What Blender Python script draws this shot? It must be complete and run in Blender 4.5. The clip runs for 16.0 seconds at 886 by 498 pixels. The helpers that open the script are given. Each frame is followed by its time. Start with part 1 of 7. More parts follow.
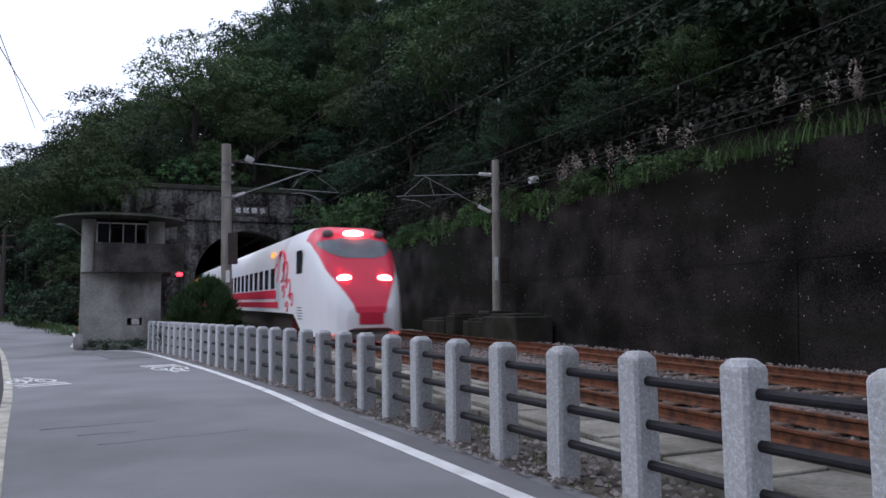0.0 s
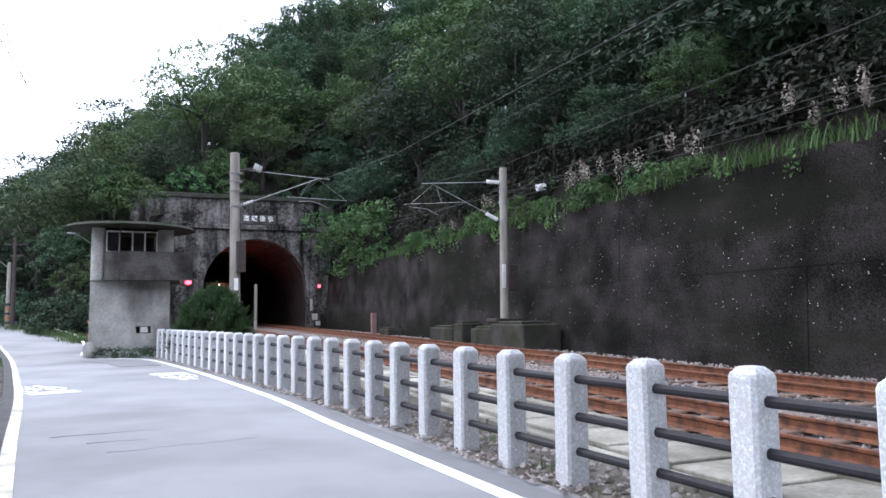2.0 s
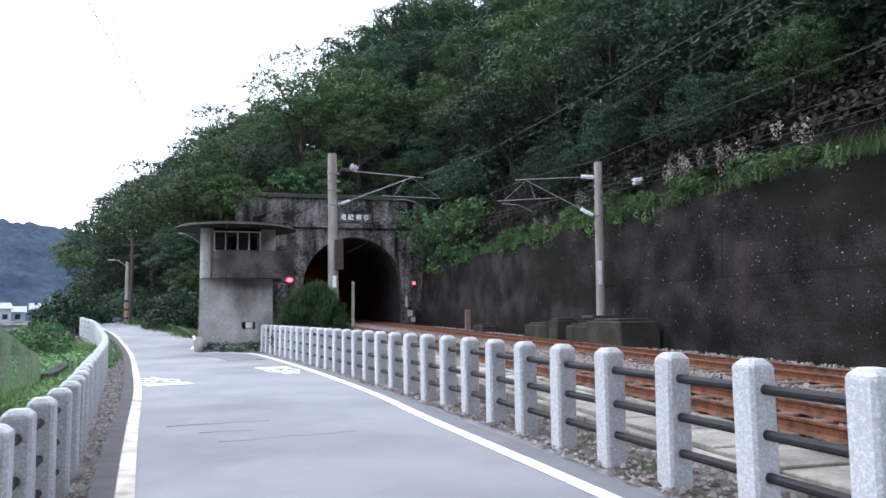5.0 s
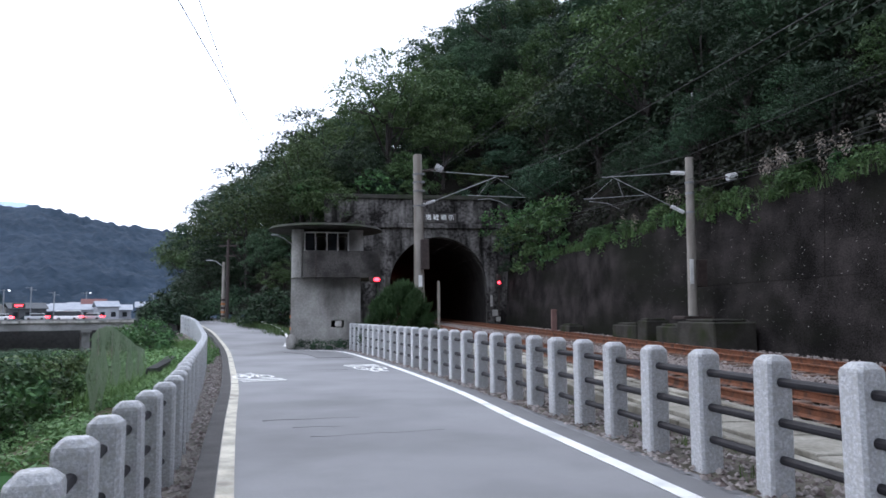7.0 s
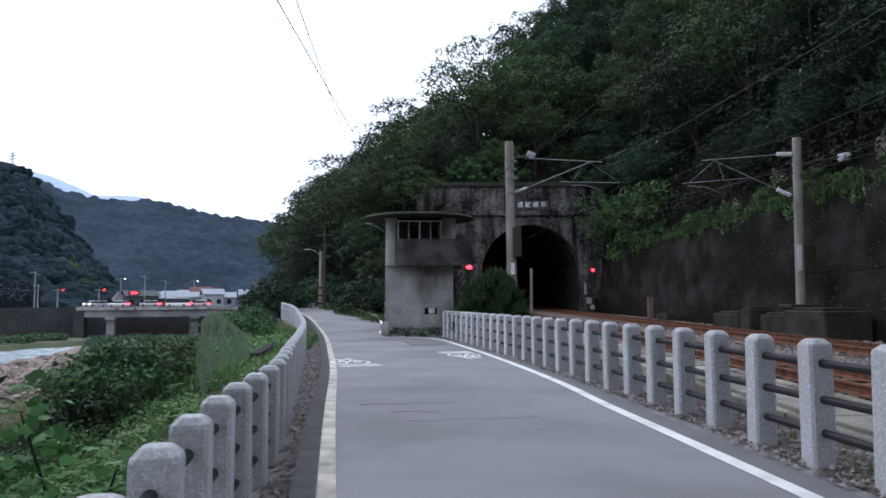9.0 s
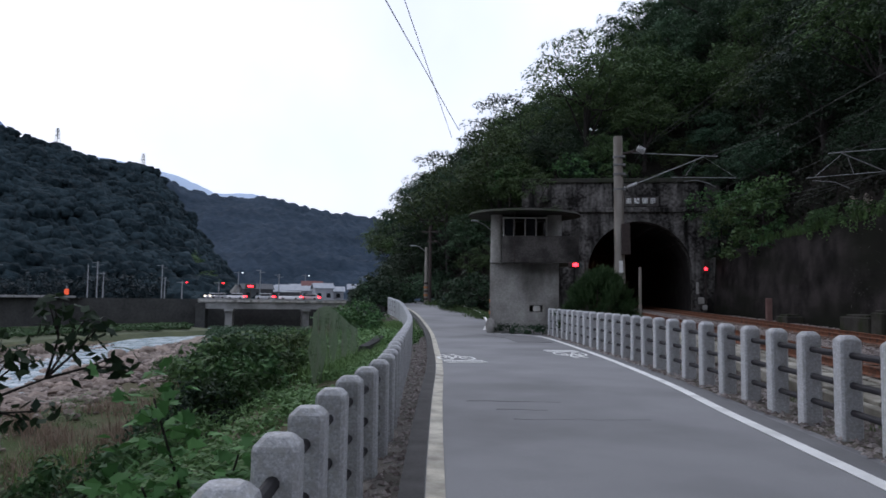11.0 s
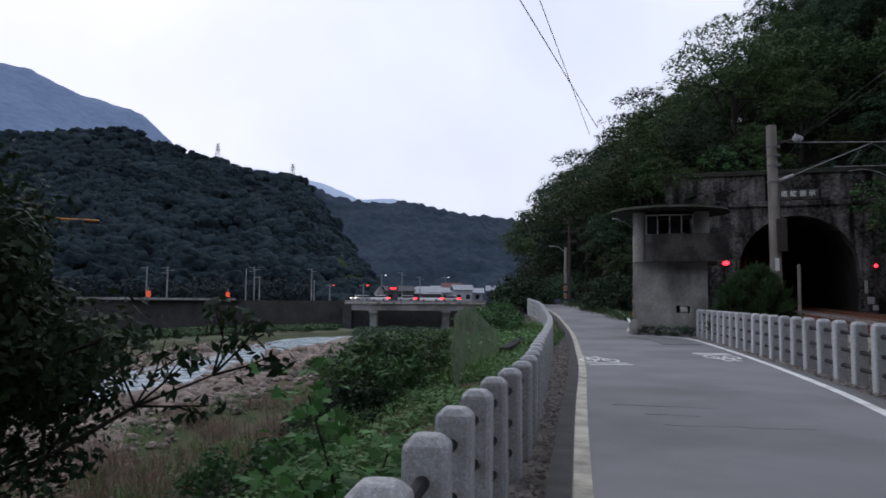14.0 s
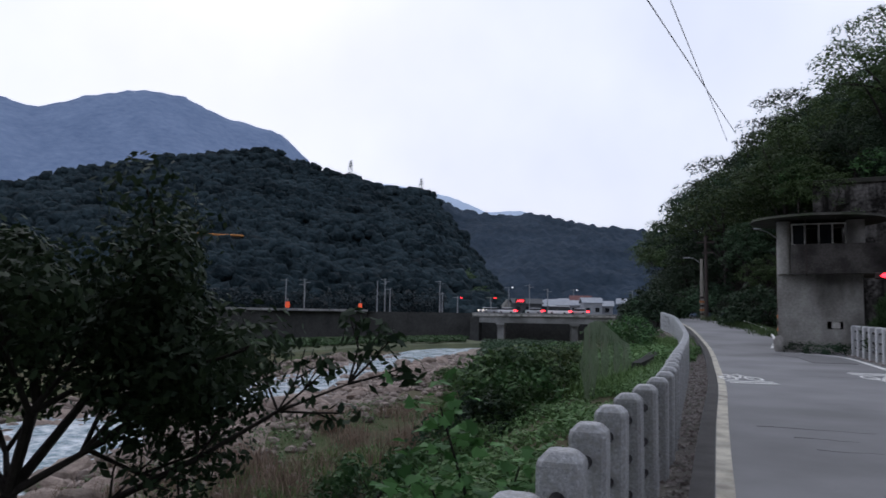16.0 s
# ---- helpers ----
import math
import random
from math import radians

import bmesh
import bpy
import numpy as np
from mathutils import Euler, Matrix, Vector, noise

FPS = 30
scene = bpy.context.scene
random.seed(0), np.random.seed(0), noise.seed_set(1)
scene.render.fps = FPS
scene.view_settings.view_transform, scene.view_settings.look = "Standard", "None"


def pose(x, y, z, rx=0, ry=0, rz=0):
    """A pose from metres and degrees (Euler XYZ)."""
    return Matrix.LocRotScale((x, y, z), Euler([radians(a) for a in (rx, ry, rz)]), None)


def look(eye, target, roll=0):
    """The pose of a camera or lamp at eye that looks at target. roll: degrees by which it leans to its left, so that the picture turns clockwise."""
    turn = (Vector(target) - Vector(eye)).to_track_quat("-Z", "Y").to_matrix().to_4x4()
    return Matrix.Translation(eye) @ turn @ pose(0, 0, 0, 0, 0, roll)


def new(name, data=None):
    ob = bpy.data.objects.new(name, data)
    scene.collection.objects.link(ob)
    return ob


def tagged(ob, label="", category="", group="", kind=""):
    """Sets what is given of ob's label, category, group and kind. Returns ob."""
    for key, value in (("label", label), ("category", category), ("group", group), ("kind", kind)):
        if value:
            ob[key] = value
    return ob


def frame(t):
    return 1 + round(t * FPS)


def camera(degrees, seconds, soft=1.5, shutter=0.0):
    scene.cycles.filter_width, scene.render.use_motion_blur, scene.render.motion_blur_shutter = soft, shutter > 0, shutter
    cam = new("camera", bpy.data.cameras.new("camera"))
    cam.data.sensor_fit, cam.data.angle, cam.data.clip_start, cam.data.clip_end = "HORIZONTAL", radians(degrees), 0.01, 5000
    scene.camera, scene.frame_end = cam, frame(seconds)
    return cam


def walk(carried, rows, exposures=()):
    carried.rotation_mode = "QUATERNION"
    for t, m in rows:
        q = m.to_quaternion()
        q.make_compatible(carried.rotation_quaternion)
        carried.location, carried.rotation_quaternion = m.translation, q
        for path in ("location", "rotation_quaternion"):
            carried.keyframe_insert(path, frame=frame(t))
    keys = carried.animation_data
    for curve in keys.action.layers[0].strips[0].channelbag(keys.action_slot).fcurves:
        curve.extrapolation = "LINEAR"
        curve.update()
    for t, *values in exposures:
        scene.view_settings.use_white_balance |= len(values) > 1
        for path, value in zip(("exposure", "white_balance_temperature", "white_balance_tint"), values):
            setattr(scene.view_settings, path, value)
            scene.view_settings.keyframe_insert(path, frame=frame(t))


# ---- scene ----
cam = camera(62.59, 16.0, soft=1.6, shutter=0.4)
PATH = [
    (0.0, 0.076, 0.042, 1.564, 94.645, 0.753, 0.000),
    (0.5, 0.074, 0.053, 1.569, 94.515, 0.875, 0.240),
    (1.0, 0.076, 0.066, 1.561, 94.725, 0.946, 0.333),
    (1.5, 0.079, 0.057, 1.570, 94.986, 0.911, 0.505),
    (2.0, 0.076, 0.021, 1.565, 95.247, 0.836, 0.611),
    (2.5, 0.079, 0.001, 1.570, 95.126, 0.946, 1.167),
    (3.0, 0.089, 0.019, 1.566, 94.956, 1.205, 2.384),
    (3.5, 0.080, 0.046, 1.570, 95.073, 1.128, 4.198),
    (4.0, 0.071, 0.030, 1.570, 95.221, 0.861, 5.190),
    (6.5, 0.034, -0.007, 1.568, 94.809, 0.565, 13.046),
    (7.0, 0.032, -0.009, 1.569, 95.106, 0.404, 14.577),
    (7.5, 0.027, -0.010, 1.566, 94.982, 0.696, 16.789),
    (8.0, 0.020, -0.020, 1.561, 94.831, 0.592, 18.421),
    (8.5, 0.013, -0.019, 1.562, 94.421, 0.224, 20.017),
    (9.0, 0.007, -0.026, 1.558, 94.201, 0.255, 21.773),
    (9.5, -0.013, -0.020, 1.553, 94.080, -0.014, 23.532),
    (12.0, -0.057, -0.033, 1.572, 94.237, -1.005, 33.425),
    (12.5, -0.069, -0.030, 1.570, 94.547, -1.177, 34.606),
    (13.0, -0.080, -0.030, 1.566, 94.542, -1.165, 36.084),
    (13.5, -0.086, -0.023, 1.564, 94.150, -0.973, 38.083),
    (14.0, -0.094, -0.016, 1.565, 93.901, -0.407, 40.755),
    (14.5, -0.100, -0.016, 1.565, 94.023, -0.628, 43.488),
    (15.0, -0.105, -0.018, 1.566, 94.384, -0.673, 46.311),
    (15.5, -0.107, -0.026, 1.566, 94.655, -0.723, 48.218),
    (16.0, -0.117, -0.034, 1.565, 94.760, -0.876, 50.706),
]
EXPO = [(0.0, -0.12, 5850, 16), (0.5, 0.75, 5850, 16), (1.5, 1.25, 5900, 15), (2.5, 1.52, 5900, 13), (4.0, 1.5, 5900, 13), (6.5, 0.75, 5900, 13), (8.0, 0.45, 5900, 13), (9.5, 0.05, 5850, 13), (12.0, -0.5, 6050, 15), (16.0, -0.6, 6050, 15)]
walk(cam, [(t, pose(x, y, z, a, b, c)) for t, x, y, z, a, b, c in PATH], EXPO)

# ---- world and light: an overcast evening sky ----
world = bpy.data.worlds.new("overcast_sky")
scene.world = world
world.use_nodes = True
wn, wl = world.node_tree.nodes, world.node_tree.links
wn.clear()
w_out, w_bg = wn.new("ShaderNodeOutputWorld"), wn.new("ShaderNodeBackground")
w_sky = wn.new("ShaderNodeTexSky")
w_sky.sky_type, w_sky.sun_disc = "NISHITA", False
w_sky.sun_elevation, w_sky.sun_rotation = radians(38), radians(-70)
w_sky.air_density, w_sky.dust_density = 1.5, 4.0
w_co, w_noise, w_ramp, w_mix = (wn.new(k) for k in ("ShaderNodeTexCoord", "ShaderNodeTexNoise", "ShaderNodeValToRGB", "ShaderNodeMixRGB"))
w_noise.inputs["Scale"].default_value, w_noise.inputs["Detail"].default_value = 2.2, 5
w_ramp.color_ramp.elements[0].position, w_ramp.color_ramp.elements[0].color = 0.3, (8.6, 9.2, 10.6, 1)
w_ramp.color_ramp.elements[1].position, w_ramp.color_ramp.elements[1].color = 0.7, (11.5, 11.9, 12.6, 1)
w_mix.inputs["Fac"].default_value = 0.88
wl.new(w_co.outputs["Generated"], w_noise.inputs["Vector"])
wl.new(w_noise.outputs["Fac"], w_ramp.inputs["Fac"])
wl.new(w_sky.outputs["Color"], w_mix.inputs["Color1"])
wl.new(w_ramp.outputs["Color"], w_mix.inputs["Color2"])
wl.new(w_mix.outputs["Color"], w_bg.inputs["Color"])
w_bg.inputs["Strength"].default_value = 0.13
wl.new(w_bg.outputs["Background"], w_out.inputs["Surface"])
sun = new("sun", bpy.data.lights.new("sun", "SUN"))
sun.data.energy, sun.data.angle, sun.data.color = 0.5, radians(30), (1.0, 0.97, 0.93)
sun.matrix_world = look((-60, 22, 60), (0, 0, 0))


# ---- materials ----
def mat(name, c1, c2, scale=4.0, rough=0.8, bump=0.2, metal=0.0, fine=40.0, c3=None, spread=(0.35, 0.65), big=0.5, emit=None, rnd=0.0, streak=None, dist=0.01, spec=0.3):
    """Two-scale procedural surface: patches between c1 and c2, grain, and stains of c3; streak stretches the stains downwards."""
    m = bpy.data.materials.new(name)
    m.use_nodes = True
    n, l = m.node_tree.nodes, m.node_tree.links
    b = n["Principled BSDF"]
    b.inputs["Roughness"].default_value, b.inputs["Metallic"].default_value, b.inputs["Specular IOR Level"].default_value = rough, metal, spec
    co = n.new("ShaderNodeTexCoord")
    src = n.new("ShaderNodeNewGeometry").outputs["Position"] if big else co.outputs["Object"]
    t1, t2 = n.new("ShaderNodeTexNoise"), n.new("ShaderNodeTexNoise")
    for t, s in ((t1, scale), (t2, fine)):
        t.inputs["Scale"].default_value, t.inputs["Detail"].default_value = s, 6
        l.new(src, t.inputs["Vector"])
    r = n.new("ShaderNodeValToRGB")
    r.color_ramp.elements[0].position, r.color_ramp.elements[1].position = spread
    r.color_ramp.elements[0].color, r.color_ramp.elements[1].color = (*c1, 1), (*c2, 1)
    mix = n.new("ShaderNodeMath")
    mix.operation = "MULTIPLY_ADD"
    mix.inputs[1].default_value, mix.inputs[2].default_value = 0.45, 0.0
    l.new(t2.outputs["Fac"], mix.inputs[0])
    add = n.new("ShaderNodeMath")
    add.operation = "MULTIPLY_ADD"
    add.inputs[1].default_value = 0.55
    l.new(t1.outputs["Fac"], add.inputs[0])
    l.new(mix.outputs[0], add.inputs[2])
    l.new(add.outputs[0], r.inputs["Fac"])
    col = r.outputs["Color"]
    if c3:
        t3, r3, mx = n.new("ShaderNodeTexNoise"), n.new("ShaderNodeValToRGB"), n.new("ShaderNodeMixRGB")
        t3.inputs["Scale"].default_value, t3.inputs["Detail"].default_value = scale * 0.6, 8
        if streak:
            mp = n.new("ShaderNodeMapping")
            mp.inputs["Scale"].default_value = streak
            l.new(src, mp.inputs["Vector"])
            l.new(mp.outputs["Vector"], t3.inputs["Vector"])
        else:
            l.new(src, t3.inputs["Vector"])
        r3.color_ramp.elements[0].position, r3.color_ramp.elements[1].position = 0.45, 0.66
        l.new(t3.outputs["Fac"], r3.inputs["Fac"])
        l.new(r3.outputs["Color"], mx.inputs["Fac"])
        l.new(col, mx.inputs["Color1"])
        mx.inputs["Color2"].default_value = (*c3, 1)
        col = mx.outputs["Color"]
    if rnd:
        oi, hs = n.new("ShaderNodeObjectInfo"), n.new("ShaderNodeHueSaturation")
        mr = n.new("ShaderNodeMapRange")
        mr.inputs["To Min"].default_value, mr.inputs["To Max"].default_value = 1 - rnd, 1 + rnd
        l.new(oi.outputs["Random"], mr.inputs["Value"])
        l.new(mr.outputs["Result"], hs.inputs["Value"])
        l.new(col, hs.inputs["Color"])
        col = hs.outputs["Color"]
    l.new(col, b.inputs["Base Color"])
    if bump:
        bp = n.new("ShaderNodeBump")
        bp.inputs["Strength"].default_value, bp.inputs["Distance"].default_value = bump, dist
        l.new(add.outputs[0], bp.inputs["Height"])
        l.new(bp.outputs["Normal"], b.inputs["Normal"])
    if emit:
        b.inputs["Emission Color"].default_value, b.inputs["Emission Strength"].default_value = (*emit[0], 1), emit[1]
    return m


def leaf_mat(name, c1, c2, rnd=0.25):
    """Leaves: each one of its own shade, a little light coming through, slightly glossy."""
    m = bpy.data.materials.new(name)
    m.use_nodes = True
    n, l = m.node_tree.nodes, m.node_tree.links
    b = n["Principled BSDF"]
    b.inputs["Roughness"].default_value, b.inputs["Specular IOR Level"].default_value = 0.6, 0.15
    g, r, oi, hs, mr = (n.new(k) for k in ("ShaderNodeNewGeometry", "ShaderNodeValToRGB", "ShaderNodeObjectInfo", "ShaderNodeHueSaturation", "ShaderNodeMapRange"))
    r.color_ramp.elements[0].color, r.color_ramp.elements[1].color = (*c1, 1), (*c2, 1)
    l.new(g.outputs["Random Per Island"], r.inputs["Fac"])
    mr.inputs["To Min"].default_value, mr.inputs["To Max"].default_value = 1 - rnd, 1 + rnd
    l.new(oi.outputs["Random"], mr.inputs["Value"])
    l.new(mr.outputs["Result"], hs.inputs["Value"])
    l.new(r.outputs["Color"], hs.inputs["Color"])
    if rnd:
        k1, k2, mh = n.new("ShaderNodeMath"), n.new("ShaderNodeMath"), n.new("ShaderNodeMapRange")
        k1.operation, k2.operation, k1.inputs[1].default_value = "MULTIPLY", "FRACT", 17.3
        mh.inputs["To Min"].default_value, mh.inputs["To Max"].default_value = 0.475, 0.515
        l.new(oi.outputs["Random"], k1.inputs[0])
        l.new(k1.outputs[0], k2.inputs[0])
        l.new(k2.outputs[0], mh.inputs["Value"])
        l.new(mh.outputs["Result"], hs.inputs["Hue"])
    l.new(hs.outputs["Color"], b.inputs["Base Color"])
    tr, mx = n.new("ShaderNodeBsdfTranslucent"), n.new("ShaderNodeMixShader")
    l.new(hs.outputs["Color"], tr.inputs["Color"])
    mx.inputs["Fac"].default_value = 0.2
    l.new(b.outputs["BSDF"], mx.inputs[1])
    l.new(tr.outputs["BSDF"], mx.inputs[2])
    l.new(mx.outputs["Shader"], n["Material Output"].inputs["Surface"])
    return m


def glow(name, colour, strength):
    m = bpy.data.materials.new(name)
    m.use_nodes = True
    b = m.node_tree.nodes["Principled BSDF"]
    b.inputs["Base Color"].default_value = (*colour, 1)
    b.inputs["Emission Color"].default_value, b.inputs["Emission Strength"].default_value = (*colour, 1), strength
    return m


M_ASPHALT = mat("asphalt", (0.2, 0.2, 0.206), (0.262, 0.262, 0.268), 0.5, 0.8, 0.35, fine=90, c3=(0.165, 0.165, 0.168))
M_PATCH = mat("dark_asphalt", (0.145, 0.145, 0.148), (0.185, 0.185, 0.188), 2, 0.9, 0.3, fine=90)
M_EDGE = mat("black_asphalt_edge", (0.045, 0.043, 0.042), (0.085, 0.082, 0.08), 3, 0.9, 0.5, fine=60)
M_LINE = mat("road_paint", (0.74, 0.74, 0.72), (0.86, 0.86, 0.84), 3, 0.7, 0.15, c3=(0.6, 0.6, 0.58))
M_LINE_OLD = mat("worn_cream_road_paint", (0.42, 0.39, 0.31), (0.66, 0.63, 0.53), 3, 0.75, 0.2, c3=(0.26, 0.24, 0.2))
M_GRANITE = mat("granite_chips", (0.34, 0.35, 0.365), (0.72, 0.725, 0.74), 45, 0.85, 0.8, fine=120, spread=(0.36, 0.64), c3=(0.44, 0.44, 0.43), rnd=0.06, dist=0.006)
M_RAILING = mat("black_brown_pipe", (0.011, 0.01, 0.013), (0.022, 0.02, 0.024), 6, 0.6, 0.1)
M_CONCRETE = mat("weathered_concrete", (0.30, 0.29, 0.27), (0.42, 0.41, 0.38), 1.2, 0.9, 0.4, c3=(0.12, 0.115, 0.105), streak=(1.2, 1.2, 0.25))
M_PORTAL = mat("stained_portal_concrete", spec=0.06, c1=(0.0202, 0.018, 0.0173), c2=(0.1944, 0.1836, 0.1728), scale=0.6, rough=0.95, bump=0.7, fine=4.5, spread=(0.4, 0.64), c3=(0.0094, 0.0086, 0.0079), streak=(5.0, 5.0, 0.5))
M_COPING = mat("black_moss", (0.02, 0.02, 0.017), (0.06, 0.056, 0.048), 1.2, 0.95, 0.8, fine=8, c3=(0.025, 0.032, 0.016))
M_HUT = mat("hut_render", (0.22, 0.2094, 0.1936), (0.4048, 0.3916, 0.3652), 1.0, 0.9, 0.5, c3=(0.088, 0.081, 0.0748), streak=(1.3, 1.3, 0.6), fine=12)
M_HUT_DARK = mat("dirty_hut_concrete", (0.045, 0.0405, 0.0375), (0.1125, 0.1035, 0.096), 1.6, 0.95, 0.6, c3=(0.0225, 0.0203, 0.0188), fine=14, spread=(0.38, 0.66))
M_WALL = mat("dark_retaining_concrete", spec=0.06, c1=(0.006, 0.0054, 0.0052), c2=(0.046, 0.04, 0.038), scale=0.7, rough=0.92, bump=1.0, c3=(0.012, 0.0125, 0.009), streak=(0.3, 0.3, 1.5), fine=24, spread=(0.41, 0.62), dist=0.02)
M_POLE = mat("spun_concrete_pole", (0.2295, 0.2082, 0.1827), (0.3315, 0.306, 0.272), 2, 0.9, 0.2, c3=(0.187, 0.1615, 0.136), streak=(2, 2, 0.3))
M_STEEL = mat("galvanised_steel", (0.2275, 0.234, 0.2405), (0.325, 0.325, 0.3315), 8, 0.5, 0.1, metal=0.6)
M_DARK = mat("dark_iron", (0.03, 0.022, 0.02), (0.06, 0.045, 0.04), 8, 0.7, 0.2)
M_RUST = mat("rusty_steel", (0.115, 0.042, 0.02), (0.2, 0.08, 0.04), 10, 0.85, 0.4, c3=(0.06, 0.03, 0.02))
M_SLEEPER = mat("brown_sleeper", (0.10, 0.07, 0.055), (0.19, 0.13, 0.1), 5, 0.9, 0.4)
M_BALLAST = mat("brown_ballast", (0.11, 0.085, 0.075), (0.26, 0.22, 0.2), 9, 0.95, 0.9, fine=28, dist=0.04)
M_STONE = mat("ballast_stone", (0.16, 0.12, 0.11), (0.42, 0.37, 0.34), 3, 0.9, 0.3, rnd=0.4)
M_SLAB = mat("cover_slab", (0.19, 0.178, 0.145), (0.38, 0.36, 0.31), 1.6, 0.9, 0.6, c3=(0.09, 0.082, 0.06), rnd=0.22, fine=18)
M_DIRT = mat("litter_and_gravel", (0.075, 0.062, 0.048), (0.2, 0.18, 0.155), 6, 0.95, 0.8, fine=35, c3=(0.06, 0.06, 0.035), dist=0.03)
M_SHOULDER = mat("rough_shoulder", (0.1, 0.092, 0.08), (0.22, 0.2, 0.18), 4, 0.95, 0.8, fine=30, c3=(0.06, 0.055, 0.04), dist=0.03)
M_GROUND = mat("bank_ground", spec=0.06, c1=(0.055, 0.055, 0.03), c2=(0.115, 0.1, 0.065), scale=0.25, rough=0.95, bump=0.8, fine=6, c3=(0.05, 0.07, 0.028), dist=0.15)
# Earth darkened to near black, standing in for shade under the trees.
M_HILL = mat("shade_dark_forest_floor", spec=0.06, c1=(0.006, 0.0055, 0.0045), c2=(0.017, 0.015, 0.012), scale=0.3, rough=0.95, bump=0.8, fine=3, dist=0.3)
M_BARK = mat("bark", (0.05, 0.042, 0.035), (0.1, 0.085, 0.07), 6, 0.9, 0.5)
M_BARK_DARK = mat("dark_bark", (0.018, 0.015, 0.014), (0.04, 0.034, 0.03), 9, 0.9, 0.5)
M_LEAF = leaf_mat("forest_leaves", (0.017, 0.0391, 0.0221), (0.051, 0.0918, 0.0493), 0.5)
M_LEAF_LIGHT = leaf_mat("pale_forest_leaves", (0.0272, 0.0528, 0.0192), (0.0704, 0.112, 0.0416), 0.35)
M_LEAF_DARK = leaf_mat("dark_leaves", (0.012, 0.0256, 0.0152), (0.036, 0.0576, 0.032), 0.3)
M_LEAF_BRIGHT = leaf_mat("bright_leaves", (0.052, 0.1352, 0.0416), (0.1248, 0.2808, 0.0884), 0.0)
M_GRASS = leaf_mat("grass_blades", (0.06, 0.11, 0.03), (0.13, 0.2, 0.07), 0.3)
# Leaf tones lowered to carry the shade below the overhanging wood.
M_UNDER = leaf_mat("shade_dark_brushwood_leaves", (0.008, 0.011, 0.007), (0.026, 0.03, 0.018), 0.0)
M_STRAW = leaf_mat("dry_grass", (0.14, 0.108, 0.075), (0.31, 0.245, 0.175), 0.25)
M_CREEPER = leaf_mat("creeper_leaves", (0.06, 0.13, 0.04), (0.16, 0.27, 0.1), 0.2)
M_LAWN = leaf_mat("lawn_blades", (0.09, 0.16, 0.05), (0.17, 0.27, 0.1), 0.0)
M_KERB = mat("lichen_kerb", (0.12, 0.115, 0.105), (0.24, 0.23, 0.215), 1.5, 0.95, 0.6, fine=14, c3=(0.06, 0.065, 0.04))
# Blue of the aerial haze is mixed into both woods' base colours.
M_FARWOOD = mat("hazed_far_woods", spec=0.06, c1=(0.006, 0.011, 0.0135), c2=(0.03, 0.047, 0.056), scale=0.06, rough=0.95, bump=1.0, fine=0.55, dist=3.0, spread=(0.38, 0.64))
M_MIDWOOD = mat("hazed_distant_woods", spec=0.06, c1=(0.016, 0.027, 0.041), c2=(0.038, 0.055, 0.078), scale=0.03, rough=0.95, bump=1.0, fine=0.2, dist=3.0)
# Haze is painted in: bluish base colours plus emission, no mist in the air.
M_HAZE = mat("painted_haze_mountain", (0.05, 0.075, 0.12), (0.11, 0.145, 0.205), 0.012, 1.0, 0.8, fine=0.06, dist=12, emit=((0.24, 0.36, 0.66), 0.27))
M_HAZE_FAR = mat("painted_haze_pale_hills", (0.2, 0.25, 0.32), (0.25, 0.3, 0.36), 0.006, 1.0, 0, emit=((0.42, 0.55, 0.8), 0.4))
M_WATER = mat("river_water", (0.24, 0.34, 0.38), (0.82, 0.88, 0.92), 0.5, 0.16, 0.9, fine=2.2, spread=(0.42, 0.6), dist=0.12)
M_BAR = mat("sandy_gravel", (0.11, 0.088, 0.068), (0.27, 0.22, 0.18), 0.8, 0.95, 0.9, fine=7, dist=0.15)
M_BOULDER = mat("river_boulder", (0.15, 0.112, 0.092), (0.32, 0.26, 0.22), 2.2, 0.9, 0.6, fine=9, rnd=0.35, dist=0.05)
# Even, very dark grey for the whole tunnel lining.
M_TUNNEL = mat("dark_lining", spec=0.06, c1=(0.018, 0.017, 0.016), c2=(0.05, 0.046, 0.043), scale=1, rough=0.95, bump=0.4)
M_WHITE = mat("white_train_paint", (0.88, 0.88, 0.89), (0.93, 0.93, 0.93), 1, 0.3, 0, big=0)
M_RED = mat("red_train_paint", (0.74, 0.03, 0.075), (0.8, 0.05, 0.095), 1, 0.3, 0, big=0)
M_GLASS_DARK = mat("dark_window", (0.015, 0.017, 0.02), (0.03, 0.032, 0.036), 2, 0.1, 0, big=0)
M_GREY = mat("grey_underframe", (0.12, 0.12, 0.12), (0.2, 0.2, 0.2), 3, 0.7, 0.1, big=0)
M_RED_GLOW = glow("red_signal_glow", (1.0, 0.02, 0.03), 9)
M_LAMP_GLOW = glow("tail_light_glow", (1.0, 0.1, 0.08), 60)
M_AMBER = glow("amber_display", (1.0, 0.32, 0.05), 1.4)
M_WHITE_GLOW = glow("white_lamp_glow", (1.0, 0.97, 0.9), 3)
M_WARM_GLOW = glow("warm_head_light", (1.0, 0.82, 0.6), 5)


# ---- mesh helpers ----
def part(name, bm, material, parent=None, label=""):
    me = bpy.data.meshes.new(name)
    bm.to_mesh(me)
    bm.free()
    ob = new(name, me)
    for mt in material if isinstance(material, (list, tuple)) else [material]:
        me.materials.append(mt)
    if parent:
        ob.parent = parent
    return tagged(ob, label)


def share(name, me, parent, m):
    ob = new(name, me)
    ob.parent = parent
    ob.matrix_basis = m
    return ob


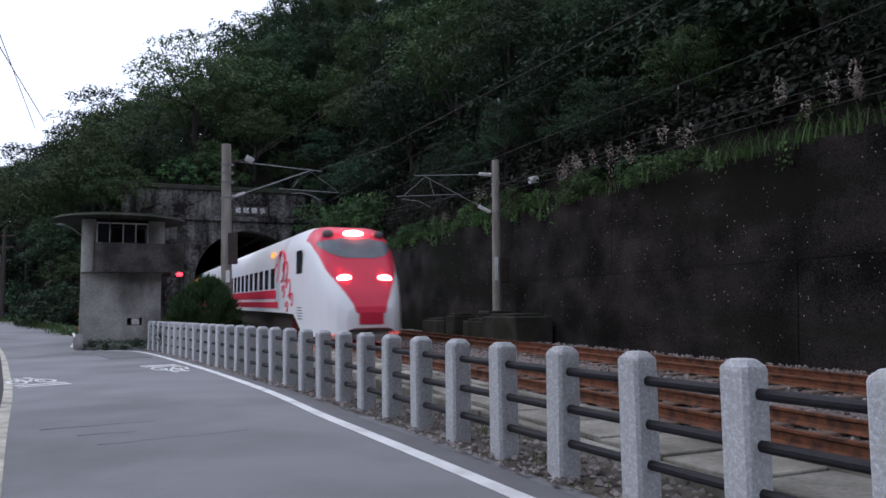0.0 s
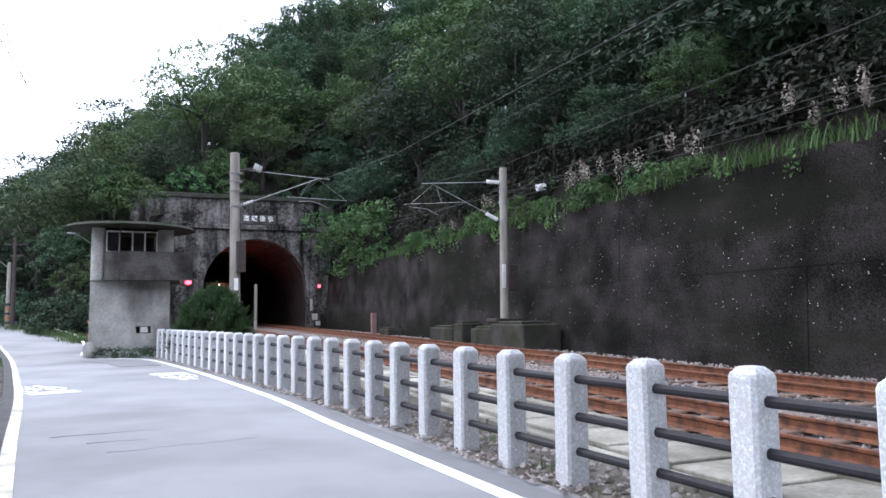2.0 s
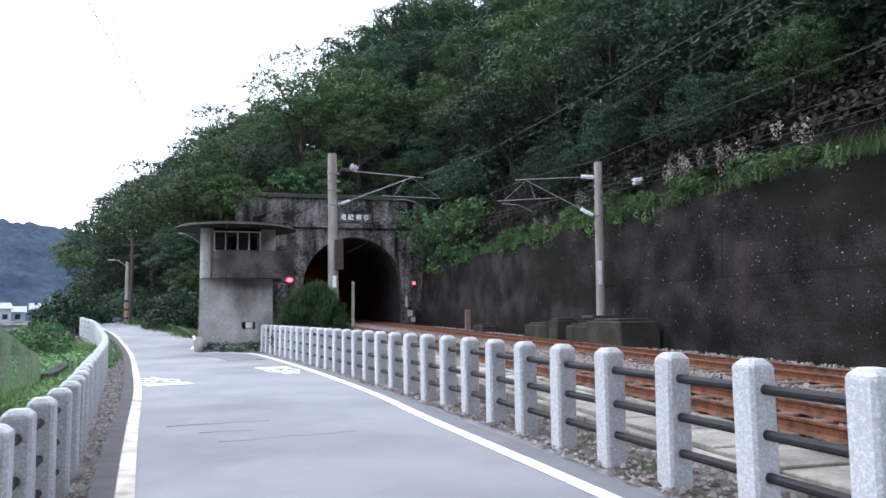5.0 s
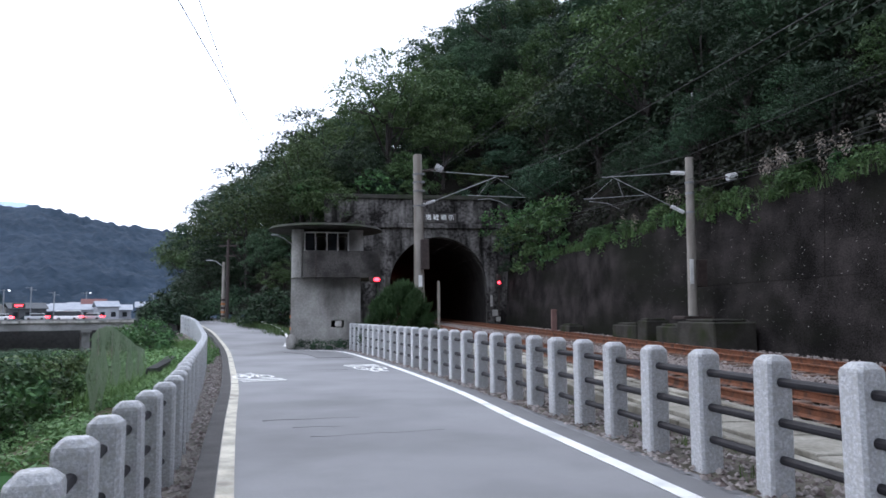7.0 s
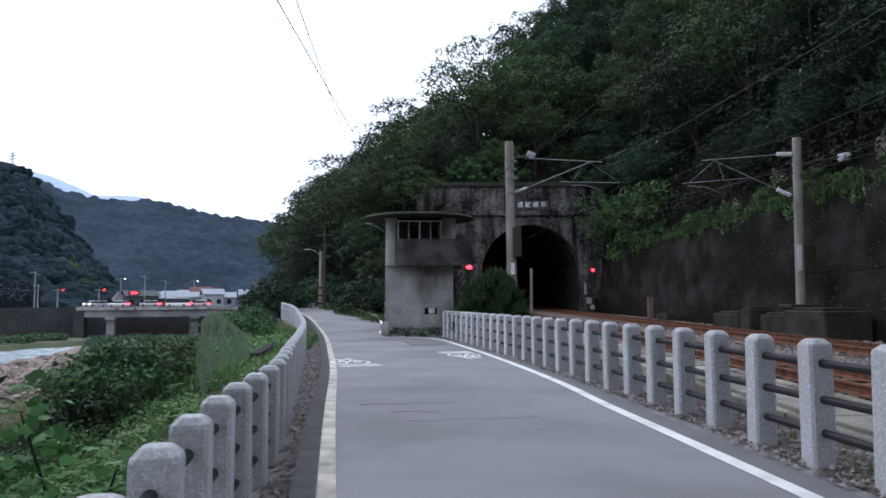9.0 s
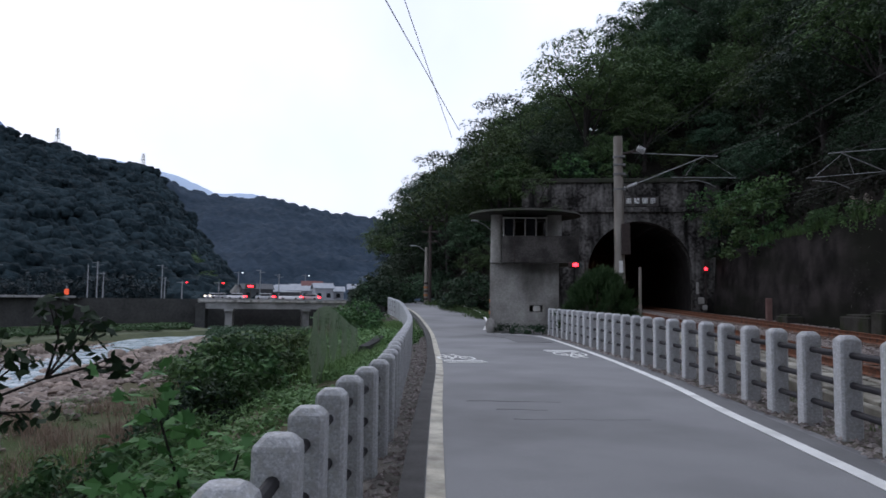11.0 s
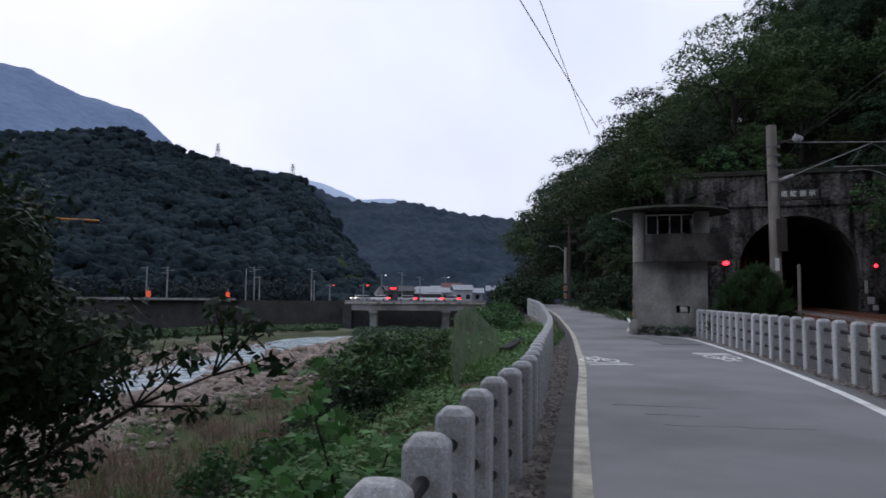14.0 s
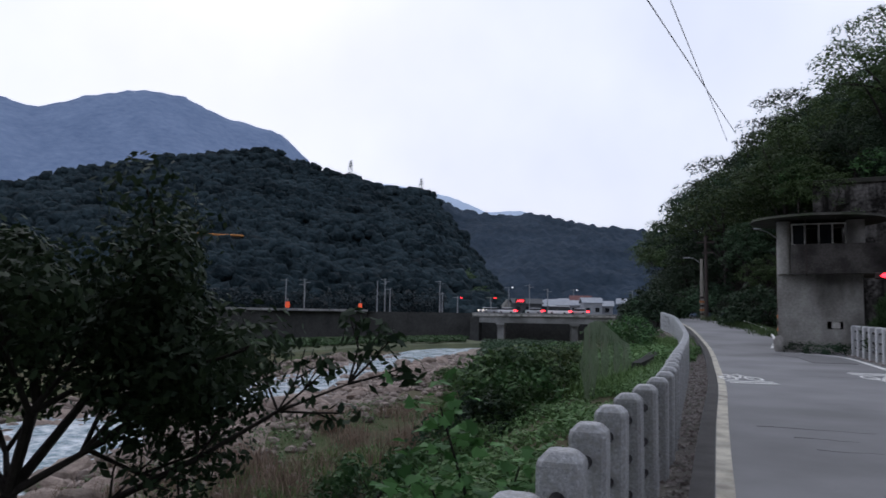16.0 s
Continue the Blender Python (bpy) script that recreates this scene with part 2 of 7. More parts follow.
def thing(name, label, category, m=None, group="", kind=""):
    ob = new(name)
    ob.empty_display_size = 0.2
    if m is not None:
        ob.matrix_basis = m
    return tagged(ob, label, category, group, kind)


def raw(name, verts, faces, material, smooth=False):
    me = bpy.data.meshes.new(name)
    me.from_pydata([tuple(v) for v in verts], [], [tuple(f) for f in faces])
    if smooth:
        me.polygons.foreach_set("use_smooth", [True] * len(me.polygons))
    if material:
        me.materials.append(material)
    me.update()
    return me


def box(bm, c, s, rz=0.0, bevel=0.0, m=None):
    """A box of size s about c."""
    g = bmesh.ops.create_cube(bm, size=1.0)
    mm = Matrix.Translation(c) @ Matrix.Rotation(radians(rz), 4, "Z") @ Matrix.Diagonal((*s, 1))
    bmesh.ops.transform(bm, matrix=(m @ mm) if m is not None else mm, verts=g["verts"])
    if bevel:
        es = list({e for v in g["verts"] for e in v.link_edges})
        bmesh.ops.bevel(bm, geom=es, offset=bevel, segments=1, affect="EDGES")
    return bm


def tube(bm, a, b, r1, r2=None, n=8):
    """A round bar from a to b."""
    a, b = Vector(a), Vector(b)
    r2 = r1 if r2 is None else r2
    d = b - a
    g = bmesh.ops.create_cone(bm, cap_ends=True, segments=n, radius1=r1, radius2=r2, depth=d.length)
    bmesh.ops.transform(bm, matrix=Matrix.Translation((a + b) / 2) @ d.to_track_quat("Z", "Y").to_matrix().to_4x4(), verts=g["verts"])
    return bm


def pipe(bm, pts, r, n=6):
    for a, b in zip(pts, pts[1:]):
        tube(bm, a, b, r, r, n)
    return bm


def sweep(pts, profile, closed=False):
    """Verts and faces of a profile of (offset, height) carried along pts (x, y, z); offset to the right of the way."""
    vs, fs, k = [], [], len(profile)
    P = [Vector(p) for p in pts]
    for i, p in enumerate(P):
        d = (P[min(i + 1, len(P) - 1)] - P[max(i - 1, 0)])
        d.z = 0
        d.normalize()
        r = Vector((d.y, -d.x, 0))
        for o, h in profile:
            vs.append(p + r * o + Vector((0, 0, h)))
    for i in range(len(P) - 1):
        for j in range(k if closed else k - 1):
            a, b = i * k + j, i * k + (j + 1) % k
            fs.append((a, a + k, b + k, b))
    if closed:
        fs.append(tuple(range(k)))
        fs.append(tuple(range((len(P) - 1) * k, len(P) * k))[::-1])
    return vs, fs


def structure(name, me, label="", category="", kind="structure"):
    return tagged(new(name, me), label, category or name.replace("_", " "), "", kind)


def along(pts, step, start=0.0):
    """Points at an even step along a polyline, with the heading in degrees."""
    out, left = [], start
    for a, b in zip(pts, pts[1:]):
        a, b = Vector(a), Vector(b)
        L = (b - a).length
        while left < L:
            p = a.lerp(b, left / L)
            out.append((p, math.degrees(math.atan2(-(b - a).x, (b - a).y))))
            left += step
        left -= L
    return out


def smooth_line(pts, n=6):
    """Catmull-Rom through the points."""
    P = [Vector(p) for p in pts]
    P = [P[0] * 2 - P[1]] + P + [P[-1] * 2 - P[-2]]
    out = []
    for i in range(1, len(P) - 2):
        for k in range(n):
            t = k / n
            a, b, c, d = P[i - 1], P[i], P[i + 1], P[i + 2]
            out.append(0.5 * ((2 * b) + (c - a) * t + (2 * a - 5 * b + 4 * c - d) * t * t + (3 * b - a - 3 * c + d) * t ** 3))
    out.append(P[-2])
    return out


# ---- the plan ----
YAW_T = 23.2   # heading of the railway
NX, NY = math.cos(radians(YAW_T)), math.sin(radians(YAW_T))
NEAR_TRACK, FAR_TRACK, WALL_N, PORTAL_A = 6.56, 10.58, 14.0, 58.5


def rail_z(a):
    return 0.35 + 0.0118 * (a - 5.5)


def tr(n, a, z=0.0):
    """A place from its offset across the railway and its distance along it; z above the ground datum."""
    return Vector((NX * n - NY * a, NY * n + NX * a, z))


RIGHT_FENCE = smooth_line([(7.8, -6.3, 0), (4.15, 0.86, 0), (0.59, 7.98, 0), (-2.13, 13.4, 0), (-7.0, 22.0, 0), (-12.15, 30.58, 0)], 8)
LEFT_FENCE = smooth_line([(3.2, -6.0, 0.88), (0.5, -2.05, 0.88), (-2.105, 1.963, 0.873), (-3.72, 4.6, 0.845), (-5.6, 8.1, 0.81), (-8.6, 13.0, 0.78), (-12.1, 18.75, 0.76), (-17.7, 27.7, 0.78), (-22.4, 34.6, 1.05), (-26.2, 39.8, 1.4), (-29.6, 43.6, 1.65)], 6)
LEFT_LINE = smooth_line([(3.6, -6.5, 0), (-0.3, 0.35, 0), (-3.34, 5.49, 0), (-5.78, 9.69, 0), (-8.5, 14.44, 0), (-11.31, 19.1, 0), (-16.93, 28.24, 0), (-21.3, 34.8, 0.2), (-26.2, 41.6, 0.6), (-32.6, 49.6, 1.1), (-37.5, 58, 1.3), (-41, 67, 1.3)], 6)
RIGHT_LINE = smooth_line([(7.1, -6.6, 0), (3.5, 0.6, 0), (0.6, 6.5, 0), (-0.6, 8.9, 0), (-1.76, 11.2, 0), (-3.36, 14.5, 0), (-6.3, 19.9, 0), (-9.4, 25.2, 0), (-11.5, 28.55, 0), (-12.9, 29.95, 0), (-14.7, 30.35, 0), (-15.75, 30.75, 0), (-16.1, 31.9, 0)], 6)
LEFT_START = math.fmod(sum((b - a).length for a, b in zip(LEFT_FENCE[:13], LEFT_FENCE[1:13])), 1.035)
LEFT_Q = (math.cos(radians(28.7)), math.sin(radians(28.7)))


def bank_qs(x, y):
    return x * LEFT_Q[0] + y * LEFT_Q[1] + 1.236, -x * LEFT_Q[1] + y * LEFT_Q[0]


RIVER_S = (-60, 0, 21, 39, 54, 83, 142, 220)
RIVER_NEAR = (-20, -22, -25, -32.5, -32, -38.5, -48, -62)
RIVER_FAR = (-48, -43, -41, -39, -40, -47.5, -55, -70)
WATER_Z = -5.9


def ground_z(x, y):
    q, s = bank_qs(x, y)
    qn, qf = float(np.interp(s, RIVER_S, RIVER_NEAR)), float(np.interp(s, RIVER_S, RIVER_FAR))
    lift = float(np.interp(s, (30, 60, 120), (0, 1.2, 2.0)))
    if q > -0.3:
        z = -0.5 + (lift if q < 12 else 0)
    elif q > qn:
        slope = float(np.interp(-q, (0, 1.7, 3, 4.5, 6.5, 9), (-0.45, -0.6, -1.0, -1.8, -3.0, -4.4)))
        terrace = float(np.interp(-q, (0, 1.7, 3, 6, 8, 10), (-0.45, -0.6, -0.85, -1.0, -2.8, -4.6)))
        near = slope + (terrace - slope) * float(np.interp(s, (15, 20), (0, 1)))
        if q < -9:
            near = min(near, float(np.interp(q / qn, (0.36, 0.55, 0.8, 1), (-4.5, -5.3, -5.7, -6.0))))
        z = near + lift * max(0, 1 - q / qn * 2)
    elif q > qf:
        z = -6.9
    else:
        z = float(np.interp(qf - q, (0, 6, 25, 60, 95, 110), (-6.5, -5.6, -4.9, -4.6, -4.3, -1.0)))
    return z + 0.35 * noise.noise((x * 0.15, y * 0.15, 0)) * (1 if q < -3 else 0)


def grid_mesh(name, ring, rays, height, material, closed=False):
    """A polar sheet round the origin."""
    vs = [(-math.sin(radians(a)) * r, math.cos(radians(a)) * r, 0) for r in ring for a in rays]
    vs = [(x, y, height(x, y)) for x, y, _ in vs]
    k, fs = len(rays), []
    for i in range(len(ring) - 1):
        for j in range(k if closed else k - 1):
            a, b = i * k + j, i * k + (j + 1) % k
            fs.append((a, b, b + k, a + k))
    return raw(name, vs, fs, material, True)


def build_ground():
    ring = [0.02] + [0.8 * 1.055 ** i for i in range(158)]
    structure("ground", grid_mesh("ground", ring, [i * 1.5 for i in range(240)], ground_z, M_GROUND, True), "weedy river bank and valley floor", "ground")
    # river
    S = np.arange(-60, 222, 3.0)
    vs, fs = [], []
    for s in S:
        a, b = np.interp(s, RIVER_S, RIVER_NEAR) - 1.236 + 1.5, np.interp(s, RIVER_S, RIVER_FAR) - 1.236 - 1.5
        for k in range(13):
            q = a + (b - a) * k / 12
            x, y = q * LEFT_Q[0] - s * LEFT_Q[1], q * LEFT_Q[1] + s * LEFT_Q[0]
            vs.append((x, y, WATER_Z + 0.12 * noise.noise((x * 0.35, y * 0.35, 3))))
    for i in range(len(S) - 1):
        for k in range(12):
            fs.append((i * 13 + k, i * 13 + k + 1, i * 13 + k + 14, i * 13 + k + 13))
    structure("water", raw("water", vs, fs, M_WATER, True), "shallow rushing river with white water", "river")
    vs, fs = [], []
    for s in S:
        for k in range(15):
            q = np.interp(s, RIVER_S, RIVER_NEAR) - 1.236 - 0.4 + (8.5 + 3.0 * noise.noise((s * 0.09, 0, 7))) * k / 14
            x, y = q * LEFT_Q[0] - s * LEFT_Q[1], q * LEFT_Q[1] + s * LEFT_Q[0]
            n = noise.noise((x * 0.22, y * 0.22, 5))
            vs.append((x, y, ground_z(x, y) + 0.1 + 0.18 * n - (0.6 if k in (0, 14) else 0)))
    for i in range(len(S) - 1):
        for k in range(14):
            fs.append((i * 15 + k, i * 15 + k + 1, i * 15 + k + 16, i * 15 + k + 15))
    structure("gravel_bar", raw("gravel_bar", vs, fs, M_BAR, True), "brown sandy gravel bar beside the river", "river bank")


def ribbon(name, pts, w0, w1, z, material, thick=0.006):
    vs, fs = sweep(pts, [(w0, z), (w1, z), (w1, z - thick), (w0, z - thick)], True)
    return raw(name, vs, fs, material)


def build_road():
    # asphalt between the two edges, a little wider than the lines
    L = [p for p in LEFT_LINE]
    vs, fs = [], []
    for p in L:
        i = L.index(p)
        d = (L[min(i + 1, len(L) - 1)] - L[max(i - 1, 0)])
        d.z = 0
        d.normalize()
        r = Vector((d.y, -d.x, 0))
        w = float(np.interp(p.y, (-6, 6, 15, 28, 34, 40, 60), (4.6, 4.6, 5.0, 5.6, 5.2, 5.0, 5.0)))
        for o, h in ((-0.2, -0.5), (-0.2, 0.0), (w * 0.33, 0.01), (w * 0.66, 0.01), (w, 0.0), (w, -0.5)):
            vs.append(p + r * o + Vector((0, 0, h)))
    for i in range(len(L) - 1):
        for j in range(5):
            fs.append((i * 6 + j, i * 6 + j + 6, i * 6 + j + 7, i * 6 + j + 1))
    structure("road", raw("road", vs, fs, M_ASPHALT), "grey asphalt cycle road with patches", "road")
    structure("edge_line_left", ribbon("edge_line", LEFT_LINE, -0.02, 0.14, 0.012, M_LINE_OLD), "worn cream edge line on asphalt", "road marking")
    structure("edge_line_right", ribbon("edge_line", RIGHT_LINE, -0.15, 0.02, 0.016, M_LINE), "white edge line on asphalt", "road marking")
    structure("asphalt_edge_left", ribbon("asphalt_edge", LEFT_LINE, -0.24, -0.03, 0.009, M_EDGE), "dark fresh asphalt edge strip", "road edge")
    structure("asphalt_edge_right", ribbon("asphalt_edge", RIGHT_LINE, 0.03, 0.34, 0.013, M_PATCH), "darker asphalt edge beside the gravel", "road edge")
    bend = smooth_line([(-16.3, 32.4, 0.05), (-18.6, 37.3, 0.3), (-22.2, 43.2, 0.75), (-27.4, 50.4, 1.1), (-31.5, 58, 1.3), (-35, 67, 1.3)], 5)
    structure("edge_line_bend", ribbon("edge_line", bend, -0.07, 0.07, 0.02, M_LINE), "white edge line round the bend", "road marking")
    structure("road_patch", ribbon("road_patch", [(-9.9, 25.6, 0), (-11.6, 28.2, 0), (-13.4, 29.6, 0)], -1.5, -0.15, 0.013, M_PATCH, 0.02), "darker asphalt repair patch before the hut", "road patch")
    rr = random.Random(4)
    for k in range(4):
        i = rr.randrange(9, 34)
        p, q = LEFT_LINE[i], LEFT_LINE[i + 1]
        d = (q - p).normalized()
        a = p + Vector((d.y, -d.x, 0)) * rr.uniform(0.5, 2.4)
        pts = [a + Vector((d.y, -d.x, 0)) * (0.18 * n) + d * (0.06 * rr.uniform(-1, 1)) for n in range(rr.randrange(5, 14))]
        structure("road_crack", ribbon("road_crack", pts, -0.004, 0.004, 0.0125, M_PATCH, 0.006), "thin dark crack across the asphalt", "crack")
    # shoulders
    structure("shoulder_left", raw("shoulder", *sweep([(p.x, p.y, p.z - 0.85) for p in LEFT_FENCE], [(-0.35, -0.8), (-0.35, -0.38), (0.0, -0.32), (0.4, -0.27), (0.7, -0.22), (0.95, -0.6)]), M_SHOULDER), "rough stony shoulder under a fence", "shoulder")
    structure("shoulder_right", raw("shoulder", *sweep(RIGHT_FENCE, [(-0.35, -0.3), (-0.33, -0.02), (0.0, 0.02), (0.5, 0.03), (1.3, 0.04), (1.9, -0.3)]), M_DIRT), "gravel shoulder with leaf litter", "shoulder")


def bike_sign(m):
    """A painted cycle with two bars beside it."""
    t = thing("cycle_marking", "white painted bicycle with two stripes on asphalt", "road marking", m, "cycle markings")
    bm = bmesh.new()
    for cx in (-0.42, 0.42):
        g = bmesh.ops.create_circle(bm, segments=20, radius=0.3)
        bmesh.ops.translate(bm, verts=g["verts"], vec=(cx, 0.3, 0))
        es = list({e for v in g["verts"] for e in v.link_edges})
        r = bmesh.ops.extrude_edge_only(bm, edges=es)
        nv = [v for v in r["geom"] if isinstance(v, bmesh.types.BMVert)]
        for v in nv:
            v.co = Vector((cx, 0.3, 0)) + (v.co - Vector((cx, 0.3, 0))) * 0.66
    for a, b in (((-0.42, 0.3), (-0.15, 0.78)), ((-0.15, 0.78), (0.25, 0.78)), ((-0.05, 0.3), (0.3, 0.8)), ((-0.05, 0.3), (-0.22, 0.85)), ((0.42, 0.3), (0.25, 0.95)), ((-0.35, 0.87), (-0.1, 0.87)), ((0.1, 0.95), (0.3, 0.95))):
        a, b = Vector((*a, 0)), Vector((*b, 0))
        d = (b - a).normalized()
        s = Vector((-d.y, d.x, 0)) * 0.05
        bm.faces.new([bm.verts.new(p) for p in (a - s, b - s, b + s, a + s)])
    part("bicycle", bm, M_LINE, t)
    for k in (0, 1):
        bm = bmesh.new()
        box(bm, (0.0, -0.15 - 0.22 * k, -0.003), (1.5, 0.11, 0.006))
        part("stripe", bm, M_LINE, t)
    return t


def post_mesh():
    bm = bmesh.new()
    rings = []
    for w, c, z in ((0.118, 0.026, 0.0), (0.118, 0.026, 1.13), (0.112, 0.03, 1.155), (0.078, 0.03, 1.193), (0.066, 0.028, 1.2)):
        p = [(w, -w + c), (w, w - c), (w - c, w), (-w + c, w), (-w, w - c), (-w, -w + c), (-w + c, -w), (w - c, -w)]
        rings.append([bm.verts.new((x, y, z)) for x, y in p])
    for a, b in zip(rings, rings[1:]):
        for k in range(8):
            bm.faces.new((a[k], a[(k + 1) % 8], b[(k + 1) % 8], b[k]))
    bm.faces.new(rings[-1])
    me = bpy.data.meshes.new("post")
    bm.to_mesh(me)
    bm.free()
    me.materials.append(M_GRANITE)
    return me


def bar_mesh():
    bm = bmesh.new()
    tube(bm, (0, 0, 0), (0, 1, 0), 0.04, n=10)
    me = bpy.data.meshes.new("rail_bar")
    bm.to_mesh(me)
    bm.free()
    me.materials.append(M_RAILING)
    return me


def build_fence(line, step, drop, label, start):
    """Granite-chip posts with three dark bars from post to post; drop: from the line's height to the posts' feet."""
    f = thing("fence", label, "fence", Matrix.Identity(4))
    pm, bmesh_ = post_mesh(), bar_mesh()
    ps = along(line, step, start)
    for i, (p, h) in enumerate(ps):
        share("post", pm, f, pose(p.x, p.y, p.z - drop, random.uniform(-0.6, 0.6), random.uniform(-0.6, 0.6), h + random.uniform(-1, 1)))
        if i + 1 < len(ps):
            q = ps[i + 1][0]
            d = q - p
            for z in (0.33, 0.64, 0.975):
                m = Matrix.Translation((p.x, p.y, p.z - drop + z)) @ d.to_track_quat("Y", "Z").to_matrix().to_4x4() @ Matrix.Diagonal((1, d.length, 1, 1))
                share("bar", bmesh_, f, m)
    return f


# ---- the railway ----
def build_track(n, label):
    t = thing("railway_track", label, "railway track", Matrix.Identity(4), "railway tracks")
    A0, A1 = -40.0, 200.0
    for side in (-0.5335, 0.5335):
        prof = [(-0.07, 0.0), (0.07, 0.0), (0.012, 0.035), (0.012, 0.11), (0.036, 0.125), (0.036, 0.153), (-0.036, 0.153), (-0.036, 0.125), (-0.012, 0.11), (-0.012, 0.035)]
        pts = [tr(n + side, a, rail_z(a) - 0.153) for a in (A0, 0, 40, 60, A1)]
        ob = new("rail", raw("rail", *sweep(pts, prof, True), M_RUST))
        ob.parent = t
    bm = bmesh.new()
    box(bm, (0, 0, 0), (2.0, 0.22, 0.16), bevel=0.02)
    me = bpy.data.meshes.new("sleeper")
    bm.to_mesh(me)
    bm.free()
    me.materials.append(M_SLEEPER)
    a = -3.0
    while a < 66:
        p = tr(n, a, rail_z(a) - 0.235)
        share("sleeper", me, t, pose(p.x, p.y, p.z, 0, 0, YAW_T))
        a += 0.62
    return t


def build_ballast():
    prof = [(-2.7, -0.7), (-2.1, -0.5), (-0.95, -0.3), (-0.6, -0.2), (0.6, -0.2), (1.3, -0.2), (2.7, -0.2), (3.4, -0.2), (4.6, -0.2), (5.4, -0.24), (7.6, -0.3), (7.6, -0.9)]
    pts = [tr(NEAR_TRACK, a, rail_z(a)) for a in range(-42, 202, 4)]
    vs, fs = sweep(pts, prof)
    structure("ballast_bed", raw("ballast_bed", vs, fs, M_BALLAST), "brown crushed stone track bed", "ballast")
    # loose stones on top
    rng = np.random.default_rng(3)
    vs, fs = [], []
    base = np.array([(1, 0, 0), (-1, 0, 0), (0, 1, 0), (0, -1, 0), (0, 0, 1), (0, 0, -1)], float)
    tri = [(0, 2, 4), (2, 1, 4), (1, 3, 4), (3, 0, 4), (2, 0, 5), (1, 2, 5), (3, 1, 5), (0, 3, 5)]
    for k in range(14000):
        a = 2 + 48 * rng.random() ** 1.6
        n = NEAR_TRACK + rng.uniform(-0.85, 6.8)
        z = rail_z(a) - (0.2 if n > NEAR_TRACK - 1.3 else 0.27)
        c = np.array(tr(n, a, z))
        s = rng.uniform(0.025, 0.06)
        p = base * rng.uniform(0.6, 1.3, (6, 1)) * s
        q = Euler(rng.uniform(0, 6.28, 3)).to_matrix()
        o = len(vs)
        vs += [tuple(c + np.array(q @ Vector(v))) for v in p]
        fs += [(i + o, j + o, l + o) for i, j, l in tri]
    structure("loose_ballast", raw("loose_ballast", vs, fs, M_STONE_ISLAND), "loose brown and pale track stones", "ballast", "stuff")


def build_slabs():
    """The cable trough beside the near track, covered with flat slabs."""
    t = thing("cable_trough", "concrete cable trough with grey cover slabs", "cable trough", Matrix.Identity(4), kind="structure")
    bm = bmesh.new()
    box(bm, (0, 0, 0), (0.95, 0.98, 0.07), bevel=0.012)
    me = bpy.data.meshes.new("slab")
    bm.to_mesh(me)
    bm.free()
    me.materials.append(M_SLAB)
    bm = bmesh.new()
    box(bm, (0, 0, 0), (0.16, 1.96, 0.2), bevel=0.015)
    ke = bpy.data.meshes.new("trough_wall")
    bm.to_mesh(ke)
    bm.free()
    ke.materials.append(M_SLAB)
    a = -6.0
    while a < 40:
        z = rail_z(a) - 0.2
        p = tr(NEAR_TRACK - 1.47 + random.uniform(-0.02, 0.02), a, z)
        share("slab", me, t, pose(p.x, p.y, p.z, random.uniform(-1.2, 1.2), random.uniform(-1.2, 1.2), YAW_T + random.uniform(-1, 1)))
        a += 1.0
    a = -6.0
    while a < 40:
        for o, dz in ((-2.03, 0.05), (-0.93, 0.14)):
            p = tr(NEAR_TRACK + o, a, rail_z(a) - 0.36 + dz)
            share("trough_wall", ke, t, pose(p.x, p.y, p.z, 0.6, 0, YAW_T))
        a += 2.0


def build_wall():
    prof = [(0.06, -1.0), (0.40, 5.2), (0.9, 5.2), (0.9, -1.0)]
    pts = [tr(WALL_N - 0.2, a, 0.0) for a in range(-45, 59, 4)]
    w = structure("retaining_wall", raw("retaining_wall", *sweep(pts, prof, True), M_WALL), "tall dark stained mossy concrete retaining wall", "retaining wall")
    # the pours of concrete: two lifts of panels with open joints
    a = -30.0
    while a < 57:
        L = min(7.0, 57.6 - a)
        for z0, z1 in ((-0.6, 2.555), (2.567, 5.25)):
            bm = bmesh.new()
            lo, hi = -0.2 + 0.055 * (z0 + 1), -0.2 + 0.055 * (z1 + 1)
            k = random.uniform(-0.012, 0.012)
            q = []
            for aa in (a + 0.005, a + L - 0.005):
                q += [tr(WALL_N + lo + k, aa, z0), tr(WALL_N + hi + k, aa, z1), tr(WALL_N + hi + 0.07, aa, z1), tr(WALL_N + lo + 0.07, aa, z0)]
            v = [bm.verts.new(p) for p in q]
            for f in ((0, 1, 5, 4), (1, 2, 6, 5), (2, 3, 7, 6), (3, 0, 4, 7), (0, 3, 2, 1), (4, 5, 6, 7)):
                bm.faces.new([v[i] for i in f])
            bmesh.ops.recalc_face_normals(bm, faces=bm.faces)
            part("panel", bm, M_WALL, w)
        a += L
    # pale lichen flecks
    g = np.random.default_rng(66)
    vs, fs = [], []
    for _ in range(700):
        a, z = g.uniform(8, 34), g.uniform(0.6, 5.0)
        n, r, o = WALL_N - 0.2 + 0.055 * (z + 1) - 0.02, g.uniform(0.008, 0.022), len(vs)
        for k in range(5):
            u = k * 1.2566 + g.uniform(-0.3, 0.3)
            vs.append(tr(n + 0.055 * r * math.sin(u), a + r * math.cos(u), z + r * math.sin(u)))
        vs.append(tr(n - 0.006, a, z))
        fs += [(o + k, o + (k + 1) % 5, o + 5) for k in range(5)]
    structure("lichen", raw("lichen", vs, fs, M_HUT), "pale lichen flecks on the dark wall", "lichen", "stuff")


